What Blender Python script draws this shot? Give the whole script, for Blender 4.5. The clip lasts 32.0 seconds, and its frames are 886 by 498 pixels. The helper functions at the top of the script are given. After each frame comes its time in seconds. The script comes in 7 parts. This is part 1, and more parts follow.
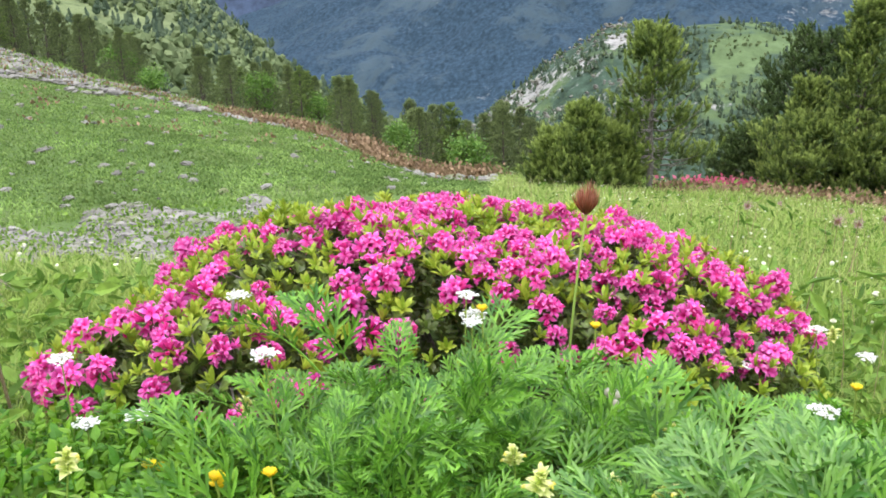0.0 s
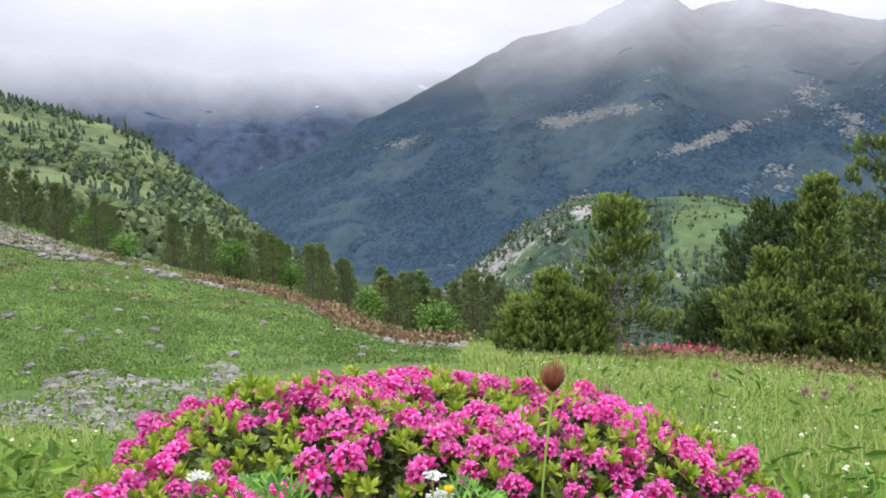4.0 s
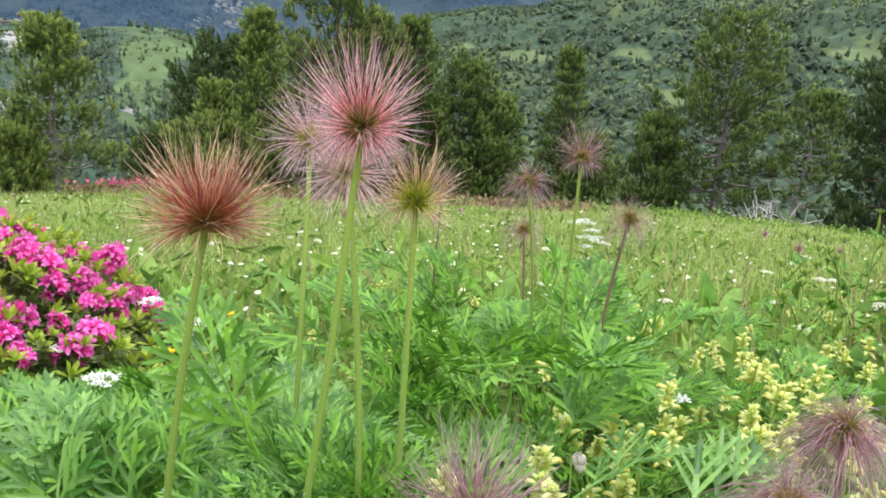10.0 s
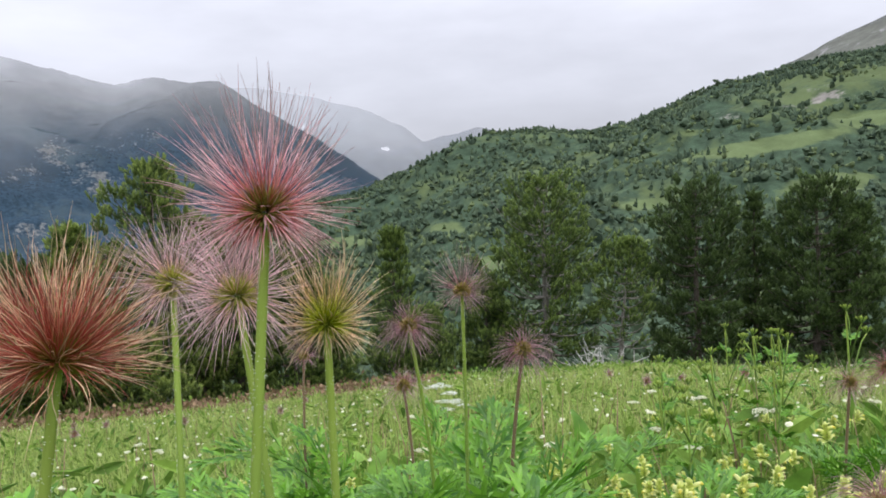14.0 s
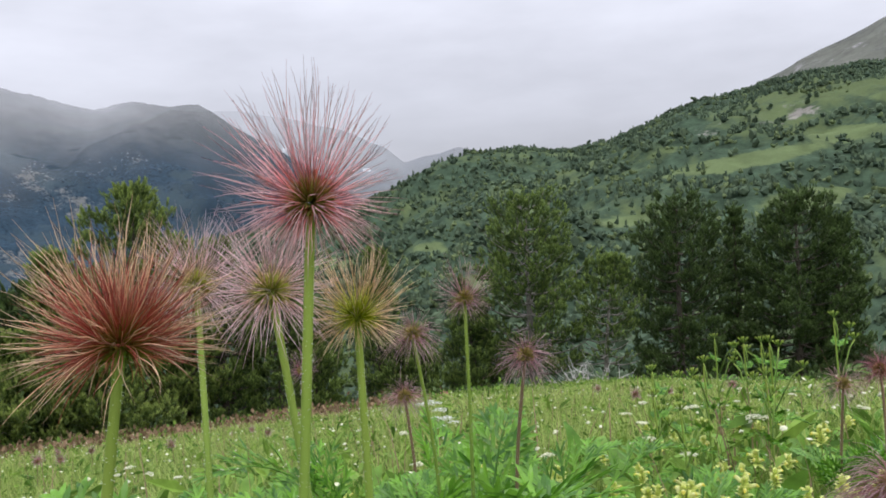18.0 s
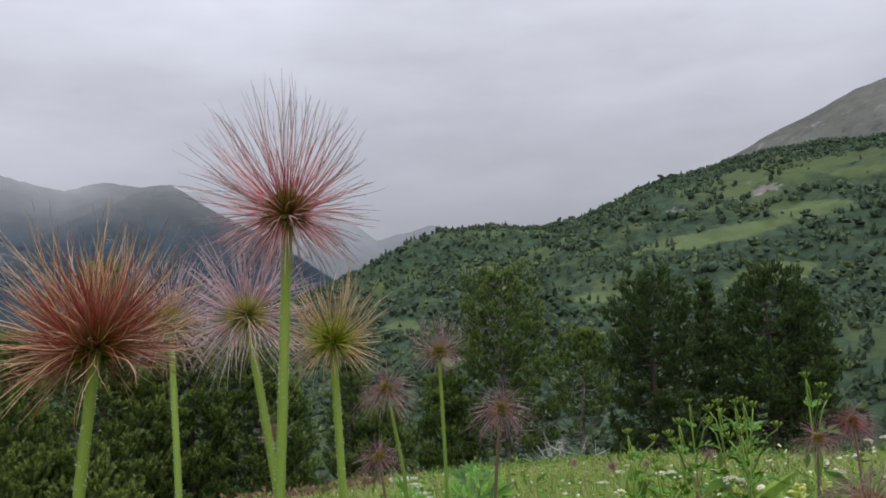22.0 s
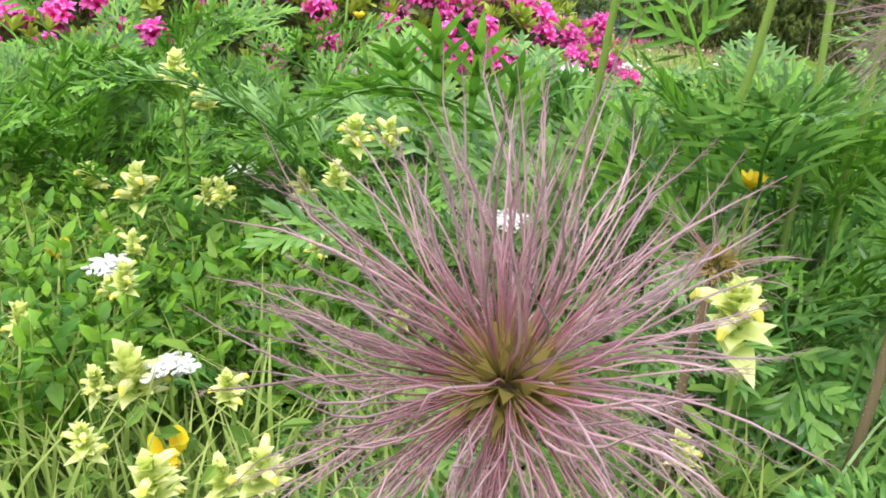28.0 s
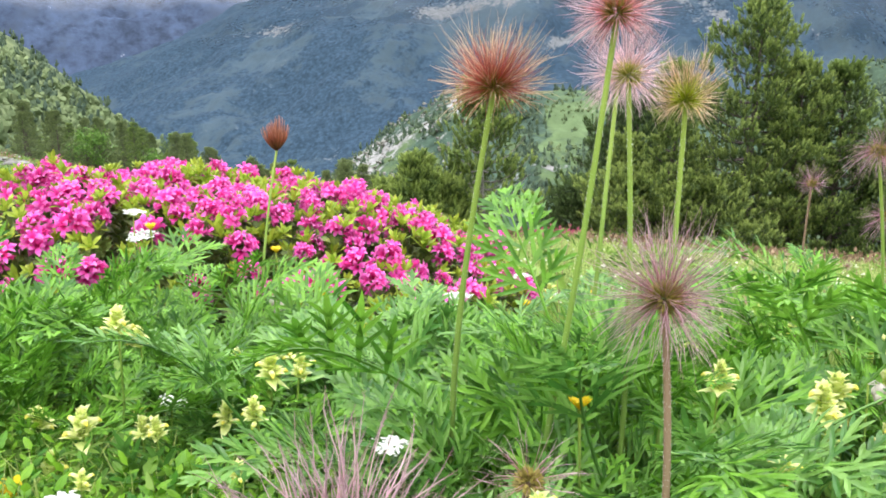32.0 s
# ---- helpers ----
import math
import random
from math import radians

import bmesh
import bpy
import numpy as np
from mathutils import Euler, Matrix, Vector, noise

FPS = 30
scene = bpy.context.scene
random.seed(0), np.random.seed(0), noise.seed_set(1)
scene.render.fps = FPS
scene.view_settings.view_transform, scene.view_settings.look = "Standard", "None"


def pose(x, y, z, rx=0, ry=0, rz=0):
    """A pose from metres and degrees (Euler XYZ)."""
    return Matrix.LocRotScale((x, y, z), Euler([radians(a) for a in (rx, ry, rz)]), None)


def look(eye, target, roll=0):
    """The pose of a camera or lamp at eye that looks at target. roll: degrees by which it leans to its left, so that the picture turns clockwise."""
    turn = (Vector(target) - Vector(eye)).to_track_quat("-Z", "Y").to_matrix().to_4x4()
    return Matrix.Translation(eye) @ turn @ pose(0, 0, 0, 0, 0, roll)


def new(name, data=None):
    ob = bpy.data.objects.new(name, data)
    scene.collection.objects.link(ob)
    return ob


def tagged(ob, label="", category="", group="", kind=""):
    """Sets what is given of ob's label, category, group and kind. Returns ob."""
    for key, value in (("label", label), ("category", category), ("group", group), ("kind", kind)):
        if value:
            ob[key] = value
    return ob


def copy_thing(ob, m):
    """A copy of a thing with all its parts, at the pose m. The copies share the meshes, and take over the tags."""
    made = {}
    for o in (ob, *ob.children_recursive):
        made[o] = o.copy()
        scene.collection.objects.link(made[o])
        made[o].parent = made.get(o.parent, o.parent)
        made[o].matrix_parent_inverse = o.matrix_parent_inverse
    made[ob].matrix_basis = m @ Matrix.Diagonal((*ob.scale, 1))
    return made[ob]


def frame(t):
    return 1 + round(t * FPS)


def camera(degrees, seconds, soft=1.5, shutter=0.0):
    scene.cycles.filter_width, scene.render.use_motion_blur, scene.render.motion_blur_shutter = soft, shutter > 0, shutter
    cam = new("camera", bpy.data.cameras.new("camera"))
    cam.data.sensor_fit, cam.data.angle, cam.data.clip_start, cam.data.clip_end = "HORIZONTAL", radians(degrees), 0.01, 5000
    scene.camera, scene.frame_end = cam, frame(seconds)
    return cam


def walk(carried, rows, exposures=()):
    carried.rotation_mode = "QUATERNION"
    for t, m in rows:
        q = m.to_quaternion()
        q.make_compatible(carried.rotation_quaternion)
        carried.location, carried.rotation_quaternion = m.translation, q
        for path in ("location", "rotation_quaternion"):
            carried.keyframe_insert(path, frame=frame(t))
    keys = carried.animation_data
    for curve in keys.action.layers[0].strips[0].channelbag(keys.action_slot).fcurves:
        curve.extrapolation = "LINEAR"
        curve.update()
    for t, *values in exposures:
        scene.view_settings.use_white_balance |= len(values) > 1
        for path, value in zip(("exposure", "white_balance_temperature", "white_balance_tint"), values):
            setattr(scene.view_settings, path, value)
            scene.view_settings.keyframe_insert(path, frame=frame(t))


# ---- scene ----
# Alpine meadow: a flowering rhododendron, pasqueflower seed heads, pines and cloudy mountains.
cam = camera(54.99, 32.0, soft=1.75)
PATH = [
    (0.0, pose(0.0000, -0.0000, 1.0000, 72.478, 1.554, -0.000)),
    (0.5, pose(0.0034, -0.0053, 1.0030, 72.355, 2.339, 1.460)),
    (1.0, pose(0.0031, -0.0049, 1.0027, 72.170, 2.367, 1.924)),
    (1.5, pose(0.0028, -0.0046, 1.0008, 72.075, 2.056, 1.932)),
    (2.0, pose(0.0044, -0.0031, 1.0004, 71.748, 1.773, 1.624)),
    (2.5, pose(0.0039, -0.0025, 1.0046, 71.892, 1.494, 1.392)),
    (4.5, pose(0.0046, -0.0195, 1.0201, 85.644, 0.716, -6.567)),
    (5.0, pose(0.0356, -0.0241, 1.0050, 81.100, 1.052, -16.538)),
    (5.5, pose(0.0647, -0.0193, 0.9941, 79.007, 1.161, -22.601)),
    (6.0, pose(0.0941, -0.0199, 0.9782, 75.742, 0.149, -28.594)),
    (6.5, pose(0.1193, -0.0183, 0.9635, 74.189, -1.647, -34.215)),
    (7.0, pose(0.1370, -0.0139, 0.9580, 73.021, -1.869, -34.972)),
    (7.5, pose(0.1558, -0.0094, 0.9525, 72.583, -2.082, -36.559)),
    (8.0, pose(0.1653, -0.0049, 0.9405, 72.280, -1.437, -36.975)),
    (8.5, pose(0.1762, -0.0020, 0.9142, 72.844, -1.855, -35.424)),
    (9.0, pose(0.1787, 0.0063, 0.9032, 73.158, -3.377, -36.186)),
    (9.5, pose(0.1945, 0.0388, 0.9139, 73.907, -4.388, -36.105)),
    (10.0, pose(0.2051, 0.0673, 0.9045, 73.610, -4.076, -36.934)),
    (10.5, pose(0.2127, 0.0984, 0.8920, 73.619, -3.505, -38.161)),
    (11.0, pose(0.2217, 0.1345, 0.8706, 76.089, -2.891, -39.795)),
    (11.5, pose(0.2310, 0.1649, 0.8527, 79.708, -2.035, -41.694)),
    (12.0, pose(0.2386, 0.1697, 0.8566, 84.311, -1.676, -44.359)),
    (12.5, pose(0.2387, 0.1678, 0.8515, 86.711, -0.969, -46.273)),
    (13.0, pose(0.2425, 0.1681, 0.8447, 87.132, 0.302, -47.918)),
    (13.5, pose(0.2407, 0.1697, 0.8450, 87.076, 1.432, -48.857)),
    (14.0, pose(0.2318, 0.1693, 0.8441, 86.067, 2.222, -49.295)),
    (14.5, pose(0.2269, 0.1692, 0.8414, 85.829, 2.095, -49.161)),
    (16.5, pose(0.2130, 0.1767, 0.8437, 84.821, 3.547, -50.178)),
    (17.0, pose(0.2085, 0.1776, 0.8440, 85.267, 3.431, -50.879)),
    (17.5, pose(0.2091, 0.1751, 0.8446, 86.234, 3.870, -50.912)),
    (18.0, pose(0.2054, 0.1771, 0.8328, 87.354, 3.083, -50.507)),
    (18.5, pose(0.2006, 0.1800, 0.8160, 88.229, 2.132, -50.598)),
    (19.0, pose(0.1966, 0.1802, 0.8044, 89.775, 1.466, -51.282)),
    (19.5, pose(0.1944, 0.1798, 0.8024, 91.234, 1.782, -52.305)),
    (20.0, pose(0.1947, 0.1768, 0.8029, 91.962, 2.514, -53.050)),
    (20.5, pose(0.1917, 0.1764, 0.8033, 92.360, 2.825, -53.325)),
    (21.0, pose(0.1967, 0.1777, 0.8065, 92.552, 2.910, -53.151)),
    (21.5, pose(0.1975, 0.1764, 0.8066, 92.457, 3.337, -52.767)),
    (22.0, pose(0.1992, 0.1754, 0.8053, 92.479, 3.656, -52.335)),
    (22.5, pose(0.2017, 0.1590, 0.8053, 91.565, 3.248, -47.991)),
    (23.0, pose(0.2071, 0.1368, 0.7974, 86.149, 1.936, -38.295)),
    (23.5, pose(0.2044, 0.1092, 0.7946, 83.023, -1.346, -27.491)),
    (24.0, pose(0.2007, 0.0816, 0.7813, 80.167, -2.387, -18.519)),
    (24.5, pose(0.2022, 0.0671, 0.7656, 77.721, -2.044, -11.443)),
    (25.0, pose(0.2057, 0.0559, 0.7586, 75.143, -2.962, -9.118)),
    (25.5, pose(0.2093, 0.0483, 0.7528, 72.973, -3.118, -5.739)),
    (26.0, pose(0.2118, 0.0441, 0.7417, 70.684, -1.890, -4.267)),
    (26.5, pose(0.2155, 0.0348, 0.7291, 68.930, -1.154, -3.826)),
    (28.5, pose(0.2176, 0.0008, 0.7518, 63.243, -0.503, -4.972)),
    (29.0, pose(0.2206, -0.0178, 0.7595, 65.783, -0.537, -5.959)),
    (29.5, pose(0.2258, -0.0367, 0.7661, 66.950, -0.120, -6.986)),
    (30.0, pose(0.2272, -0.0551, 0.7780, 67.452, -0.291, -8.159)),
    (30.5, pose(0.2264, -0.0761, 0.7904, 67.685, -1.156, -8.862)),
    (31.0, pose(0.2238, -0.0862, 0.7951, 69.353, -0.957, -9.205)),
    (31.5, pose(0.2267, -0.0961, 0.8069, 73.295, -0.381, -9.497)),
    (32.0, pose(0.2288, -0.0995, 0.8199, 76.416, -0.017, -10.042)),
]
EXPOSURES = [(0.0, 0.62), (2.5, 0.68), (4.5, 0.15), (6.0, 0.4), (9.0, 0.5), (11.0, 0.48), (12.2, 0.5), (13.0, 0.13), (14.5, 0.02), (17.0, 0.02), (18.0, -0.12), (19.0, -0.34), (22.0, -0.62), (23.0, -0.72), (24.0, -0.3), (26.0, 0.4), (29.0, 0.62), (31.0, 0.66), (32.0, 0.88)]
walk(cam, PATH, EXPOSURES)

# ---- world and sun: a bright overcast sky ----
world = bpy.data.worlds.new("overcast_sky")
scene.world = world
world.use_nodes = True
wt = world.node_tree
wt.nodes.clear()


def wnode(kind, **inputs):
    n = wt.nodes.new(kind)
    for k, v in inputs.items():
        n.inputs[k.replace("_", " ")].default_value = v
    return n


w_out = wnode("ShaderNodeOutputWorld")
w_bg = wnode("ShaderNodeBackground", Strength=1.0)
w_sky = wt.nodes.new("ShaderNodeTexSky")
w_sky.sky_type = "NISHITA"
w_sky.sun_disc = False
w_sky.sun_elevation = radians(58)
w_sky.sun_rotation = radians(200)
w_scale = wnode("ShaderNodeVectorMath")
w_scale.operation = "SCALE"
w_scale.inputs["Scale"].default_value = 0.06
wt.links.new(w_sky.outputs[0], w_scale.inputs[0])
w_co = wnode("ShaderNodeTexCoord")
w_sep = wnode("ShaderNodeSeparateXYZ")
wt.links.new(w_co.outputs["Generated"], w_sep.inputs[0])
# an overcast sky is about three times brighter overhead than at the horizon
w_rise = wnode("ShaderNodeMapRange", From_Min=0.0, From_Max=0.9, To_Min=0.62, To_Max=2.3)
wt.links.new(w_sep.outputs["Z"], w_rise.inputs["Value"])
w_map = wnode("ShaderNodeMapping", Scale=(2.2, 2.2, 7.0))
wt.links.new(w_co.outputs["Generated"], w_map.inputs["Vector"])
w_noise = wnode("ShaderNodeTexNoise", Scale=1.6, Detail=5.0, Roughness=0.5)
wt.links.new(w_map.outputs[0], w_noise.inputs["Vector"])
w_ramp = wnode("ShaderNodeMapRange", From_Min=0.3, From_Max=0.7, To_Min=0.86, To_Max=1.13)
wt.links.new(w_noise.outputs["Fac"], w_ramp.inputs["Value"])
w_mul = wnode("ShaderNodeMath")
w_mul.operation = "MULTIPLY"
wt.links.new(w_rise.outputs[0], w_mul.inputs[0])
wt.links.new(w_ramp.outputs[0], w_mul.inputs[1])
w_cloud = wnode("ShaderNodeVectorMath")
w_cloud.operation = "SCALE"
w_cloud.inputs[0].default_value = (0.93, 0.952, 1.085)
wt.links.new(w_mul.outputs[0], w_cloud.inputs["Scale"])
w_mix = wnode("ShaderNodeMix")
w_mix.data_type = "RGBA"
w_mix.inputs[0].default_value = 0.9
wt.links.new(w_scale.outputs[0], w_mix.inputs[6])
wt.links.new(w_cloud.outputs[0], w_mix.inputs[7])
wt.links.new(w_mix.outputs[2], w_bg.inputs["Color"])
wt.links.new(w_bg.outputs[0], w_out.inputs[0])

sun_data = bpy.data.lights.new("sun", "SUN")
sun_data.energy = 1.3
sun_data.angle = radians(25)
sun_data.color = (1.0, 0.96, 0.9)
sun = new("sun", sun_data)
sun.matrix_world = look((-3, -6, 12), (0, 0, 0))

# ---- materials ----


def material(name):
    m = bpy.data.materials.new(name)
    m.use_nodes = True
    t = m.node_tree
    t.nodes.clear()
    return m, t


def add(t, kind, **inputs):
    n = t.nodes.new(kind)
    for k, v in inputs.items():
        n.inputs[k.replace("_", " ")].default_value = v
    return n


def ramp(t, fac, stops):
    r = t.nodes.new("ShaderNodeValToRGB")
    e = r.color_ramp.elements
    while len(e) < len(stops):
        e.new(0.5)
    for el, (p, c) in zip(e, stops):
        el.position = p
        el.color = (*c, 1)
    t.links.new(fac, r.inputs[0])
    return r.outputs[0]


def blend(t, fac, a, b, how="MIX"):
    n = t.nodes.new("ShaderNodeMix")
    n.data_type = "RGBA"
    n.blend_type = how
    for sock, v in ((n.inputs[0], fac), (n.inputs[6], a), (n.inputs[7], b)):
        if isinstance(v, (int, float)):
            sock.default_value = v
        elif isinstance(v, tuple):
            sock.default_value = (*v, 1)
        else:
            t.links.new(v, sock)
    return n.outputs[2]


def maths(t, op, a, b=0.0, clamp=False):
    n = t.nodes.new("ShaderNodeMath")
    n.operation = op
    n.use_clamp = clamp
    for sock, v in ((n.inputs[0], a), (n.inputs[1], b)):
        if isinstance(v, (int, float)):
            sock.default_value = v
        else:
            t.links.new(v, sock)
    return n.outputs[0]


def noise_of(t, scale, detail=4.0, rough=0.55, where="Object"):
    co = t.nodes.new("ShaderNodeTexCoord")
    n = add(t, "ShaderNodeTexNoise", Scale=scale, Detail=detail, Roughness=rough)
    t.links.new(co.outputs[where], n.inputs["Vector"])
    return n.outputs["Fac"]


def spread(t, fac, lo, hi, to_lo=0.0, to_hi=1.0):
    n = add(t, "ShaderNodeMapRange", From_Min=lo, From_Max=hi, To_Min=to_lo, To_Max=to_hi)
    t.links.new(fac, n.inputs["Value"])
    return n.outputs[0]


def finish(m, t, colour, rough=0.6, bump=None, bump_dist=0.01, bump_str=0.5, sheer=0.0, spec=0.3, glow=None):
    out = t.nodes.new("ShaderNodeOutputMaterial")
    p = add(t, "ShaderNodeBsdfPrincipled", Roughness=rough)
    p.inputs["Specular IOR Level"].default_value = spec
    if isinstance(colour, tuple):
        p.inputs["Base Color"].default_value = (*colour, 1)
    else:
        t.links.new(colour, p.inputs["Base Color"])
    if bump is not None:
        b = add(t, "ShaderNodeBump", Strength=bump_str, Distance=bump_dist)
        t.links.new(bump, b.inputs["Height"])
        t.links.new(b.outputs[0], p.inputs["Normal"])
    shader = p.outputs[0]
    if sheer:
        tr = t.nodes.new("ShaderNodeBsdfTranslucent")
        if isinstance(colour, tuple):
            tr.inputs["Color"].default_value = (*colour, 1)
        else:
            t.links.new(colour, tr.inputs["Color"])
        mx = add(t, "ShaderNodeMixShader", Fac=sheer)
        t.links.new(shader, mx.inputs[1])
        t.links.new(tr.outputs[0], mx.inputs[2])
        shader = mx.outputs[0]
    t.links.new(shader, out.inputs[0])
    return m


def leaf_material(name, dark, light, rough=0.5, sheer=0.3, scale=30.0, spec=0.35, tip=None, mottle=(0.72, 1.25)):
    """Foliage that differs from piece to piece, with fine mottling; tip: the colour at the blade's end."""
    m, t = material(name)
    geo = t.nodes.new("ShaderNodeNewGeometry")
    info = t.nodes.new("ShaderNodeObjectInfo")
    each = maths(t, "FRACT", maths(t, "ADD", geo.outputs["Random Per Island"], info.outputs["Random"]))
    col = ramp(t, each, [(0.0, dark), (1.0, light)])
    spots = spread(t, noise_of(t, scale), 0.3, 0.7, *mottle)
    sc = t.nodes.new("ShaderNodeVectorMath")
    sc.operation = "SCALE"
    t.links.new(col, sc.inputs[0])
    t.links.new(spots, sc.inputs["Scale"])
    col = sc.outputs[0]
    if tip:
        tone = t.nodes.new("ShaderNodeAttribute")
        tone.attribute_name = "tone"
        col = blend(t, maths(t, "POWER", tone.outputs["Fac"], 2.0), col, tip)
    return finish(m, t, col, rough, sheer=sheer, spec=spec)


def tone_material(name, stops, rough=0.5, sheer=0.35, vary=0.25, spec=0.3):
    """A colour that runs along the piece, from its root (0) to its end (1)."""
    m, t = material(name)
    tone = t.nodes.new("ShaderNodeAttribute")
    tone.attribute_name = "tone"
    col = ramp(t, tone.outputs["Fac"], stops)
    geo = t.nodes.new("ShaderNodeNewGeometry")
    info = t.nodes.new("ShaderNodeObjectInfo")
    each = maths(t, "FRACT", maths(t, "ADD", geo.outputs["Random Per Island"], info.outputs["Random"]))
    sc = t.nodes.new("ShaderNodeVectorMath")
    sc.operation = "SCALE"
    t.links.new(col, sc.inputs[0])
    t.links.new(spread(t, each, 0, 1, 1 - vary, 1 + vary), sc.inputs["Scale"])
    return finish(m, t, sc.outputs[0], rough, sheer=sheer, spec=spec)


def earth_material():
    m, t = material("meadow_soil")
    big = noise_of(t, 0.35, 6)
    small = noise_of(t, 14.0, 6, 0.65)
    col = ramp(t, big, [(0.3, (0.07, 0.13, 0.03)), (0.5, (0.11, 0.18, 0.045)), (0.7, (0.16, 0.2, 0.07))])
    col = blend(t, spread(t, small, 0.42, 0.62), col, (0.07, 0.105, 0.032))
    return finish(m, t, col, 0.9, small, 0.03, 0.7, spec=0.1)


def slope_material(name, wood, grass, rock, wood_at=0.5, rock_at=0.62, scale=0.02, grain=0.25, haze=None, stretch=1.0, top_rock=None, soft=(0.55, 1.35), patches=False):
    """A far slope: woods, grass and bare rock in patches. haze: heights (from, to, most) over which the surface turns
    transparent to stand for haze and cloud. patches: the mesh says where rock (above 0) and lawn (below 0) lie.
    """
    m, t = material(name)
    co = t.nodes.new("ShaderNodeTexCoord")
    mp = add(t, "ShaderNodeMapping", Scale=(1, 1, stretch))
    t.links.new(co.outputs["Object"], mp.inputs["Vector"])

    def tex(s, d, r):
        n = add(t, "ShaderNodeTexNoise", Scale=s, Detail=d, Roughness=r)
        t.links.new(mp.outputs[0], n.inputs["Vector"])
        return n.outputs["Fac"]
    large, mid, fine = tex(scale, 5, 0.6), tex(scale * 6, 6, 0.65), tex(grain, 5, 0.7)
    g = blend(t, spread(t, mid, 0.35, 0.65), tuple(c * 0.8 for c in grass), tuple(c * 1.2 for c in grass))
    w = blend(t, spread(t, fine, 0.35, 0.65), tuple(c * soft[0] for c in wood), tuple(c * soft[1] for c in wood))
    f = maths(t, "ADD", maths(t, "MULTIPLY", large, 0.6), maths(t, "MULTIPLY", mid, 0.4))
    col = blend(t, spread(t, f, wood_at - 0.04, wood_at + 0.04), g, w)
    rk = blend(t, spread(t, fine, 0.3, 0.7), tuple(c * 0.5 for c in rock), tuple(c * 1.25 for c in rock))
    f2 = maths(t, "ADD", maths(t, "MULTIPLY", tex(scale * 2.3, 6, 0.7), 0.7), maths(t, "MULTIPLY", fine, 0.3))
    mask = spread(t, f2, rock_at - 0.03, rock_at + 0.05)
    geo = t.nodes.new("ShaderNodeNewGeometry")
    sep = t.nodes.new("ShaderNodeSeparateXYZ")
    t.links.new(geo.outputs["Position"], sep.inputs[0])
    if patches:
        spot = t.nodes.new("ShaderNodeAttribute")
        spot.attribute_name = "tone"
        ragged = maths(t, "ADD", maths(t, "MULTIPLY", maths(t, "SUBTRACT", mid, 0.5), 1.6), maths(t, "MULTIPLY", maths(t, "SUBTRACT", fine, 0.5), 1.3))
        col = blend(t, spread(t, maths(t, "SUBTRACT", maths(t, "MULTIPLY", ragged, 0.4), spot.outputs["Fac"]), 0.4, 0.55), col, g)
        mask = maths(t, "MAXIMUM", maths(t, "MULTIPLY", mask, spread(t, spot.outputs["Fac"], -0.2, 0.0)), spread(t, maths(t, "ADD", spot.outputs["Fac"], ragged), 0.42, 0.62))
    if top_rock:
        up = spread(t, maths(t, "ADD", sep.outputs["Z"], maths(t, "MULTIPLY", mid, top_rock[1] * 1.5)), top_rock[0] + top_rock[1], top_rock[0] + 2 * top_rock[1])
        mask = maths(t, "MAXIMUM", mask, up)
    col = blend(t, mask, col, rk)
    finish(m, t, col, 0.95, fine, 1.5, 0.6 if grain > 0.1 else 0.25, spec=0.05)
    # haze put into the shader: the slope turns clear with height, showing sky
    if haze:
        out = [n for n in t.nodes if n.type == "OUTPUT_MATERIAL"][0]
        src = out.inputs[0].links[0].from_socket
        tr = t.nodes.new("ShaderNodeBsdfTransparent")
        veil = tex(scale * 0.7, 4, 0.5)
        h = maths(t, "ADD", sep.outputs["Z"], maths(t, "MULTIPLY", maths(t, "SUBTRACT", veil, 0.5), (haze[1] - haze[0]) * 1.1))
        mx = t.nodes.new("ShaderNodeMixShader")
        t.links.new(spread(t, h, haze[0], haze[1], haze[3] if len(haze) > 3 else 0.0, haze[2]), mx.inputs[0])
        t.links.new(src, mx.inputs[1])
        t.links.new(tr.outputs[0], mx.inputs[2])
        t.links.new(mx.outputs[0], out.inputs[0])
    return m


def bark_material(name, dark, light):
    m, t = material(name)
    n = noise_of(t, 22.0, 6, 0.7)
    return finish(m, t, ramp(t, n, [(0.3, dark), (0.7, light)]), 0.85, n, 0.02, 0.8, spec=0.15)


def stone_material(name, dark, light, moss):
    m, t = material(name)
    n = noise_of(t, 5.0, 8, 0.7)
    geo = t.nodes.new("ShaderNodeNewGeometry")
    col = ramp(t, maths(t, "ADD", maths(t, "MULTIPLY", n, 0.7), maths(t, "MULTIPLY", geo.outputs["Random Per Island"], 0.3)), [(0.3, dark), (0.75, light)])
    col = blend(t, spread(t, noise_of(t, 1.7, 5), 0.55, 0.65), col, moss)
    return finish(m, t, col, 0.9, n, 0.05, 0.7, spec=0.15)


M_SOIL = earth_material()
M_GRASS = leaf_material("grass_blades", (0.12, 0.24, 0.03), (0.33, 0.47, 0.09), 0.6, 0.35, 8, 0.15, tip=(0.42, 0.46, 0.15))
M_GRASS_FAR = leaf_material("meadow_grass", (0.1, 0.21, 0.03), (0.35, 0.48, 0.1), 0.7, 0.35, 3, 0.1, tip=(0.43, 0.48, 0.17))
M_TURF = leaf_material("hillside_turf", (0.13, 0.22, 0.055), (0.26, 0.37, 0.105), 0.8, 0.3, 0.55, 0.1, mottle=(0.55, 1.35))
M_SCRUB = leaf_material("low_scrub_leaves", (0.085, 0.15, 0.04), (0.15, 0.235, 0.065), 0.8, 0.2, 3.0, 0.1)
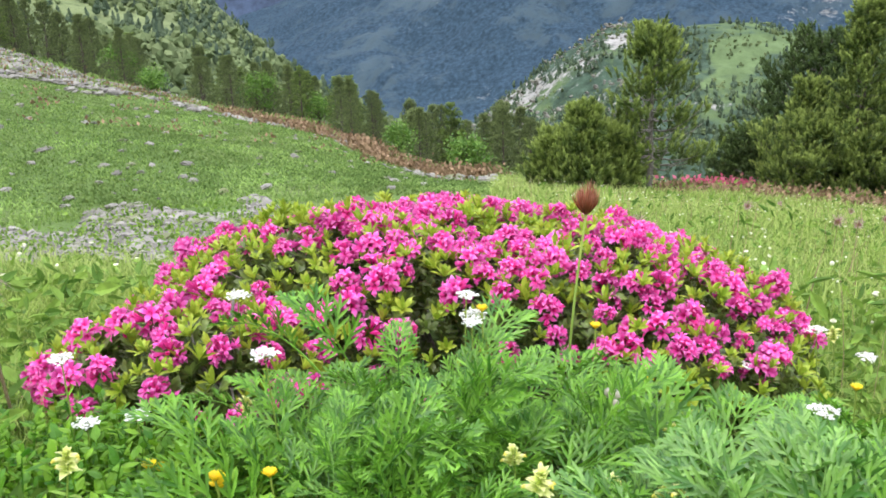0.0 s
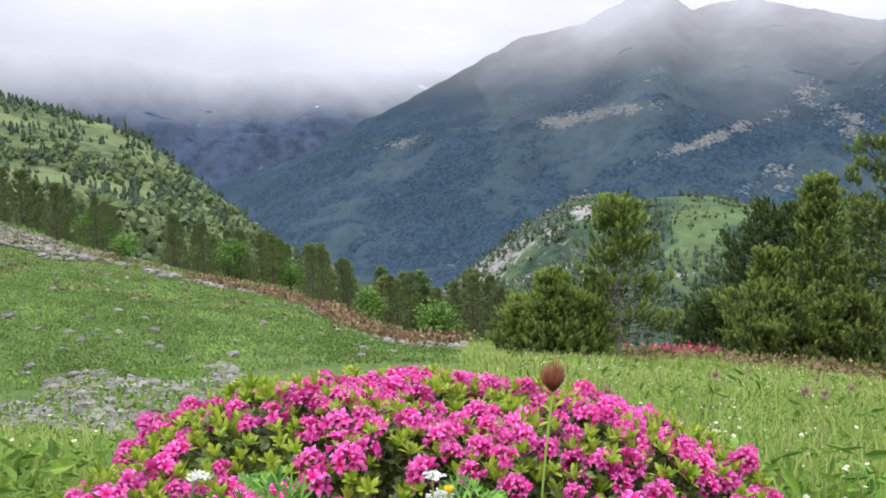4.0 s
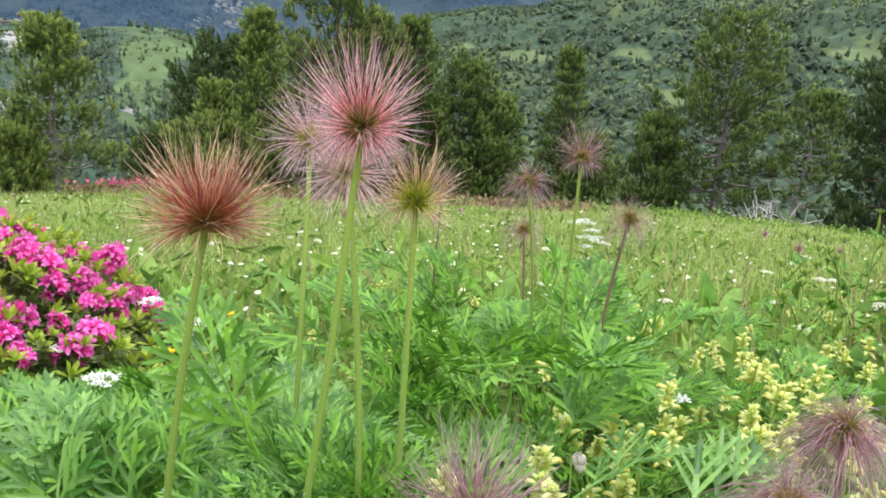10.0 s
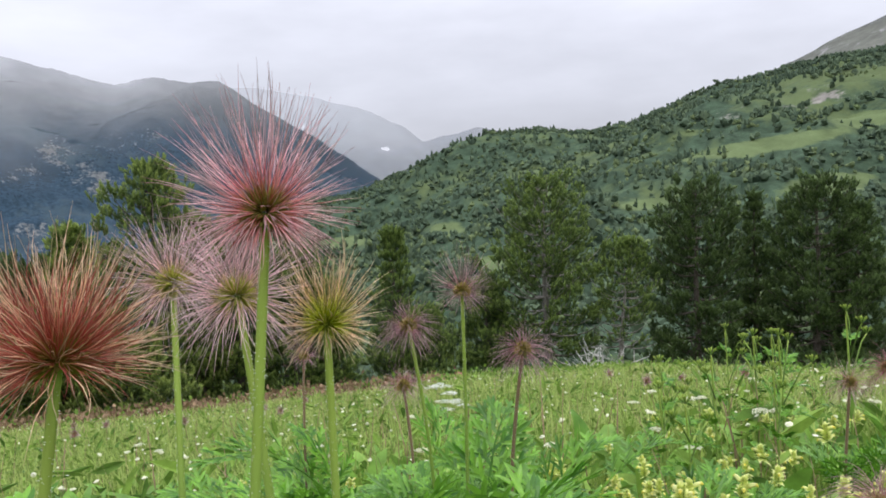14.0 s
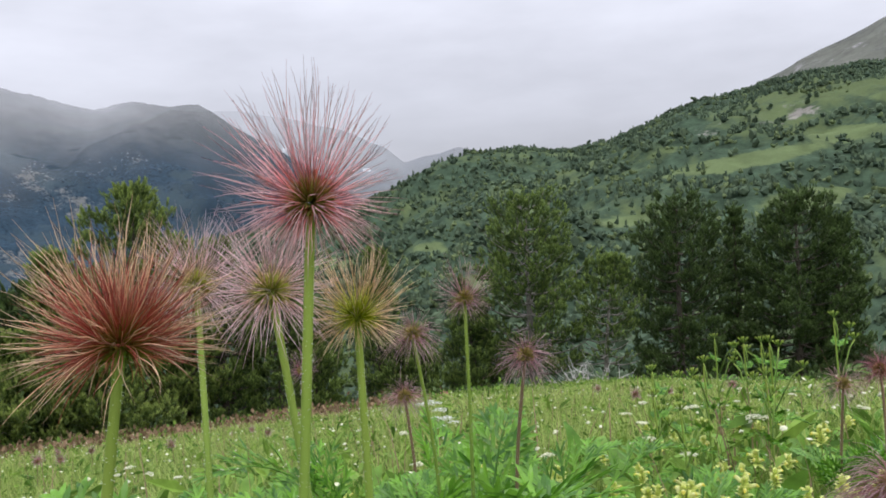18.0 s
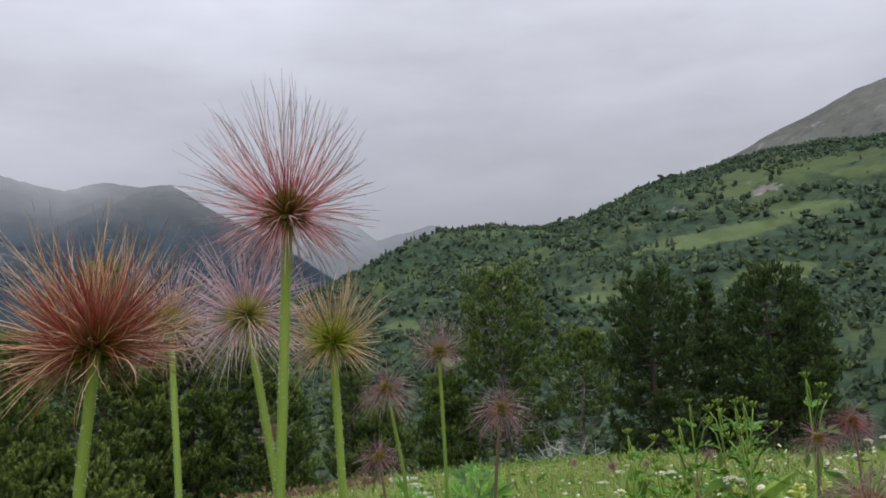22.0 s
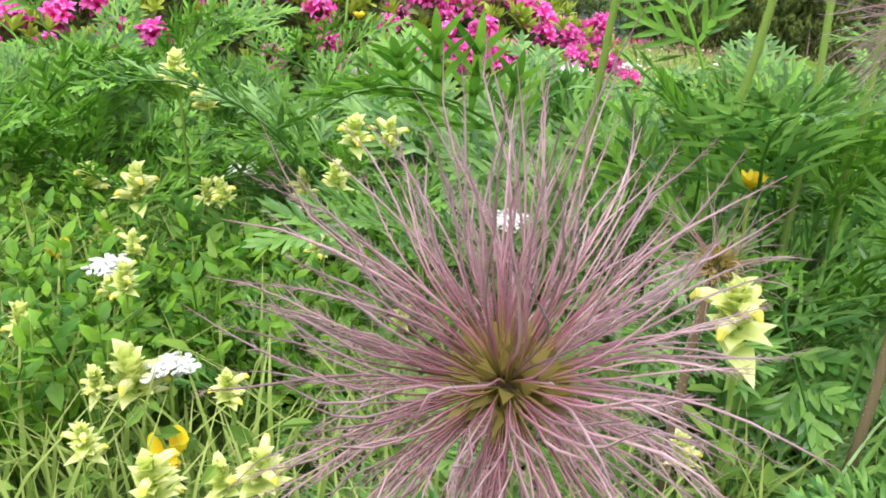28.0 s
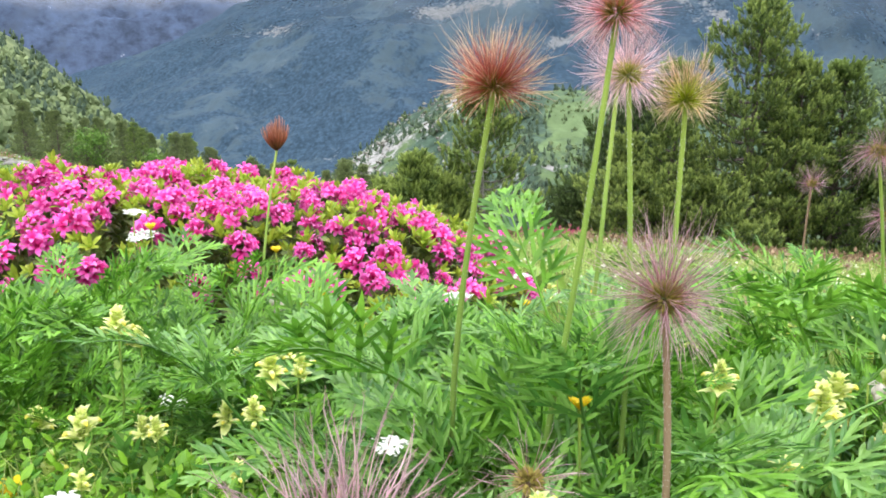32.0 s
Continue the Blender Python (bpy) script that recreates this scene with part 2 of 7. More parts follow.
M_HERB = leaf_material("herb_leaves", (0.08, 0.17, 0.025), (0.26, 0.4, 0.07), 0.55, 0.3, 40, 0.2)
M_LEAF = leaf_material("cut_leaves", (0.045, 0.155, 0.013), (0.225, 0.465, 0.05), 0.36, 0.36, 60, 0.42)
M_LEAF_GREY = leaf_material("greyish_cut_leaves", (0.058, 0.185, 0.028), (0.26, 0.475, 0.1), 0.36, 0.38, 60, 0.55)
M_BILBERRY = leaf_material("bilberry_leaves", (0.05, 0.18, 0.012), (0.23, 0.44, 0.03), 0.45, 0.4, 50, 0.3)
M_RHODO_OLD = leaf_material("old_rhododendron_leaves", (0.06, 0.085, 0.022), (0.15, 0.21, 0.04), 0.4, 0.12, 70, 0.4)
M_RHODO_NEW = leaf_material("young_rhododendron_leaves", (0.22, 0.34, 0.025), (0.42, 0.5, 0.06), 0.45, 0.35, 70, 0.3)
M_PINK = tone_material("magenta_petals", [(0.0, (0.5, 0.015, 0.15)), (0.4, (0.78, 0.06, 0.36)), (0.75, (0.85, 0.13, 0.5)), (1.0, (0.93, 0.33, 0.68))], 0.5, 0.32, 0.3)
M_TWIG = bark_material("grey_twigs", (0.1, 0.085, 0.07), (0.32, 0.29, 0.26))
M_STEM = tone_material("hairy_stems", [(0.0, (0.1, 0.17, 0.04)), (0.7, (0.24, 0.36, 0.065)), (1.0, (0.33, 0.42, 0.08))], 0.5, 0.1, 0.1)
M_STEM_DRY = tone_material("brown_stems", [(0.0, (0.17, 0.15, 0.07)), (1.0, (0.27, 0.17, 0.11))], 0.6, 0.1, 0.1)
M_PLUME_RED = tone_material("red_plumes", [(0.0, (0.26, 0.25, 0.05)), (0.14, (0.42, 0.3, 0.08)), (0.28, (0.76, 0.28, 0.29)), (0.48, (0.88, 0.58, 0.6)), (0.72, (0.8, 0.56, 0.58)), (1.0, (0.42, 0.2, 0.22))], 0.4, 0.4, 0.4)
M_PLUME_RUST = tone_material("rust_red_plumes", [(0.0, (0.26, 0.22, 0.04)), (0.15, (0.36, 0.16, 0.05)), (0.35, (0.52, 0.09, 0.07)), (0.75, (0.5, 0.13, 0.1)), (1.0, (0.3, 0.08, 0.06))], 0.4, 0.4, 0.3)
M_PLUME_GOLD = tone_material("golden_plumes", [(0.0, (0.26, 0.22, 0.04)), (0.14, (0.36, 0.22, 0.06)), (0.34, (0.58, 0.22, 0.15)), (0.55, (0.76, 0.48, 0.34)), (0.8, (0.78, 0.6, 0.42)), (1.0, (0.42, 0.27, 0.17))], 0.4, 0.4, 0.4)
M_PLUME_LIME = tone_material("lime_plumes", [(0.0, (0.3, 0.36, 0.02)), (0.28, (0.52, 0.54, 0.05)), (0.5, (0.74, 0.5, 0.3)), (0.8, (0.78, 0.62, 0.42)), (1.0, (0.56, 0.46, 0.3))], 0.4, 0.35, 0.35)
M_PLUME_PINK = tone_material("pale_pink_plumes", [(0.0, (0.42, 0.46, 0.07)), (0.18, (0.62, 0.5, 0.2)), (0.34, (0.8, 0.52, 0.54)), (0.65, (0.86, 0.68, 0.7)), (1.0, (0.6, 0.4, 0.44))], 0.4, 0.4, 0.35)
M_PLUME_MAUVE = tone_material("mauve_plumes", [(0.0, (0.34, 0.3, 0.07)), (0.12, (0.4, 0.28, 0.1)), (0.25, (0.46, 0.2, 0.24)), (0.45, (0.53, 0.31, 0.34)), (0.8, (0.56, 0.4, 0.41)), (1.0, (0.36, 0.2, 0.21))], 0.45, 0.35, 0.35)
M_PLUME_ROSE = tone_material("rose_plumes", [(0.0, (0.3, 0.24, 0.06)), (0.2, (0.46, 0.12, 0.16)), (0.5, (0.52, 0.22, 0.28)), (1.0, (0.42, 0.24, 0.27))], 0.45, 0.35, 0.35)
M_DRY_HEAD = tone_material("russet_tuft", [(0.0, (0.2, 0.08, 0.03)), (0.6, (0.42, 0.13, 0.07)), (1.0, (0.5, 0.24, 0.16))], 0.5, 0.2, 0.3)
M_RATTLE = tone_material("pale_yellow_bracts", [(0.0, (0.44, 0.6, 0.12)), (0.36, (0.74, 0.8, 0.27)), (0.8, (0.88, 0.88, 0.45)), (0.88, (0.86, 0.8, 0.24)), (1.0, (0.86, 0.77, 0.13))], 0.5, 0.4, 0.12)
M_YELLOW = tone_material("yellow_petals", [(0.0, (0.75, 0.5, 0.02)), (1.0, (0.88, 0.7, 0.03))], 0.45, 0.3, 0.12)
M_WHITE = leaf_material("white_florets", (0.72, 0.73, 0.66), (0.86, 0.86, 0.82), 0.6, 0.2, 60)
M_CREAM_FLOWER = leaf_material("cream_florets", (0.6, 0.62, 0.4), (0.8, 0.8, 0.62), 0.6, 0.2, 60)
M_CREAM = leaf_material("cream_buds", (0.55, 0.5, 0.42), (0.72, 0.66, 0.56), 0.6, 0.2, 60)
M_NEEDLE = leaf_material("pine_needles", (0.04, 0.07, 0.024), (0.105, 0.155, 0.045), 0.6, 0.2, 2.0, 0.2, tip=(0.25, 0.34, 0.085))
# a lighter green needle colour for some of the pines
M_NEEDLE_LIGHT = leaf_material("light_green_pine_needles", (0.05, 0.085, 0.026), (0.14, 0.2, 0.055), 0.6, 0.2, 2.0, 0.2, tip=(0.32, 0.4, 0.1))
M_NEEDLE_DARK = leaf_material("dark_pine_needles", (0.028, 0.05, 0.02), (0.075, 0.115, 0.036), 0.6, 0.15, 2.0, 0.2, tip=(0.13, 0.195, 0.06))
M_NEEDLE_VALLEY = leaf_material("olive_pine_needles", (0.075, 0.1, 0.045), (0.155, 0.19, 0.082), 0.6, 0.2, 2.0, 0.2, tip=(0.22, 0.28, 0.1))
M_BROADLEAF = leaf_material("birch_leaves", (0.07, 0.17, 0.025), (0.2, 0.34, 0.06), 0.5, 0.3, 2.0)
M_BARK = bark_material("pine_bark", (0.05, 0.04, 0.032), (0.17, 0.145, 0.12))
M_BARK_GREY = bark_material("grey_pine_bark", (0.1, 0.088, 0.078), (0.36, 0.33, 0.3))
M_DEADWOOD = bark_material("bleached_wood", (0.3, 0.29, 0.27), (0.6, 0.58, 0.55))
M_STONE = stone_material("pale_stones", (0.12, 0.115, 0.1), (0.34, 0.325, 0.29), (0.17, 0.19, 0.09))
M_HEATH = leaf_material("russet_heath", (0.16, 0.1, 0.055), (0.32, 0.215, 0.125), 0.8, 0.1, 2.0)
M_HEATH_PINK = leaf_material("far_pink_blossom", (0.4, 0.06, 0.12), (0.6, 0.16, 0.24), 0.7, 0.2, 2.0)
M_FAR_TREE = leaf_material("far_conifers", (0.055, 0.084, 0.058), (0.104, 0.142, 0.082), 0.9, 0.05, 0.05, 0.05)
M_FAR_TREE_PALE = leaf_material("pale_far_trees", (0.09, 0.125, 0.055), (0.17, 0.215, 0.1), 0.9, 0.05, 0.05, 0.05)
M_STALK = leaf_material("dry_grass_stalks", (0.22, 0.15, 0.09), (0.42, 0.32, 0.19), 0.7, 0.2, 5, 0.1, tip=(0.36, 0.2, 0.17))

# ---- mesh helpers ----
EYE_Z = 1.0


def make_mesh(name, verts, faces, mat, tone=None, smooth=True):
    me = bpy.data.meshes.new(name)
    verts = np.asarray(verts, np.float32)
    groups = faces if isinstance(faces, list) else [faces]
    groups = [np.asarray(g, np.int32) for g in groups if len(g)]
    loops = np.concatenate([g.ravel() for g in groups])
    sizes = np.concatenate([np.full(len(g), g.shape[1], np.int32) for g in groups])
    starts = np.concatenate([[0], np.cumsum(sizes)[:-1]]).astype(np.int32)
    me.vertices.add(len(verts))
    me.vertices.foreach_set("co", verts.ravel())
    me.loops.add(len(loops))
    me.loops.foreach_set("vertex_index", loops)
    me.polygons.add(len(sizes))
    me.polygons.foreach_set("loop_start", starts)
    me.update(calc_edges=True)
    me.validate()
    me.polygons.foreach_set("use_smooth", np.full(len(me.polygons), smooth))
    if tone is not None:
        a = me.attributes.new("tone", "FLOAT", "POINT")
        a.data.foreach_set("value", np.asarray(tone, np.float32))
    me.materials.append(mat)
    return me


class Buffer:
    """Gathers pieces of one mesh: triangles, with a tone per vertex."""

    def __init__(self):
        self.v, self.f, self.t, self.n = [], [], [], 0

    def put(self, verts, faces, tone=0.0):
        verts = np.asarray(verts, float).reshape(-1, 3)
        self.v.append(verts)
        self.f.append(np.asarray(faces, int).reshape(-1, 3) + self.n)
        self.t.append(np.broadcast_to(np.asarray(tone, float), (len(verts),)))
        self.n += len(verts)

    def arrays(self):
        return np.concatenate(self.v), np.concatenate(self.f), np.concatenate(self.t)

    def mesh(self, name, mat, smooth=True):
        v, f, t = self.arrays()
        return make_mesh(name, v, f, mat, t, smooth)


def part(name, mesh, parent, label="", m=None):
    ob = new(name, mesh)
    ob.parent = parent
    if m is not None:
        ob.matrix_local = m
    if label:
        ob["label"] = label
    return ob


def thing(name, m, label, category, group="", kind=""):
    ob = new(name)
    ob.empty_display_size = 0.05
    ob.matrix_world = m
    return tagged(ob, label, category, group, kind)


def tube(points, radii, sides=6, tones=None):
    """A tapered round bar along points. Returns verts, tris, tones."""
    p = np.asarray(points, float)
    n = len(p)
    r = np.broadcast_to(np.asarray(radii, float), (n,))
    d = np.gradient(p, axis=0)
    d /= np.linalg.norm(d, axis=1)[:, None] + 1e-12
    ref = np.array([0.0, 0.0, 1.0]) if abs(d[0][2]) < 0.9 else np.array([1.0, 0.0, 0.0])
    a = np.cross(d, ref)
    a /= np.linalg.norm(a, axis=1)[:, None] + 1e-12
    b = np.cross(d, a)
    ang = np.arange(sides) * 2 * np.pi / sides
    v = p[:, None] + r[:, None, None] * (np.cos(ang)[None, :, None] * a[:, None] + np.sin(ang)[None, :, None] * b[:, None])
    i, j = np.meshgrid(np.arange(n - 1), np.arange(sides), indexing="ij")
    k = (j + 1) % sides
    q = np.stack([i * sides + j, i * sides + k, (i + 1) * sides + k, (i + 1) * sides + j], -1).reshape(-1, 4)
    f = np.concatenate([q[:, [0, 1, 2]], q[:, [0, 2, 3]]])
    tn = np.repeat(np.linspace(0, 1, n) if tones is None else np.asarray(tones), sides)
    return v.reshape(-1, 3), f, tn


def turn_to(direction, spin=0.0):
    """Rotation that takes +z to the direction, with a spin about it."""
    q = Vector(direction).to_track_quat("Z", "Y")
    return np.array(q.to_matrix()) @ np.array(Matrix.Rotation(spin, 3, "Z"))


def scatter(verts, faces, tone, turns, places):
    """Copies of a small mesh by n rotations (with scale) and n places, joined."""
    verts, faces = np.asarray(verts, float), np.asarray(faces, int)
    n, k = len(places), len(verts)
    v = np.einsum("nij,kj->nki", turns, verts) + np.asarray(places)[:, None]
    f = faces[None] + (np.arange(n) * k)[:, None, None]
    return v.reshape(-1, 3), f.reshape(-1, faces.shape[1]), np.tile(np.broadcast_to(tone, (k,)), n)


def spins(rng, n, lean=0.35, size=(0.8, 1.2)):
    """n rotations about z, each leaning a little, with random sizes."""
    yaw = rng.uniform(0, 2 * np.pi, n)
    lx, ly = rng.normal(0, lean, n), rng.normal(0, lean, n)
    cz, sz = np.cos(yaw), np.sin(yaw)
    rz = np.zeros((n, 3, 3))
    rz[:, 0, 0], rz[:, 0, 1], rz[:, 1, 0], rz[:, 1, 1], rz[:, 2, 2] = cz, -sz, sz, cz, 1
    rx = np.zeros((n, 3, 3))
    rx[:, 0, 0] = 1
    rx[:, 1, 1], rx[:, 1, 2], rx[:, 2, 1], rx[:, 2, 2] = np.cos(lx), -np.sin(lx), np.sin(lx), np.cos(lx)
    ry = np.zeros((n, 3, 3))
    ry[:, 1, 1] = 1
    ry[:, 0, 0], ry[:, 0, 2], ry[:, 2, 0], ry[:, 2, 2] = np.cos(ly), np.sin(ly), -np.sin(ly), np.cos(ly)
    s = rng.uniform(*size, n)
    return np.einsum("nij,njk,nkl->nil", ry, rx, rz) * s[:, None, None]


# ---- the ground ----


def bumps(x, y, s):
    return (np.sin(x * s * 1.3 + 1.7 * np.sin(y * s * 0.7)) + np.sin(y * s * 1.1 + 2.1 * np.sin(x * s * 0.6 + 1.0)) + np.sin((x + y) * s * 0.83 + 0.5)) / 3


def ground_z(x, y):
    """Height of the ground: a meadow that falls away from the camera, a hollow and a green hillside on one side."""
    x, y = np.asarray(x, float), np.asarray(y, float)
    r = np.hypot(x, y)
    az = np.degrees(np.arctan2(x, y))
    steep = -0.2 * y - 0.108 * x
    w = np.clip(2.2 / np.maximum(r, 1e-6), 0, 1)
    slope = steep * w - r * np.interp(az, [-180, -20, 0, 15, 30, 45, 60, 75, 95, 180], [0.1, 0.2, 0.208, 0.22, 0.222, 0.213, 0.206, 0.204, 0.198, 0.1]) * (1 - w)
    # past the crest the meadow drops into the valley
    over = np.maximum(r - 24.0, 0)
    z = -0.45 + slope * np.minimum(1, 24.0 / np.maximum(r, 1e-6)) - 0.25 * np.minimum(over, 1200)
    z = np.where(y < 0, -0.45 + slope * np.minimum(1, 30 / np.maximum(r, 1e-6)), z)
    edge = np.tan(np.radians(np.interp(az, [-60, -27.6, -18.2, -7.4, 0.3, 6], [-2.2, -4.5, -7.0, -9.7, -12.9, -13.4])))
    base = np.tan(np.radians(np.interp(az, [-60, -27.3, -21.4, -14, -7.3, 0.3, 6], [-0.2, -2.8, -5.4, -7.7, -8.9, -10.7, -12.2])))
    near = -0.45 + steep * np.minimum(1, 5.8 / np.maximum(r, 1e-6))
    zl = near - 0.95 * np.clip((r - 1.8) / 5.7, 0, 0.702) ** 1.2
    low = np.tan(np.radians(-13.6)) * 10.5
    k1 = np.clip((r - 5.8) / 4.7, 0, 1)
    zl = zl * (1 - k1) + low * k1
    k2 = np.clip((r - 10.5) / 17.5, 0, 1)
    hill = low + (edge * 28 - low) * (k2 * (0.75 + 0.25 * k2))
    zl = np.where(r > 10.5, hill, zl)
    k3 = np.clip((r - 28) / 22, 0, 1)
    zl = np.where(r > 28, edge * 28 + (base * 50 - edge * 28) * k3, zl)
    zl = np.where(r > 50, base * 50 - 0.22 * (np.minimum(r, 1200) - 50), zl)
    wl = np.clip((4 - az) / 14, 0, 1)
    wl = wl * wl * (3 - 2 * wl) * np.clip((az + 110) / 40, 0, 1)
    z = z * (1 - wl) + zl * wl
    z = z + 0.012 * bumps(x, y, 5.0) * np.clip(r, 0, 1) + 0.06 * bumps(x, y, 0.9) * np.clip((r - 2) / 6, 0, 1) + 0.12 * bumps(x, y, 0.35) * np.clip((r - 8) / 12, 0, 1)
    return EYE_Z + np.maximum(z, -420)


def at(x, y, dz=0.0):
    return (x, y, float(ground_z(x, y)) + dz)


radii = np.concatenate([[0.0], np.geomspace(0.08, 4200, 170)])
angles = np.linspace(0, 2 * np.pi, 289)[:-1]
RR, AA = np.meshgrid(radii[1:], angles, indexing="ij")
gx, gy = RR * np.sin(AA), RR * np.cos(AA)
gv = np.stack([gx, gy, ground_z(gx, gy)], -1).reshape(-1, 3)
nr, na = RR.shape
i, j = np.meshgrid(np.arange(nr - 1), np.arange(na), indexing="ij")
k = (j + 1) % na
gq = np.stack([i * na + j, (i + 1) * na + j, (i + 1) * na + k, i * na + k], -1).reshape(-1, 4)
gv = np.concatenate([gv, [[0, 0, float(ground_z(0, 0))]]])
cap = np.stack([np.full(na, len(gv) - 1), np.arange(na), (np.arange(na) + 1) % na], -1)
tagged(new("ground", make_mesh("ground", gv, [gq, cap], M_SOIL)), "sloping alpine meadow ground of dark soil and turf", "ground", kind="structure")

# ---- hills and mountains ----


def hill(name, label, mat, az, ridge, foot, near, far, rough, seed, cols=260, rows=70, power=1.0, crag=0.0, tail=True, patches=()):
    """A slope that climbs from the foot (degrees of rise at distance near) to its ridge line (at distance far), then falls behind it."""
    rng = np.random.default_rng(seed)
    a = np.linspace(az[0], az[-1], cols)
    top = np.interp(a, az, ridge)
    v = np.concatenate([np.linspace(0, 1, rows), 1 + np.linspace(0.06, 0.6, 8)]) if tail else np.linspace(0, 1, rows)
    A, V = np.meshgrid(a, v, indexing="xy")
    D = near + (far - near) * V
    lo, hi = np.tan(np.radians(foot)) * near, np.tan(np.radians(top)) * far
    Z = lo + (hi[None] - lo) * np.clip(V, 0, 1) ** power - np.maximum(V - 1, 0) * (far - near) * 0.9
    x, y = D * np.sin(np.radians(A)), D * np.cos(np.radians(A))
    amp = rough * np.sin(np.clip(V, 0, 1) * np.pi) ** 0.7
    size = (far - near)
    disp = np.zeros_like(Z)
    off = rng.uniform(0, 100, 3)
    for ii in range(Z.shape[0]):
        for jj in range(Z.shape[1]):
            p = Vector((x[ii, jj] / size * 3 + off[0], y[ii, jj] / size * 3 + off[1], Z[ii, jj] / size * 3 + off[2]))
            disp[ii, jj] = noise.fractal(p, 0.8, 2.1, 6) + (crag * abs(noise.noise(p * 7)) if crag else 0)
    Z = Z + amp * disp
    # small unevenness on the ridge itself
    Z += (0.06 * rough * np.interp(A, a, np.convolve(rng.normal(0, 1, cols), np.ones(4) / 4, "same"))) * np.clip(V, 0, 1) ** 4
    ctop, r = len(a), len(v)
    ii, jj = np.meshgrid(np.arange(r - 1), np.arange(ctop - 1), indexing="ij")
    q = np.stack([ii * ctop + jj, ii * ctop + jj + 1, (ii + 1) * ctop + jj + 1, (ii + 1) * ctop + jj], -1).reshape(-1, 4)
    verts = np.stack([x, y, Z + EYE_Z], -1)
    rise = np.degrees(np.arctan2(Z, D))
    spot = np.zeros_like(Z)
    for p_az, p_rise, p_wide, p_tall, p_lean, p_most in patches:
        u = A - p_az
        spot += p_most * np.exp(-(u / p_wide) ** 2 - ((rise - p_rise - p_lean * u) / p_tall) ** 2)
    tagged(new(name, make_mesh(name, verts.reshape(-1, 3), q, mat, spot.ravel())), label, "hill" if "hill" in name else "mountain", kind="structure")
    return verts[:rows]


# blue of these next three is haze put into the wood and grass colours
M_MAIN = slope_material("haze_tinted_mountain", (0.03, 0.053, 0.076), (0.057, 0.085, 0.102), (0.15, 0.158, 0.158), 0.46, 0.64, 0.0045, 0.13, haze=(20, 420, 0.88, 0.03), stretch=0.9, top_rock=(130, 130), soft=(0.62, 1.4), patches=True)
M_VALLEY = slope_material("haze_tinted_valley_mountain", (0.044, 0.064, 0.104), (0.06, 0.082, 0.122), (0.7, 0.71, 0.73), 0.45, 0.95, 0.003, 0.02, haze=(110, 330, 1.0, 0.02), patches=True)
M_PALE = slope_material("haze_tinted_pale_mountain", (0.08, 0.1, 0.12), (0.12, 0.14, 0.15), (0.7, 0.71, 0.74), 0.45, 0.95, 0.004, 0.02, haze=(60, 420, 0.85, 0.42), patches=True)
M_WEST = slope_material("light_green_slope", (0.085, 0.115, 0.055), (0.17, 0.21, 0.095), (0.28, 0.27, 0.24), 0.5, 0.68, 0.03, 0.3)
M_MID = slope_material("rocky_knoll", (0.05, 0.08, 0.055), (0.1, 0.146, 0.064), (0.29, 0.285, 0.265), 0.45, 0.66, 0.02, 0.16, patches=True)
# crest made partly see-through, in place of haze
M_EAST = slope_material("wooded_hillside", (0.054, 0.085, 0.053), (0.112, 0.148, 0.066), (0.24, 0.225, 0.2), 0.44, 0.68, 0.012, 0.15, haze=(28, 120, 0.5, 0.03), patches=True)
# grass and woods greyed to put haze into the colour
M_BACK = slope_material("haze_greyed_grassy_summit", (0.1, 0.105, 0.095), (0.15, 0.155, 0.13), (0.27, 0.26, 0.26), 0.55, 0.58, 0.008, 0.05, haze=(160, 420, 0.6, 0.15))

main_pts = hill("mountain_main", "wooded mountain tinted blue for haze, summits faded out as cloud", M_MAIN,
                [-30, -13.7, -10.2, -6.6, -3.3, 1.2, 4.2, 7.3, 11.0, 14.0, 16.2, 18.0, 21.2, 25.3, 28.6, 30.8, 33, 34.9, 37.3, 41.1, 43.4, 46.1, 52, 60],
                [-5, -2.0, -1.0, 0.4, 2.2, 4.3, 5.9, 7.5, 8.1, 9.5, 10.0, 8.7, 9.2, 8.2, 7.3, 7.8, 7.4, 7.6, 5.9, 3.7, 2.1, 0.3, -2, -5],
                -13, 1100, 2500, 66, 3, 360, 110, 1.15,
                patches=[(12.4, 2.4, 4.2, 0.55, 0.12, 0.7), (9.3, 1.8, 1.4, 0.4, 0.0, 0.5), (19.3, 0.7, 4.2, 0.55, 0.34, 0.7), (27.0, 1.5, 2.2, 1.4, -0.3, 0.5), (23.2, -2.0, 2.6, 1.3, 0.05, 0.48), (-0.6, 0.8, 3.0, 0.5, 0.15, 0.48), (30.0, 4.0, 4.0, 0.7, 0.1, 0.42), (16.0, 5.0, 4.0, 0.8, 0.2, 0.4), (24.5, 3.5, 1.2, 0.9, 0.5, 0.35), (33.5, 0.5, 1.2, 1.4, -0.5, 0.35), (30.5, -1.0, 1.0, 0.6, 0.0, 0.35)])
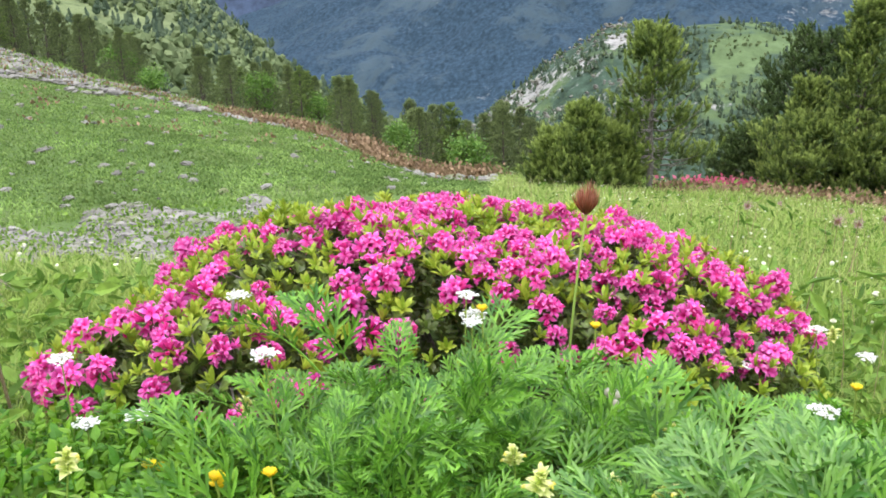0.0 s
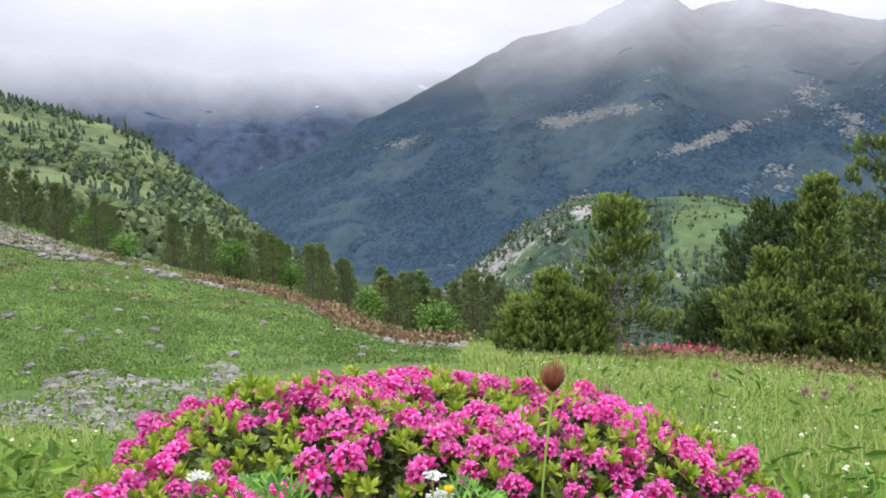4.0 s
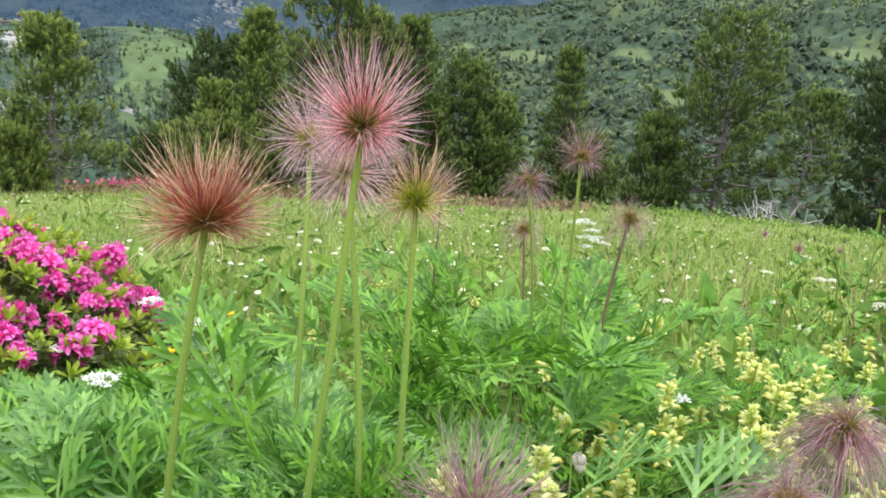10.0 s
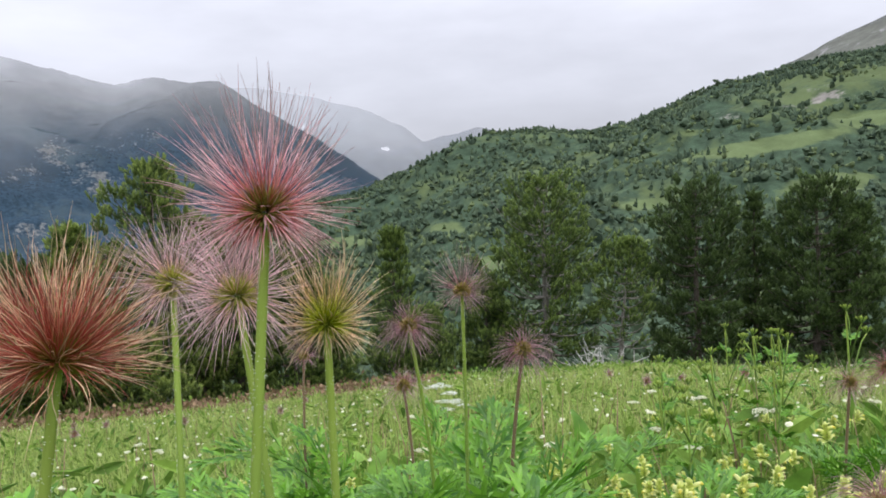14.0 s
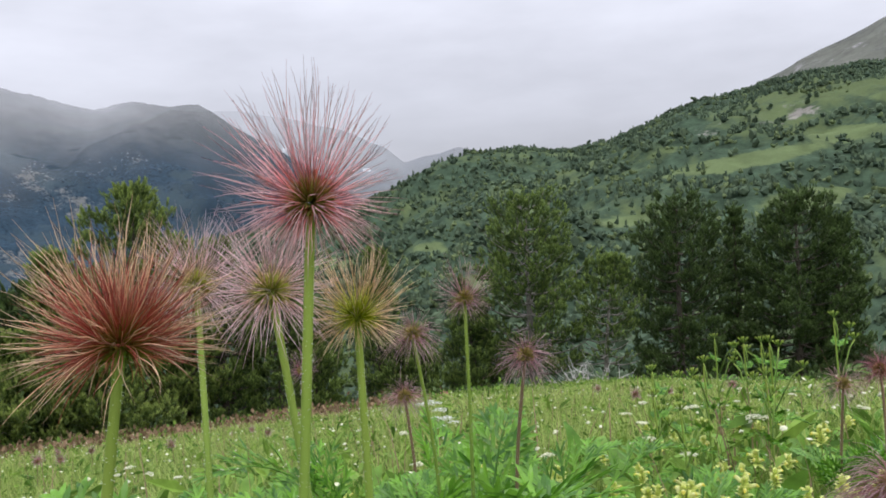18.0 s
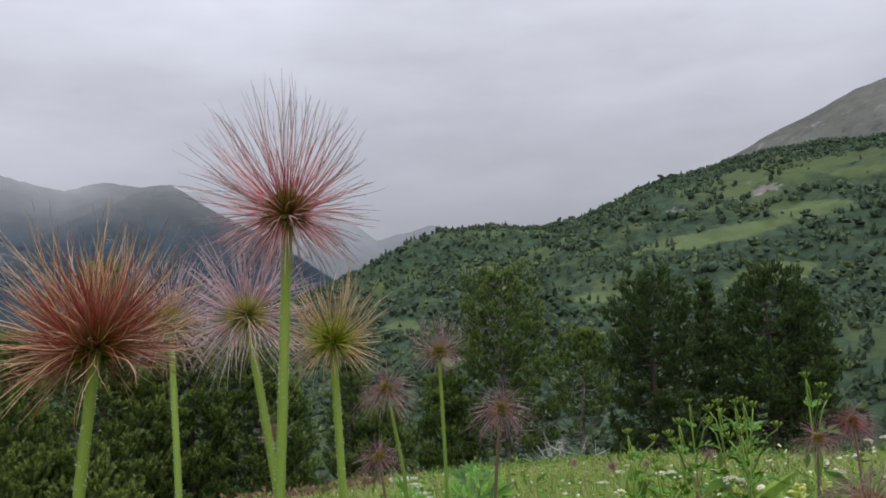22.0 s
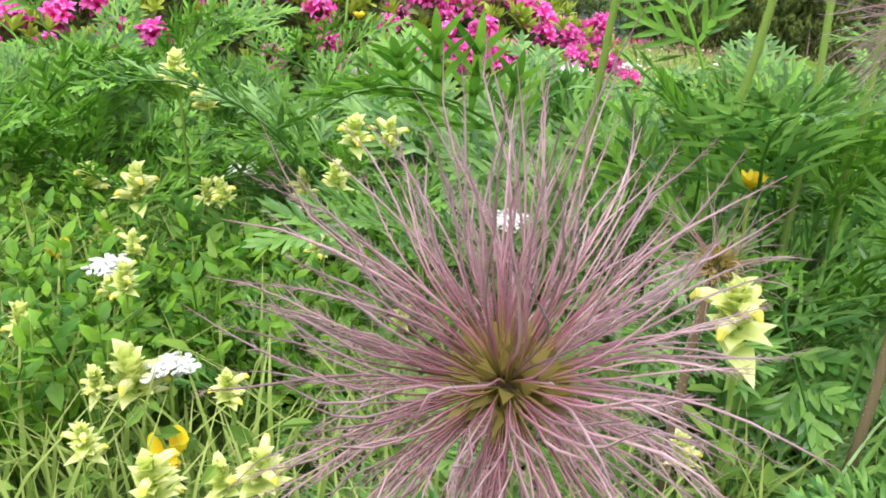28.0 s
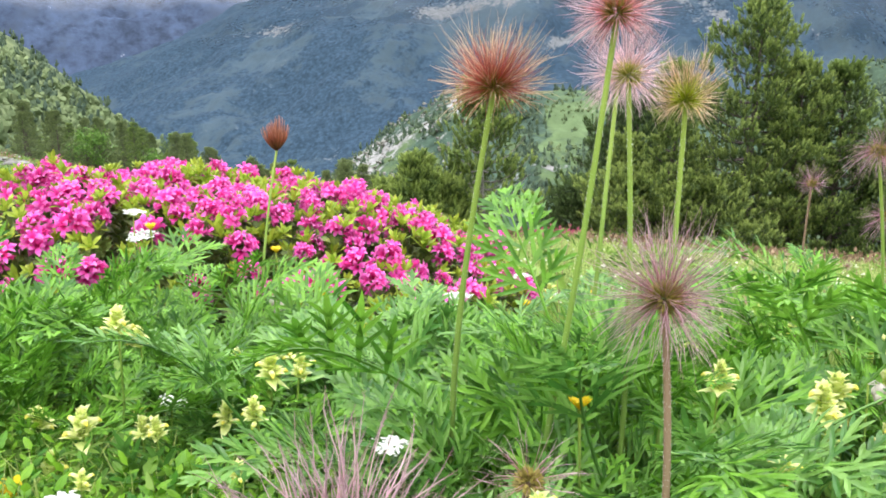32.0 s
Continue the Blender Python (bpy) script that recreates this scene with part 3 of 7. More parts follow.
# colour holds the haze, and the top turns transparent in place of cloud
hill("mountain_far_valley", "far valley mountain, haze-tinted blue, with snow patches, fading out upwards", M_VALLEY, [-60, -30, -20.7, -17.7, -14.6, -11, -4, 0, 3, 6, 9], [12, 12, 12, 12, 11.5, 11.5, 11, 9.5, 6.5, 1.5, -7], -9, 2400, 3400, 60, 5, 240, 60, tail=False,
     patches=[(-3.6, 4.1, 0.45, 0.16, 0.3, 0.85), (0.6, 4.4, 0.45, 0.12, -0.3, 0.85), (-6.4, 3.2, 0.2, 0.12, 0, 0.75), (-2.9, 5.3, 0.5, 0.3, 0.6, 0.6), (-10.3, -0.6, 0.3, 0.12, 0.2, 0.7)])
# haze is in its blue-grey colour and half-transparent surface
hill("mountain_pale", "pale mountain with haze in its colour, snow patches, fading upwards", M_PALE, [18, 24, 28, 33, 37.3, 41.0, 44.8, 46.7, 48.1, 51.8, 54.2, 60, 70], [-5.5, 0.5, 5.0, 7.2, 7.1, 6.4, 5.4, 4.4, 3.3, 4.1, 3.5, 2.5, 0], -6, 2700, 3600, 70, 6, 200, 50, tail=False,
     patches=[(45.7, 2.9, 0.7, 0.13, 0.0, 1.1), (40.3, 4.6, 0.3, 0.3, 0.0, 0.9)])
west_pts = hill("hill_west", "light green slope with scattered pines", M_WEST, [-75, -45, -30, -20.8, -19.3, -16.8, -14.6, -11.3, -8.3, -5, 0, 4], [14, 9, 5.2, 2.5, 2.2, 0.8, -0.9, -3.9, -6.8, -9.3, -12, -14], -13, 70, 330, 5, 7, 220, 70, 1.2)
mid_pts = hill("hill_knoll", "rocky knoll with pale cliffs, pines and a green clearing", M_MID, [-4, 0, 2.6, 5.2, 7.3, 9.5, 10.5, 12.1, 13.8, 16.7, 19, 21.9, 24.5, 32, 40], [-11.5, -10.2, -8.6, -6.6, -5.0, -3.8, -3.1, -3.1, -3.5, -3.0, -3.0, -3.5, -3.6, -4.3, -6], -17, 230, 560, 12, 8, 300, 90, 0.9, 0.35,
               patches=[(7.0, -6.3, 4.2, 1.1, 0.45, 0.55), (11.3, -4.0, 0.9, 0.5, 0.1, 0.7), (4.0, -8.6, 2.4, 0.8, 0.5, 0.5), (10.0, -8.2, 3.0, 1.4, 0.3, 0.42), (13.5, -9.3, 2.5, 0.9, 0.2, 0.42), (17.2, -8.0, 1.4, 0.7, 0.0, 0.5),
                        (20.2, -4.2, 3.2, 0.55, 0.0, -1.1), (18.6, -5.4, 1.9, 0.8, -0.1, -1.0), (17.3, -6.8, 1.2, 0.6, 0.0, -0.8)])
east_pts = hill("hill_east", "green hillside dotted with dark pines", M_EAST, [28, 34.4, 36.5, 40.1, 43.6, 46.6, 48.7, 51.2, 54.5, 59.5, 62.6, 64.6, 67.4, 72, 75, 78.9, 95, 130], [-4, -2.1, -1.3, -0.5, -0.2, 0.7, 1.8, 2.8, 3.3, 3.4, 4.1, 4.9, 5.8, 6.7, 7.0, 7.0, 8, 10], -15, 120, 600, 20, 9, 340, 100, 0.95,
                patches=[(70.0, 2.0, 5.5, 0.55, 0.12, -1.0), (73.5, -0.6, 3.2, 0.8, 0.1, -1.0), (64.5, 2.8, 2.5, 0.35, 0.2, -0.8), (57.0, -0.5, 2.0, 0.4, -0.1, -0.8), (49.5, -2.6, 1.6, 0.6, 0.0, -0.8), (43.0, -3.2, 2.4, 0.5, 0.1, -0.9), (52.5, -5.0, 2.0, 0.6, 0.0, -0.9), (62.5, -1.5, 2.5, 0.45, 0.1, -0.8), (38.0, -3.0, 2.0, 0.4, 0.0, -0.8), (79.0, 5.2, 2.6, 0.6, 0.0, -0.8), (73.0, 4.7, 3.6, 0.8, 0.05, 0.42), (67.8, 4.0, 1.6, 0.5, 0.2, 0.4), (76.0, 3.4, 3.0, 0.5, 0.0, -0.8)])
hill("hill_back", "bare grassy summit greyed for haze and fading out upwards", M_BACK, [60, 62, 65.5, 70, 73.7, 77.5, 79, 90, 120], [2.0, 3.2, 4.7, 6.3, 8.0, 9.5, 10.2, 13, 14], 2, 700, 1300, 30, 10, 140, 40)
hill("hill_behind", "green hillside behind the viewer", M_EAST, [110, 150, 180, 230, 290], [12, 14, 15, 15, 13], 4, 60, 500, 20, 11, 120, 30)

# ---- far woods ----


def lump(rng, centre, size):
    """A rough leafy lump of twenty facets."""
    g = (1 + 5 ** 0.5) / 2
    v = np.array([[-1, g, 0], [1, g, 0], [-1, -g, 0], [1, -g, 0], [0, -1, g], [0, 1, g], [0, -1, -g], [0, 1, -g], [g, 0, -1], [g, 0, 1], [-g, 0, -1], [-g, 0, 1]]) / 1.9
    f = [[0, 11, 5], [0, 5, 1], [0, 1, 7], [0, 7, 10], [0, 10, 11], [1, 5, 9], [5, 11, 4], [11, 10, 2], [10, 7, 6], [7, 1, 8], [3, 9, 4], [3, 4, 2], [3, 2, 6], [3, 6, 8], [3, 8, 9], [4, 9, 5], [2, 4, 11], [6, 2, 10], [8, 6, 7], [9, 8, 1]]
    return v * rng.uniform(0.45, 1.5, (12, 1)) * size + centre, f


def conifer_shape(rng):
    """A small ragged conifer, one metre high."""
    b = Buffer()
    b.put(*lump(rng, [0, 0, 0.28], [0.25, 0.25, 0.3]), 0.3)
    b.put(*lump(rng, [rng.normal(0, 0.04), rng.normal(0, 0.04), 0.52], [0.18, 0.18, 0.26]), 0.6)
    b.put(*lump(rng, [rng.normal(0, 0.03), rng.normal(0, 0.03), 0.78], [0.1, 0.1, 0.26]), 0.7)
    return b.arrays()


def round_shape(rng):
    """A small round-headed tree made of leafy lumps, one metre high."""
    b = Buffer()
    b.put(*lump(rng, [rng.normal(0, 0.05), rng.normal(0, 0.05), 0.4], [0.34, 0.34, 0.36]), 0.3)
    for k in range(2):
        b.put(*lump(rng, [rng.normal(0, 0.14), rng.normal(0, 0.14), rng.uniform(0.5, 0.75)], [0.22, 0.22, 0.26]), 0.8)
    return b.arrays()


def woods(name, label, pts, n, seed, size, mat, cluster=0.5, v_range=(0.0, 1.0), az_range=None, shape=conifer_shape, clearings=(), ridge=0.0):
    """Many small trees on a slope, in groves. clearings: (azimuth, rise, half width, half height) left open; ridge: the share that stands along the skyline."""
    rng = np.random.default_rng(seed)
    rows, cols = pts.shape[:2]
    got, tries = [], 0
    off = rng.uniform(0, 50, 2)
    while len(got) < n and tries < n * 12:
        tries += 1
        v = v_range[0] + (v_range[1] - v_range[0]) * rng.uniform()
        if rng.uniform() < ridge:
            v = rng.uniform(0.9, 1.0)
        u = rng.uniform() * 0.995
        if az_range:
            u = az_range[0] + (az_range[1] - az_range[0]) * u
        p = pts[min(int(v * rows), rows - 1), min(int(u * cols), cols - 1)]
        if noise.noise(Vector((p[0] * 0.02 + off[0], p[1] * 0.02 + off[1], p[2] * 0.03))) + 0.5 * noise.noise(Vector((p[0] * 0.07 + off[1], p[1] * 0.07, p[2] * 0.1))) + rng.normal(0, 0.1) < cluster - 0.5:
            continue
        az, rise = np.degrees(np.arctan2(p[0], p[1])), np.degrees(np.arctan2(p[2] - EYE_Z, np.hypot(p[0], p[1])))
        if any(((az - c[0]) / c[2]) ** 2 + ((rise - c[1]) / c[3]) ** 2 < rng.uniform(0.6, 1.3) for c in clearings) and rng.uniform() > 0.06:
            continue
        got.append(p + [rng.normal(0, 1.5), rng.normal(0, 1.5), -0.3])
    bufs = Buffer()
    kinds = [shape(rng) for _ in range(6)]
    got = np.array(got)
    which = rng.integers(0, 6, len(got))
    for k in range(6):
        sel = got[which == k]
        if len(sel):
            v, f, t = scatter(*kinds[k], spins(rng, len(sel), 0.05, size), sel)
            bufs.put(v, f, t)
    tagged(new(name, bufs.mesh(name, mat, False)), label, "trees", kind="stuff")


LAWNS = [(70.0, 2.1, 6.2, 0.85), (73.5, -0.6, 3.2, 0.9), (57.0, -0.5, 1.8, 0.5), (49.5, -2.6, 1.5, 0.7), (43.0, -3.2, 2.2, 0.6), (52.5, -5.0, 1.8, 0.7), (62.5, -1.5, 2.3, 0.5), (79.0, 5.4, 3.0, 1.3), (72.6, 5.0, 2.6, 1.0), (76.0, 3.2, 3.0, 0.6), (67.6, 4.2, 1.6, 0.5), (59.5, 1.5, 1.6, 0.5)]
woods("east_hill_pines", "dark pines scattered over the green hillside", east_pts, 4600, 21, (2.0, 4.2), M_FAR_TREE, 0.45, (0.03, 1.0), (0.0, 0.62), clearings=LAWNS, ridge=0.12)
woods("east_hill_round_pines", "dark round-headed pines over the green hillside", east_pts, 6400, 29, (1.8, 4.2), M_FAR_TREE, 0.45, (0.03, 1.0), (0.0, 0.62), round_shape, LAWNS, 0.12)
woods("east_hill_shrubs", "pale green shrubs between the pines of the hillside", east_pts, 3600, 26, (1.2, 2.8), M_FAR_TREE_PALE, 0.4, (0.03, 0.95), (0.0, 0.62), round_shape, LAWNS)
KNOLL_OPEN = [(20.2, -4.3, 3.0, 0.6), (18.6, -5.4, 1.8, 0.8), (11.3, -4.0, 0.8, 0.6)]
woods("knoll_pines", "dark pines among the rocks of the knoll", mid_pts, 3000, 22, (2.2, 5.0), M_FAR_TREE, 0.47, (0.1, 1.0), None, conifer_shape, KNOLL_OPEN)
woods("knoll_scrub", "grey green scrub between the rocks of the knoll", mid_pts, 2600, 28, (1.2, 3.0), M_FAR_TREE_PALE, 0.45, (0.05, 1.0), None, round_shape)
woods("west_slope_pines", "dark pines on the light green slope", west_pts, 1700, 23, (1.6, 3.6), M_FAR_TREE, 0.47, (0.1, 1.0), (0.45, 1.0), conifer_shape, (), 0.25)
woods("west_slope_broadleaves", "pale green trees on the slope", west_pts, 2000, 24, (1.4, 3.0), M_FAR_TREE_PALE, 0.45, (0.02, 0.7), (0.45, 1.0), round_shape)

# ---- pines ----


def needle_tuft(rng, n=8, length=0.095, width=0.024):
    """A brush of needles round a shoot that points along +z."""
    b = Buffer()
    for k in range(n):
        a, e = rng.uniform(0, 2 * np.pi), rng.uniform(0.1, 0.7)
        d = np.array([np.cos(a) * np.sin(e), np.sin(a) * np.sin(e), np.cos(e)])
        s = np.cross(d, rng.normal(0, 1, 3))
        s /= np.linalg.norm(s)
        root = np.array([0, 0, rng.uniform(0, 0.1)])
        ln = length * rng.uniform(0.7, 1.2)
        b.put([root - s * width * 0.5, root + s * width * 0.5, root + d * ln], [[0, 1, 2]], 0.06)
    return b.arrays()


def candle(rng, n=24, fat=0.015):
    """A shoot along +z, thickly set with needles, lighter towards its tip."""
    b = Buffer()
    for k in range(n):
        g = (k + rng.uniform(0, 1)) / n
        a, e = k * 2.39996 + rng.normal(0, 0.3), rng.uniform(0.5, 1.1) * (1 - 0.45 * g)
        d = np.array([np.cos(a) * np.sin(e), np.sin(a) * np.sin(e), np.cos(e)])
        w = np.cross(d, rng.normal(0, 1, 3))
        w *= fat / np.linalg.norm(w)
        root = np.array([0, 0, 0.2 * g])
        b.put([root - w, root + w, root + d * rng.uniform(0.06, 0.09)], [[0, 1, 2]], 0.2 + 0.8 * g)
    return b.arrays()


def pine(seed, height, width, low=0.1, shape="round", density=1.0, bare=0.0, trunk_r=None, lean=0.0, needles=24):
    """Meshes of one pine: trunk, limbs and crown. shape: round, broad, cone or ragged."""
    rng = np.random.default_rng(seed)
    tr = trunk_r or height * 0.02
    zs = np.linspace(-0.3, height * 0.97, 12)
    cx = lean * np.clip(zs / height, 0, 1) ** 1.5 + np.cumsum(rng.normal(0, 0.018 * height / 6, 12))
    cy = np.cumsum(rng.normal(0, 0.018 * height / 6, 12))
    trunk = Buffer()
    trunk.put(*tube(np.stack([cx, cy, zs], -1), tr * np.linspace(1.25, 0.15, 12), 8))
    limbs = []
    inner, inner_way, inner_size = [], [], []
    ends, ways, sizes = [], [], []
    z = height * low
    up = np.array([0, 0, 1.0])
    while z < height * 0.985:
        u = min(1.0, max(0.0, (z / height - low) / (1 - low)))
        if shape == "cone":
            prof = (1 - u) ** 0.8 * 0.95 + 0.05
        elif shape == "ragged":
            prof = (1 - u ** 2.6) * rng.uniform(0.55, 1.1) + 0.1
        elif shape == "broad":
            prof = min(1.0, 0.65 + u) * max(0.0, 1 - u ** 2.4) ** 0.6 + 0.08
        else:
            prof = min(1.0, 0.8 + u) * max(0.0, 1 - u ** 2.2) ** 0.65 + 0.07
        base = np.array([np.interp(z, zs, cx), np.interp(z, zs, cy), z])
        turn = rng.uniform(0, 2 * np.pi)
        count = rng.integers(5, 8)
        for k in range(count):
            a = turn + 2 * np.pi * k / count + rng.normal(0, 0.3)
            ln = width * 0.5 * prof * rng.uniform(0.7, 1.12)
            rise = np.radians(rng.uniform(0, 28) + 38 * u ** 1.5)
            s = np.linspace(0, 1, 6)
            out = np.array([np.cos(a), np.sin(a), 0])
            flank = np.array([-np.sin(a), np.cos(a), 0])
            path = base + ln * (s[:, None] * out * np.cos(rise) ** 0.5 + (s ** 2)[:, None] * flank * rng.normal(0, 0.12) + (np.sin(rise) * s ** 1.6 - 0.1 * np.sin(s * 3))[:, None] * up)
            limbs.append(tube(path, (tr * 0.33 * (1 - 0.6 * u)) * np.linspace(1, 0.2, 6), 4))
            if rng.uniform() < bare * (1 - u):
                continue
            for q in range(max(2, int(ln * 4.5 * density))):
                w = rng.uniform(0.2, 0.85)
                c = np.array([np.interp(w, s, path[:, d]) for d in range(3)])
                inner.append(c + rng.normal(0, 0.08, 3))
                inner_way.append(out * 0.5 + rng.normal(0, 0.6, 3) + up * 0.5)
                inner_size.append(rng.uniform(1.3, 2.1))
            # side twigs, flat along the limb, each ending in a spray of upturned shoots
            for q in range(max(3, int(ln * 3.6 * density))):
                w = rng.uniform(0.12, 1.0) ** 0.55
                c = np.array([np.interp(w, s, path[:, d]) for d in range(3)])
                twig = out * rng.uniform(0.2, 0.9) + flank * rng.choice([-1, 1]) * rng.uniform(0.2, 1.0) + up * rng.uniform(-0.05, 0.35)
                end = c + twig * min(0.42, 0.08 + 0.34 * ln * (1.15 - w)) * rng.uniform(0.5, 1.1)
                for m in range(rng.integers(3, 6)):
                    way = twig * 0.45 + up * rng.uniform(0.55, 1.1) + rng.normal(0, 0.22, 3)
                    ends.append(end + rng.normal(0, 0.085, 3) * [1, 1, 0.6])
                    ways.append(way)
                    sizes.append(rng.uniform(0.72, 1.15))
        z += height * 0.055 * rng.uniform(0.7, 1.3)
    for k in range(int(14 * density)):
        ends.append([cx[-1] + rng.normal(0, 0.06 * width), cy[-1] + rng.normal(0, 0.06 * width), height * rng.uniform(0.89, 0.97)])
        ways.append([rng.normal(0, 0.25), rng.normal(0, 0.25), 1])
        sizes.append(1.0)
    crown = Buffer()
    for pos, way, size, mesh, kinds in ((inner, inner_way, inner_size, needle_tuft, 3), (ends, ways, sizes, candle, 4)):
        if not len(pos):
            continue
        pos, size = np.array(pos), np.array(size)
        which = rng.integers(0, kinds, len(pos))
        for k in range(kinds):
            sel = np.where(which == k)[0]
            if len(sel):
                fr = np.array([turn_to(way[m], rng.uniform(0, 6)) * size[m] for m in sel])
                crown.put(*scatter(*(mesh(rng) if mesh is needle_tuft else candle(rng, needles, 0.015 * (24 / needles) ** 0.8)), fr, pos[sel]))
    return trunk, limbs, crown


def put_pine(label, az, rise, r, seed, width, shape="round", mat=None, low=0.1, density=1.0, bare=0.0, lean=0.0, group="pines at the meadow's edge"):
    """A pine at azimuth az and distance r, tall enough for its top to stand at the given rise."""
    x, y = r * np.sin(radians(az)), r * np.cos(radians(az))
    p = at(x, y)
    height = EYE_Z + np.tan(radians(rise)) * r - p[2]
    trunk, limbs, crown = pine(seed, height, width * (1.1 if shape == "cone" else 1.28), low, shape, density, bare, lean=lean)
    wood = M_BARK_GREY if bare > 0.15 else M_BARK
    tree = thing("pine_tree", pose(*p), label, "tree", group)
    part("trunk", trunk.mesh("trunk", wood), tree)
    for piece in limbs:
        b = Buffer()
        b.put(*piece)
        part("limb", b.mesh("limb", wood), tree)
    part("crown", crown.mesh("crown", mat or M_NEEDLE, False), tree)
    return tree


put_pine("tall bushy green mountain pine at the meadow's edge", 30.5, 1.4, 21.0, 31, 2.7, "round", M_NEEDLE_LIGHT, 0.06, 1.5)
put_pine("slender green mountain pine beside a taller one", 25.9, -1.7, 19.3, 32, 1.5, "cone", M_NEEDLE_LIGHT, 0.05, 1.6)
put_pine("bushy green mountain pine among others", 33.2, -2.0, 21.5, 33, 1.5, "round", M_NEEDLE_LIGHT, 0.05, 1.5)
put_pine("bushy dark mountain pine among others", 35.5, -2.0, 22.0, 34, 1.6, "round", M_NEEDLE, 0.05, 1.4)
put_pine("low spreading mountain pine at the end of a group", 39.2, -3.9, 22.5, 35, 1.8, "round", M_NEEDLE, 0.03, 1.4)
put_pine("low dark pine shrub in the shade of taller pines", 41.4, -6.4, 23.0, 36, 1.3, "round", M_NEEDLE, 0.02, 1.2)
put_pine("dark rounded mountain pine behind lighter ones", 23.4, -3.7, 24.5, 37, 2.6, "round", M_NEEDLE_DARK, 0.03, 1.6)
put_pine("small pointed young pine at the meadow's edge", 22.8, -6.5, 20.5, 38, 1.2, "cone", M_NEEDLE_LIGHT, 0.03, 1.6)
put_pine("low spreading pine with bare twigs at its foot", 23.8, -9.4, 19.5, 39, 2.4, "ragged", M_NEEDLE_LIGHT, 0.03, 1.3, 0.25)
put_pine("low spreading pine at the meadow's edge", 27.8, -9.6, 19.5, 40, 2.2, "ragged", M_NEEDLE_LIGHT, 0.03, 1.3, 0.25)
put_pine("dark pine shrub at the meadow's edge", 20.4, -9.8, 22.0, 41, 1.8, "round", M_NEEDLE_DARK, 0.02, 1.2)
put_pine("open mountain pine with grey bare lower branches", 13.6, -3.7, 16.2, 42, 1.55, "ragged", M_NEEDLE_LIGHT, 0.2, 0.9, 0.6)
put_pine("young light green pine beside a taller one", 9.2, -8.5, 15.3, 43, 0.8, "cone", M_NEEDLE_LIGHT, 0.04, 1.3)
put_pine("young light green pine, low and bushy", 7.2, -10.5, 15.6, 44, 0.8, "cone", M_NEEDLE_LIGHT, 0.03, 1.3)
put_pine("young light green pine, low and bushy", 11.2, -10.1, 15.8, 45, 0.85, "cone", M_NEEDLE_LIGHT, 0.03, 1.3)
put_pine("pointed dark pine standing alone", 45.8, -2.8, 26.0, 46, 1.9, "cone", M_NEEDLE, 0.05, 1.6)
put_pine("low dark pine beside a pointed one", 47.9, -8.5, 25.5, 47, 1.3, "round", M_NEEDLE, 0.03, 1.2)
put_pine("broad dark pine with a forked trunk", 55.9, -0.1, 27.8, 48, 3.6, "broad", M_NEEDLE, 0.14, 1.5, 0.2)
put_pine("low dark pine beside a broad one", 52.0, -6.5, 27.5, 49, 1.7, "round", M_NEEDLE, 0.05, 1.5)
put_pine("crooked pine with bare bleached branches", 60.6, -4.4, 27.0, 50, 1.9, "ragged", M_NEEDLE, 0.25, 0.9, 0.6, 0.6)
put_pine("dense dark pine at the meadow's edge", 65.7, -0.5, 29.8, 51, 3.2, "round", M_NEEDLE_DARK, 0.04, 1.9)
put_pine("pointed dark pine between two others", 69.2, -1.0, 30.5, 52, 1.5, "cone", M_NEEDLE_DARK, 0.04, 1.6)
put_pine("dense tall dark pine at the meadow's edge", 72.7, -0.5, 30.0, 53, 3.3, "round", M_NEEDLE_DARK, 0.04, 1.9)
put_pine("dense dark pine behind another", 74.9, -2.2, 30.8, 54, 1.7, "round", M_NEEDLE_DARK, 0.04, 1.6)

# trees down in the valley, built once in four kinds and repeated
rng = np.random.default_rng(60)
valley_kinds = []
for s, (w, shp, mt) in enumerate([(3.0, "cone", M_NEEDLE_VALLEY), (2.7, "ragged", M_NEEDLE), (3.2, "cone", M_NEEDLE_VALLEY), (3.0, "ragged", M_NEEDLE_VALLEY)]):
    ms = pine(70 + s, 5.5, w, 0.05, shp, 0.5, needles=9)
    tree = thing("pine_tree", pose(*at(-1.5 + s * 1.9, 40, -2.6)), "dark pine in the wood below the meadow", "tree", "wood below the meadow")
    for piece in ms[1][::3]:
        ms[0].put(*piece)
    part("trunk", ms[0].mesh("trunk", M_BARK), tree)
    part("crown", ms[2].mesh("crown", mt, False), tree)
    valley_kinds.append(tree)
for k in range(104):
    if k < 36:
        az, r = rng.uniform(-9, 13), rng.uniform(36, 52)
        hgt = np.tan(radians(np.interp(az, [-9, -3, 3, 8, 13], [-5.9, -7.3, -8.0, -8.2, -9])))
    else:
        az, r = rng.uniform(-36, -6), rng.uniform(44, 62)
        hgt = np.tan(radians(np.interp(az, [-36, -27, -21, -14, -7], [2.0, 0.2, -2.0, -4.2, -6.0])))
    x, y = r * np.sin(radians(az)), r * np.cos(radians(az))
    p = at(x, y)
    s = max(0.5, (EYE_Z + hgt * r - p[2]) / 5.5 * rng.uniform(0.74, 1.02))
    src = valley_kinds[k % 4]
    c = copy_thing(src, pose(*p, 0, 0, rng.uniform(0, 360)))
    c.scale = (s, s, s)

# light green broadleaf trees


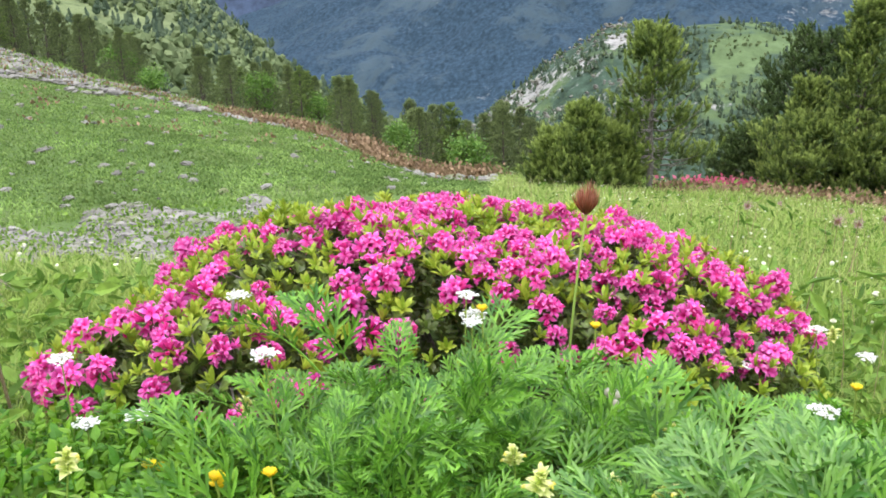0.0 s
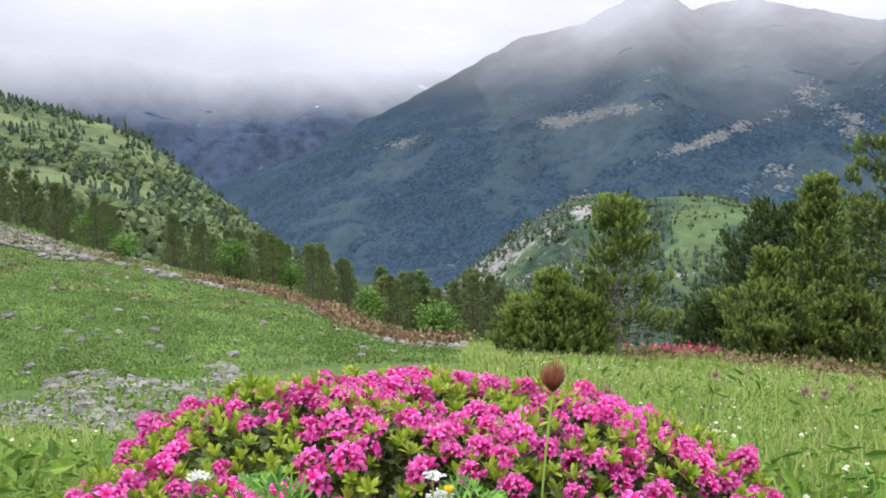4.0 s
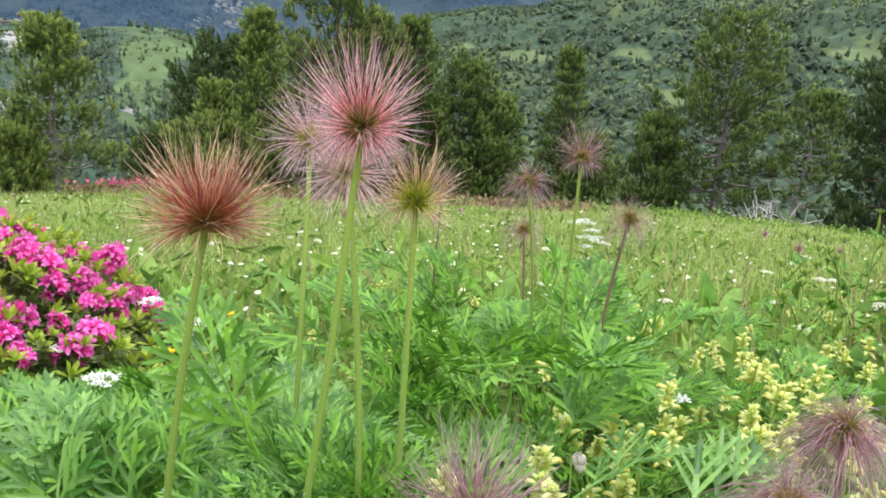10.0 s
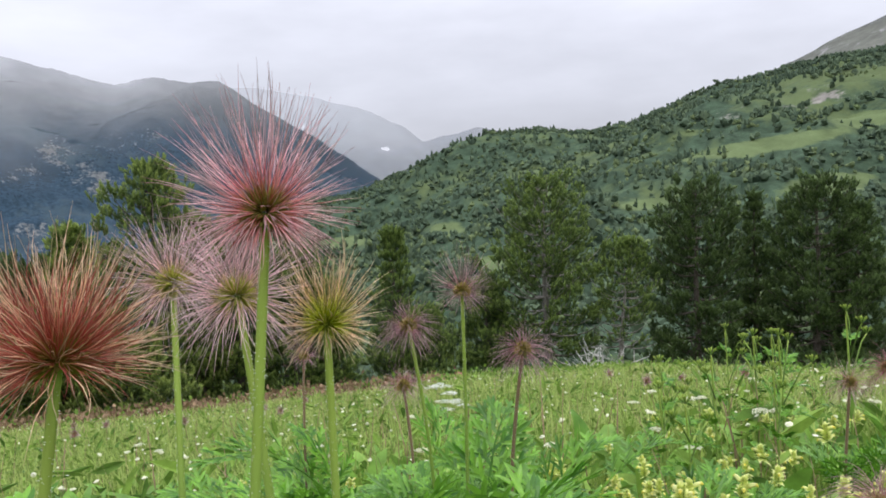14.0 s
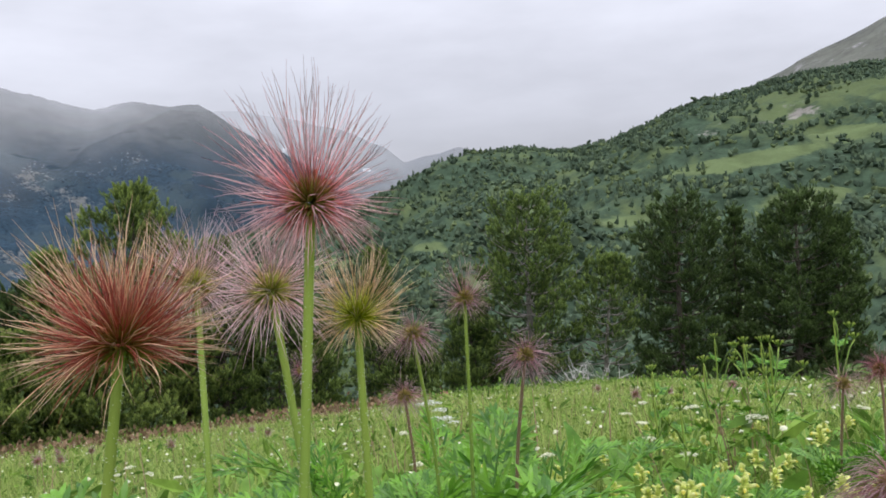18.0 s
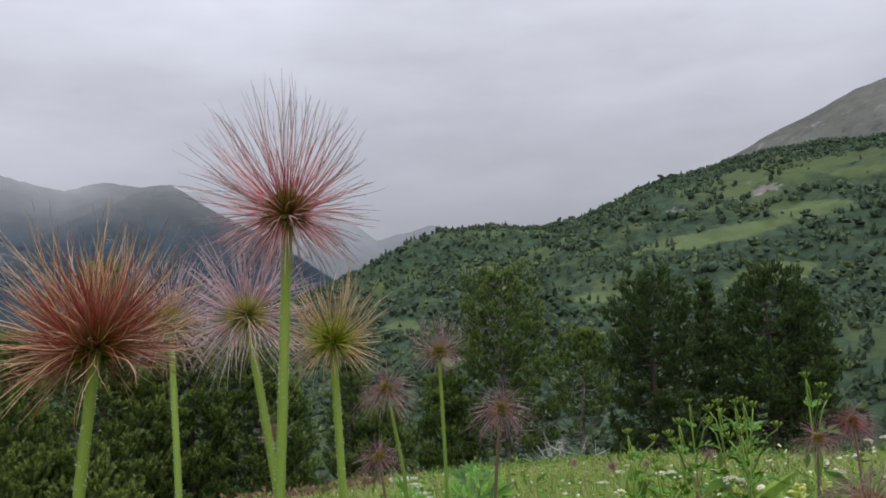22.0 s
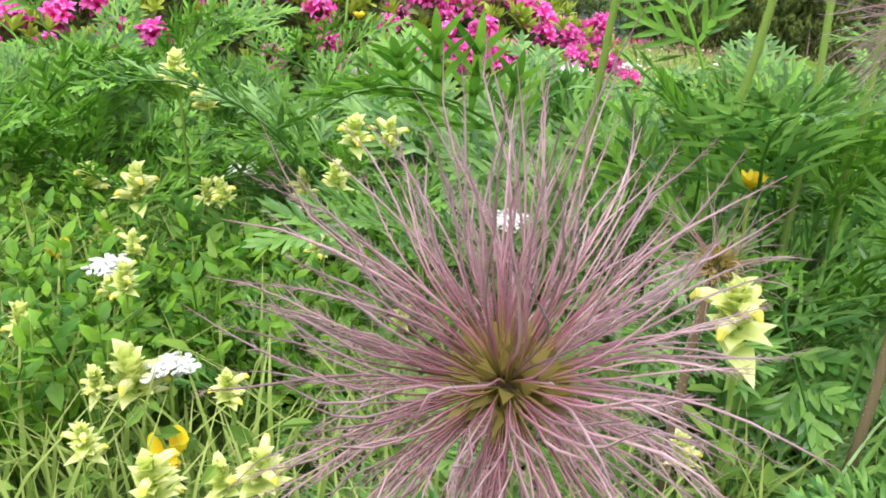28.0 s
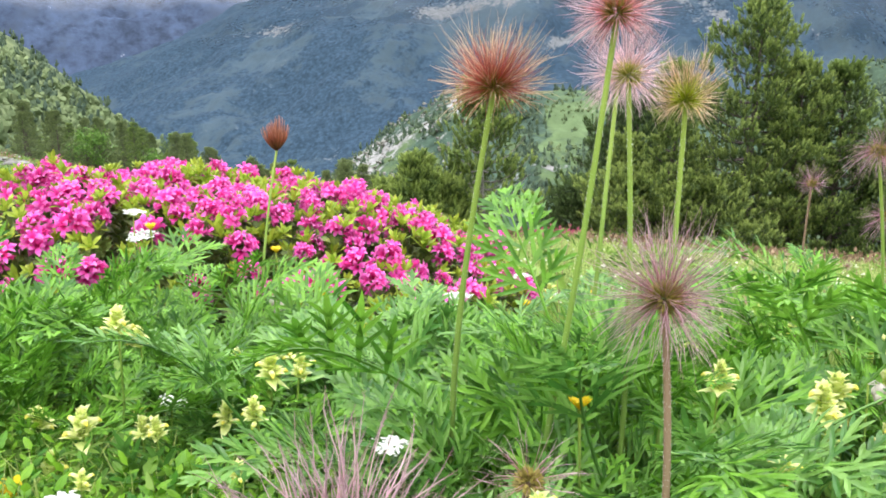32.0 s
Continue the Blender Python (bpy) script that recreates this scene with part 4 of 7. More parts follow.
def broadleaf(label, az, rise, r, seed, width):
    rg = np.random.default_rng(seed)
    x, y = r * np.sin(radians(az)), r * np.cos(radians(az))
    p = at(x, y)
    h = EYE_Z + np.tan(radians(rise)) * r - p[2]
    tree = thing("broadleaf_tree", pose(*p), label, "tree", "young broadleaf trees")
    b = Buffer()
    b.put(*tube([[0, 0, -0.2], [0.03, 0, h * 0.3], [0, 0.04, h * 0.6], [0.02, 0, h * 0.85]], [0.06, 0.045, 0.03, 0.01], 6))
    ends = []
    for k in range(22):
        z = h * rg.uniform(0.12, 0.75)
        a = rg.uniform(0, 6.28)
        ln = width * 0.5 * rg.uniform(0.5, 1.0) * np.sin(np.pi * min(1, z / h + 0.15))
        e = np.array([np.cos(a) * ln, np.sin(a) * ln, z + 0.35 * ln + 0.15])
        b.put(*tube([[0, 0, z], e * [0.5, 0.5, 1] - [0, 0, 0.05], e], [0.02, 0.012, 0.005], 4))
        ends += [e * [w, w, 1] + rg.normal(0, 0.13, 3) for w in (0.4, 0.6, 0.8, 1.0, 1.05)]
    part("trunk", b.mesh("trunk", M_BARK), tree)
    ends = np.array(ends)
    n = 1700
    c = ends[rg.integers(0, len(ends), n)] + rg.normal(0, 0.13, (n, 3))
    leaf = ([[0, 0, 0], [0.03, 0.04, 0.008], [0, 0.09, 0], [-0.03, 0.04, 0.008]], [[0, 1, 2], [0, 2, 3]])
    b = Buffer()
    b.put(*scatter(*leaf, 0.5, spins(rg, n, 0.8, (0.8, 1.5)), c))
    part("crown", b.mesh("crown", M_BROADLEAF, False), tree)


broadleaf("young light green broadleaf tree in the hollow", 1.3, -10.2, 27, 80, 1.2)
broadleaf("young light green broadleaf tree on the slope", -3.3, -9.1, 34, 81, 1.2)
broadleaf("small light green broadleaf tree by the rocks", -18.6, -5.2, 40, 82, 1.3)
broadleaf("pale green broadleaf tree by the pines", -20.6, -3.0, 48, 83, 1.7)
broadleaf("pale green broadleaf tree by the pines", -12.0, -5.2, 47, 84, 2.4)
broadleaf("pale green broadleaf tree by the pines", -8.5, -7.2, 46, 85, 1.8)

# bleached dead branches under the broad pine
dead = thing("dead_branches", pose(*at(23.3 * np.sin(radians(59.5)), 23.3 * np.cos(radians(59.5)))) @ Matrix.Diagonal((0.55, 0.55, 0.75, 1)), "bleached bare fallen branches under a dark pine", "branches")
rg = np.random.default_rng(90)
for k in range(16):
    a, e = rg.uniform(-0.6, 3.6), rg.uniform(0.1, 1.2)
    ln = rg.uniform(0.6, 1.7)
    d = np.array([np.cos(a) * np.cos(e), np.sin(a) * np.cos(e), np.sin(e)])
    root = np.array([rg.normal(0, 0.5), rg.normal(0, 0.4), 0.05])
    b = Buffer()
    mid_p = root + d * ln * 0.5 + rg.normal(0, 0.1, 3)
    b.put(*tube([root, mid_p, root + d * ln + rg.normal(0, 0.12, 3)], [0.05, 0.035, 0.01], 5))
    for q in range(4):
        st = root + d * ln * rg.uniform(0.3, 0.9)
        b.put(*tube([st, st + rg.normal(0, 0.22, 3), st + rg.normal(0, 0.3, 3) + d * 0.15], [0.02, 0.012, 0.005], 4))
    part("branch", b.mesh("branch", M_DEADWOOD), dead)

# ---- stones, heath and far blossom ----


def stone_shape(rng):
    v = []
    for lat in (-0.5, 0.35, 0.85):
        for k in range(6):
            a = k * np.pi / 3 + lat
            rr = np.cos(lat) * rng.uniform(0.75, 1.2)
            v.append([np.cos(a) * rr, np.sin(a) * rr * 0.8, np.sin(lat) * 0.55 * rng.uniform(0.8, 1.2)])
    v.append([0.05, 0, 0.55])
    f = []
    for ring in range(2):
        for k in range(6):
            a0, a1 = ring * 6 + k, ring * 6 + (k + 1) % 6
            f += [[a0, a1, a1 + 6], [a0, a1 + 6, a0 + 6]]
    f += [[12 + k, 12 + (k + 1) % 6, 18] for k in range(6)]
    return np.array(v), np.array(f), 0.5


def stones(name, label, places, sizes, seed):
    rg = np.random.default_rng(seed)
    b = Buffer()
    which = rg.integers(0, 6, len(places))
    sizes = np.asarray(sizes)
    for k in range(6):
        sel = np.where(which == k)[0]
        if len(sel):
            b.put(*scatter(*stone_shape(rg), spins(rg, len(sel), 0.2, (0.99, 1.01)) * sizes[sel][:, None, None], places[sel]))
    tagged(new(name, b.mesh(name, M_STONE, False)), label, "stones", kind="stuff")


def sector(rng, n, az, r, power=1.0):
    a = np.radians(rng.uniform(*az, n))
    d = r[0] + (r[1] - r[0]) * rng.uniform(0, 1, n) ** power
    x, y = d * np.sin(a), d * np.cos(a)
    return np.stack([x, y, ground_z(x, y)], -1)


rg = np.random.default_rng(100)
p = sector(rg, 6500, (-32, -12.0), (5.7, 10.9))
a = np.degrees(np.arctan2(p[:, 0], p[:, 1]))
keep = np.abs(np.hypot(p[:, 0], p[:, 1]) - 8.4) < 2.0 + 0.5 * np.sin(a * 0.8) - 1.2 * np.clip((a + 17) / 6, 0, 1) + 0.9 * np.sin(p[:, 0] * 3 + p[:, 1] * 2)
p = p[keep]
stones("scree", "grey scree of small flat stones in the hollow", p, rg.uniform(0.02, 0.1, len(p)) * rg.uniform(0.4, 1.2, len(p)), 101)
p = sector(rg, 900, (-34, -5), (26, 32))
edge_line = 28.5 + 0.9 * np.sin(np.degrees(np.arctan2(p[:, 0], p[:, 1])) * 0.9)
p = p[np.abs(np.hypot(p[:, 0], p[:, 1]) - edge_line) < 1.9]
p = p[[noise.noise(Vector((q[0] * 0.4, q[1] * 0.4, 5.0))) > -0.1 for q in p]]
stones("boulder_line", "pale boulders along the top of the green bank", p, rg.uniform(0.05, 0.24, len(p)), 102)
p = sector(rg, 2600, (-38, -14), (28, 44))
p = p[np.degrees(np.arctan2(p[:, 0], p[:, 1])) < -20 + 6 * bumps(p[:, 0], p[:, 1], 0.6)]
stones("boulder_field", "pale boulders above the green bank", p, rg.uniform(0.06, 0.28, len(p)), 103)
p = sector(rg, 160, (-30, 0), (11, 27))
stones("bank_stones", "scattered pale stones on the green bank", p, rg.uniform(0.04, 0.13, len(p)), 104)
p = mid_pts[(rg.uniform(0.05, 1.0, 2600) ** 0.7 * 89).astype(int), np.interp(rg.uniform(0.5, 13.0, 2600), [-4, 40], [0, 299]).astype(int)]
p = p[[noise.noise(Vector((q[0] * 0.035, q[1] * 0.035, q[2] * 0.06))) > 0.0 for q in p]] + [0, 0, -0.9]
stones("knoll_crags", "pale rock crags on the flank of the knoll", p + rg.normal(0, 1.5, p.shape), rg.uniform(0.5, 2.0, len(p)), 106)
p = mid_pts[np.full(18, 86), np.interp(rg.uniform(10.5, 12.0, 18), [-4, 40], [0, 299]).astype(int)]
stones("knoll_top_rock", "pale rock outcrop on top of the knoll", p + rg.normal(0, 2.2, p.shape), rg.uniform(1.5, 3.4, 18), 107)
p = sector(rg, 60, (-3, 3), (18, 27))
stones("gully_stones", "pale stones in the gully", p, rg.uniform(0.05, 0.25, len(p)), 105)


def clumps(name, label, places, mat, size, seed, leaves=26):
    """Low shrubby cover: knots of small leaves."""
    rg = np.random.default_rng(seed)
    b = Buffer()
    leaf = np.array([[0, 0, 0], [0.22, 0.1, 0.3], [0, 0, 0.75], [-0.22, -0.1, 0.3]])
    n = len(places)
    c = np.repeat(places, leaves, 0) + rg.normal(0, 1, (n * leaves, 3)) * [size, size, size * 0.35] + [0, 0, size * 0.25]
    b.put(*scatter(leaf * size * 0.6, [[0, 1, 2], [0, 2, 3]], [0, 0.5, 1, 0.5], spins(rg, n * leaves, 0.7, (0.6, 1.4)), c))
    tagged(new(name, b.mesh(name, mat, False)), label, "shrubs", kind="stuff")


clumps("heath_bank", "russet heath on the bank of the gully", sector(rg, 420, (-7, 3.5), (24, 34)), M_HEATH, 0.3, 110)
clumps("heath_crest", "russet heath along the top of the green bank", sector(rg, 260, (-15, -5), (27.6, 31)), M_HEATH, 0.22, 121, 18)
clumps("heath_ridge", "russet heath among the boulders", sector(rg, 170, (-36, -8), (28.5, 42)), M_HEATH, 0.22, 111, 18)
clumps("bank_scrub", "low dark green scrub on the bank", sector(rg, 2200, (-36, 2), (11, 27)), M_SCRUB, 0.075, 118, 16)
clumps("bank_heath", "small russet heath patches on the bank", sector(rg, 60, (-36, 2), (17, 28)), M_HEATH, 0.2, 119, 14)
clumps("scree_scrub", "tufts of green scrub among the scree", sector(rg, 110, (-36, -12), (5.2, 10.6)), M_HERB, 0.1, 120, 30)
clumps("heath_edge", "russet dry heath along the edge of the meadow", sector(rg, 460, (14, 48), (15.5, 20)), M_HEATH, 0.2, 112)
clumps("far_rhododendron", "distant rhododendron scrub in dull pink flower", sector(rg, 40, (15.8, 19.8), (19.3, 20.6)), M_HEATH_PINK, 0.22, 113, 60)
clumps("far_rhododendron_edge", "distant patches of pink flowering scrub", sector(rg, 40, (24, 50), (19.5, 23)), M_HEATH_PINK, 0.16, 114, 26)
clumps("hollow_scrub", "dark green scrub in the gully", sector(rg, 150, (-6, 10), (26, 38)), M_NEEDLE, 0.35, 115)
clumps("edge_undergrowth", "dark green undergrowth at the foot of the pines", sector(rg, 520, (15, 96), (22.5, 28)), M_NEEDLE_DARK, 0.3, 116, 22)
clumps("meadow_edge_herbs", "rough green herbs along the edge of the meadow", sector(rg, 500, (8, 96), (16, 24)), M_HERB, 0.2, 117, 22)

# ---- grass and herbs ----


def blades(rng, places, height, width, bend=0.5, segs=2):
    """Grass blades as tapered bent strips."""
    n = len(places)
    h = height * rng.uniform(0.5, 1.3, n)
    a = rng.uniform(0, 2 * np.pi, n)
    side = np.stack([np.cos(a), np.sin(a), np.zeros(n)], -1)
    fw = np.stack([-np.sin(a), np.cos(a), np.zeros(n)], -1)
    bd = rng.uniform(0.05, bend, n)
    w = width * rng.uniform(0.6, 1.3, n)
    rows_v, tones = [], []
    for k in range(segs + 1):
        u = k / segs
        c = places + fw * (bd * h * u ** 2)[:, None] + np.array([0, 0, 1.0]) * (h * u * (1 - 0.25 * bd * u))[:, None]
        ww = w * (1 - 0.85 * u)
        if k < segs:
            rows_v += [c - side * ww[:, None] / 2, c + side * ww[:, None] / 2]
            tones += [u, u]
        else:
            rows_v.append(c)
            tones.append(1.0)
    v = np.stack(rows_v, 1)
    m = v.shape[1]
    f = []
    for k in range(segs - 1):
        f += [[2 * k, 2 * k + 1, 2 * k + 3], [2 * k, 2 * k + 3, 2 * k + 2]]
    f.append([2 * segs - 2, 2 * segs - 1, 2 * segs])
    f = np.array(f)[None] + (np.arange(n) * m)[:, None, None]
    return v.reshape(-1, 3), f.reshape(-1, 3), np.tile(tones, n)


def grass(name, label, places, height, width, mat, seed, bend=0.6, segs=2):
    rg = np.random.default_rng(seed)
    b = Buffer()
    b.put(*blades(rg, places, height, width, bend, segs))
    tagged(new(name, b.mesh(name, mat, False)), label, "grass", kind="stuff")


def in_bush(x, y):
    return ((x - 0.07) / 0.57) ** 2 + ((y - 1.66) / 0.45) ** 2 < 1


rg = np.random.default_rng(200)
p = sector(rg, 42000, (-48, 98), (0.12, 2.6), 0.75)
p = p[~in_bush(p[:, 0], p[:, 1])]
grass("grass_near", "fine green meadow grass among the flowers", p, 0.075, 0.0032, M_GRASS, 201, 1.0, 3)
p = sector(rg, 62000, (-50, 98), (2.3, 8.0), 0.8)
p = p[(np.degrees(np.arctan2(p[:, 0], p[:, 1])) > -8 + rg.normal(0, 2, len(p))) | (np.hypot(p[:, 0], p[:, 1]) < 4.5)]
grass("grass_mid", "meadow grass with dry tips", p, 0.17, 0.008, M_GRASS_FAR, 202, 0.8)
p = sector(rg, 95000, (3, 100), (7.0, 26), 0.85)
grass("grass_far", "tall meadow grass falling away to the pines", p, 0.16, 0.02, M_GRASS_FAR, 203, 0.8)
p = sector(rg, 110000, (-45, 10), (10.3, 30), 0.9)
grass("bank_turf", "short bright green turf on the bank", p, 0.05, 0.032, M_TURF, 204, 1.3)
p = sector(rg, 12000, (-48, -8), (4.5, 10.8), 0.9)
p = p[np.abs(np.hypot(p[:, 0], p[:, 1]) - 8.4) > 1.7]
grass("hollow_turf", "short green turf round the scree", p, 0.08, 0.02, M_TURF, 205, 0.9)
p = sector(rg, 5000, (-34, 4), (28, 52), 0.9)
grass("ridge_turf", "rough pale turf above the bank", p, 0.2, 0.12, M_TURF, 206, 0.9)

rg = np.random.default_rng(207)
grass("dry_stalks", "reddish dry flowering grass stalks over the meadow", sector(rg, 2800, (4, 98), (1.5, 14), 0.8), 0.27, 0.005, M_STALK, 208, 0.5, 3)
# small leafy herbs close by
rg = np.random.default_rng(210)
p = sector(rg, 22000, (-48, 98), (0.12, 1.9), 0.62)
p = p[~in_bush(p[:, 0], p[:, 1])]
p[:, 2] += rg.uniform(0.0, 0.09, len(p)) * rg.uniform(0.3, 1, len(p))
leaf_v = np.array([[0, 0, 0], [0.006, 0.009, 0.003], [0.0, 0.012, -0.001], [-0.006, 0.009, 0.003], [0.004, 0.019, 0.002], [-0.004, 0.019, 0.002], [0, 0.027, 0]])
leaf_f = np.array([[0, 1, 2], [0, 2, 3], [1, 4, 2], [2, 5, 3], [2, 4, 6], [2, 6, 5]])
b = Buffer()
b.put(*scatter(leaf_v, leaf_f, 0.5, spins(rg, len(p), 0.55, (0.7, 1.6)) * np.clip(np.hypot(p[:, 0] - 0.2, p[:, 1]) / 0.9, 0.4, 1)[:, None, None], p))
tagged(new("herb_carpet", b.mesh("herb_carpet", M_HERB, False)), "low dark green herbs between the flowers", "herbs", kind="stuff")
p = sector(rg, 24000, (-45, 98), (1.6, 9), 0.85)
p[:, 2] += rg.uniform(0, 0.13, len(p))
b = Buffer()
b.put(*scatter(leaf_v * 1.4, leaf_f, 0.5, spins(rg, len(p), 0.7, (0.7, 1.7)), p))
p = sector(rg, 9000, (6, 98), (1.6, 16), 0.9)
p = p[[noise.noise(Vector((q[0] * 1.1, q[1] * 1.1, 0.0))) > 0.05 for q in p]]
p[:, 2] += rg.uniform(0.02, 0.2, len(p))
b.put(*scatter(leaf_v * [1.4, 2.2, 2.0], leaf_f, 0.5, spins(rg, len(p), 0.9, (0.7, 1.8)), p))
tagged(new("meadow_herbs", b.mesh("meadow_herbs", M_HERB, False)), "broad-leaved herbs in the meadow grass", "herbs", kind="stuff")

# flowers too many and too far to count


def far_flowers(name, label, places, mat, size, seed, tall=0.16, long=1.0):
    rg = np.random.default_rng(seed)
    b = Buffer()
    n = len(places)
    top = places + np.stack([np.zeros(n), np.zeros(n), tall * rg.uniform(0.7, 1.3, n)], -1)
    a = np.arange(6) * np.pi / 3
    disc = np.concatenate([np.stack([np.cos(a), np.sin(a), np.zeros(6)], -1), [[0, 0, 0.35]], [[0, 0, -0.3]]])
    f = [[m, (m + 1) % 6, 6] for m in range(6)] + [[(m + 1) % 6, m, 7] for m in range(6)]
    b.put(*scatter(disc * size * [1, 1, long], f, 1.0, spins(rg, n, 0.3, (0.5, 1.3)), top))
    tagged(new(name, b.mesh(name, mat, False)), label, "flowers", kind="stuff")


rg = np.random.default_rng(220)
far_flowers("white_meadow_flowers", "white umbels dotted over the meadow", sector(rg, 1250, (2, 98), (2.4, 24), 0.75), M_CREAM_FLOWER, 0.008, 221, 0.2)
far_flowers("small_white_flowers", "small white flowers in the near meadow", sector(rg, 160, (-40, 98), (1.6, 4), 1), M_CREAM_FLOWER, 0.006, 222, 0.16)
far_flowers("yellow_meadow_flowers", "pale yellow rattle spikes dotted over the meadow", sector(rg, 800, (8, 98), (1.9, 14), 0.9), M_CREAM_FLOWER, 0.0075, 223, 0.16, 2.4)


# ---- pasqueflowers ----


def cut_leaf(seed, length=0.15, pairs=7, wide=1.0, stalk=0.0):
    """A feathery, twice-divided leaf: a stalk that rises from the ground and a blade that arches over along +y."""
    rng = np.random.default_rng(seed)
    b = Buffer()
    s = np.linspace(0, 1, 8)
    rise = 1.02 if stalk else 0.6
    foot = np.array([0, 0.3 * stalk, stalk])
    arch = foot + np.stack([0.03 * length * np.sin(s * 3 + rng.uniform(0, 3)), length * s * (0.8 - 0.02 * s), length * (rise * s - 0.6 * s ** 2)], -1)
    if stalk:
        u = np.linspace(0, 1, 5)[:-1]
        line = np.concatenate([np.stack([0 * u, 0.3 * stalk * u ** 2, stalk * u], -1), arch])
        b.put(*tube(line, 0.0013 * np.linspace(1.3, 0.4, 12), 4, np.full(12, 0.3)))
    else:
        b.put(*tube(arch, 0.0013 * np.linspace(1.1, 0.4, 8), 4, np.full(8, 0.3)))

    def on(u):
        return np.array([np.interp(u, s, arch[:, d]) for d in range(3)])

    def axes(u):
        fw = on(min(1, u + 0.05)) - on(max(0, u - 0.05))
        fw /= np.linalg.norm(fw)
        sd = np.cross(fw, np.array([0, 0, 1.0]) if abs(fw[2]) < 0.9 else np.array([0, -1.0, 0]))
        sd /= np.linalg.norm(sd)
        return fw, sd, np.cross(sd, fw)

    def lobe(root, way, up, ln, wd):
        way = way / np.linalg.norm(way)
        side = np.cross(way, up)
        side /= np.linalg.norm(side)
        up = np.cross(side, way)
        m1 = root + way * ln * 0.45
        m2 = root + way * ln * 0.75 + up * ln * 0.03
        b.put([root - side * wd * 0.36, root + side * wd * 0.36, m1 + side * wd * 0.5 + up * wd * 0.2, m1, m1 - side * wd * 0.5 + up * wd * 0.2, m2 + side * wd * 0.33, m2 - side * wd * 0.33, root + way * ln + up * ln * rng.uniform(-0.12, 0.1)],
              [[0, 1, 3], [1, 2, 3], [0, 3, 4], [3, 2, 5], [3, 5, 6], [3, 6, 4], [6, 5, 7]], [0.2, 0.2, 0.6, 0.4, 0.6, 0.8, 0.8, 1.0])

    def pinna(root, way, up, ln):
        way = way / np.linalg.norm(way)
        side = np.cross(way, up)
        side /= np.linalg.norm(side)
        wd = 0.004 * wide * (0.55 + 0.45 * min(1, ln / 0.035))
        n = 3 if ln > 0.026 else 2
        for k in range(n):
            u = 0.18 + 0.45 * k / (n - 1)
            for sg in (-1, 1):
                d = way * 1.0 + side * sg * 0.72 + up * (0.05 + rng.normal(0, 0.09))
                lobe(root + way * ln * u, d, up, ln * (0.56 - 0.3 * u) * rng.uniform(0.75, 1.2), wd)
        lobe(root + way * ln * 0.45, way + up * 0.04, up, ln * 0.58, wd * 1.25)
        b.put([root - side * wd * 0.3, root + side * wd * 0.3, root + way * ln * 0.35 + side * wd * 0.62, root + way * ln * 0.6, root + way * ln * 0.35 - side * wd * 0.62], [[0, 1, 2], [0, 2, 4], [4, 2, 3]], 0.4)
    for k in range(pairs):
        q = k / (pairs - 1)
        u = 0.24 + 0.66 * q
        fw, sd, upw = axes(u)
        ln = length * (0.38 - 0.22 * q ** 1.3) * (0.8 + 0.2 * min(1, 3 * q + 0.4))
        for sg in (-1, 1):
            d = sd * sg * 0.74 + fw * (0.62 + 0.25 * q) + upw * (0.16 + rng.normal(0, 0.11))
            pinna(on(u), d, upw, ln * rng.uniform(0.85, 1.15))
    fw, sd, upw = axes(0.95)
    pinna(on(0.92), fw, upw, length * 0.2)
    return b


LEAF_MESHES = [cut_leaf(300 + k, 0.12 + 0.01 * k, 6).mesh("cut_leaf", M_LEAF if k % 3 else M_LEAF_GREY, False) for k in range(7)]
STALKED = [[cut_leaf(340 + 10 * h + k, 0.125 + 0.02 * k, 6, 1.0, 0.025 + 0.045 * h).mesh("stalked_leaf", M_LEAF_GREY if (k + h) % 6 == 0 else M_LEAF, False) for k in range(3)] for h in range(5)]
STALKED_GREY = [[cut_leaf(370 + 10 * h + k, 0.125 + 0.02 * k, 6, 1.0, 0.025 + 0.045 * h).mesh("stalked_leaf", M_LEAF_GREY, False) for k in range(3)] for h in range(5)]
BROAD_LEAF_MESHES = [cut_leaf(320 + k, 0.16, 4, 2.9).mesh("broad_cut_leaf", M_LEAF, False) for k in range(3)]


def leaf_clump(x, y, count, spread_r, tall, seed, size=1.0, label="", up=32.0, grey=False):
    """A tuft of cut leaves on stalks that rise from the ground and arch outwards; tall: how high the longest stalks reach."""
    rng = np.random.default_rng(seed)
    tuft = thing("pasqueflower_leaf_tuft", pose(*at(x, y)), label or "lush green tuft of finely cut pasqueflower leaves", "plant", "pasqueflower leaf tufts")
    top = max(1, min(5, round((tall - 0.025) / 0.045) + 1))
    size *= 1.08
    for k in range(int(count * 0.76)):
        a = 360 * (k * 0.381966 % 1) + rng.uniform(-20, 20)
        rr = spread_r * np.sqrt(rng.uniform(0, 1))
        dx, dy = rr * np.sin(radians(-a)), rr * np.cos(radians(-a))
        z = float(ground_z(x + dx, y + dy)) - float(ground_z(x, y)) - 0.004
        m = pose(dx, dy, z, rng.uniform(-24, up * 0.8), rng.uniform(-38, 38), a)
        s = size * rng.uniform(0.75, 1.2)
        part("leaf", (STALKED_GREY if grey and rng.uniform() < 0.7 else STALKED)[rng.integers(0, top)][rng.integers(0, 3)], tuft, "", m @ Matrix.Diagonal((s, s, s, 1)))
    return tuft


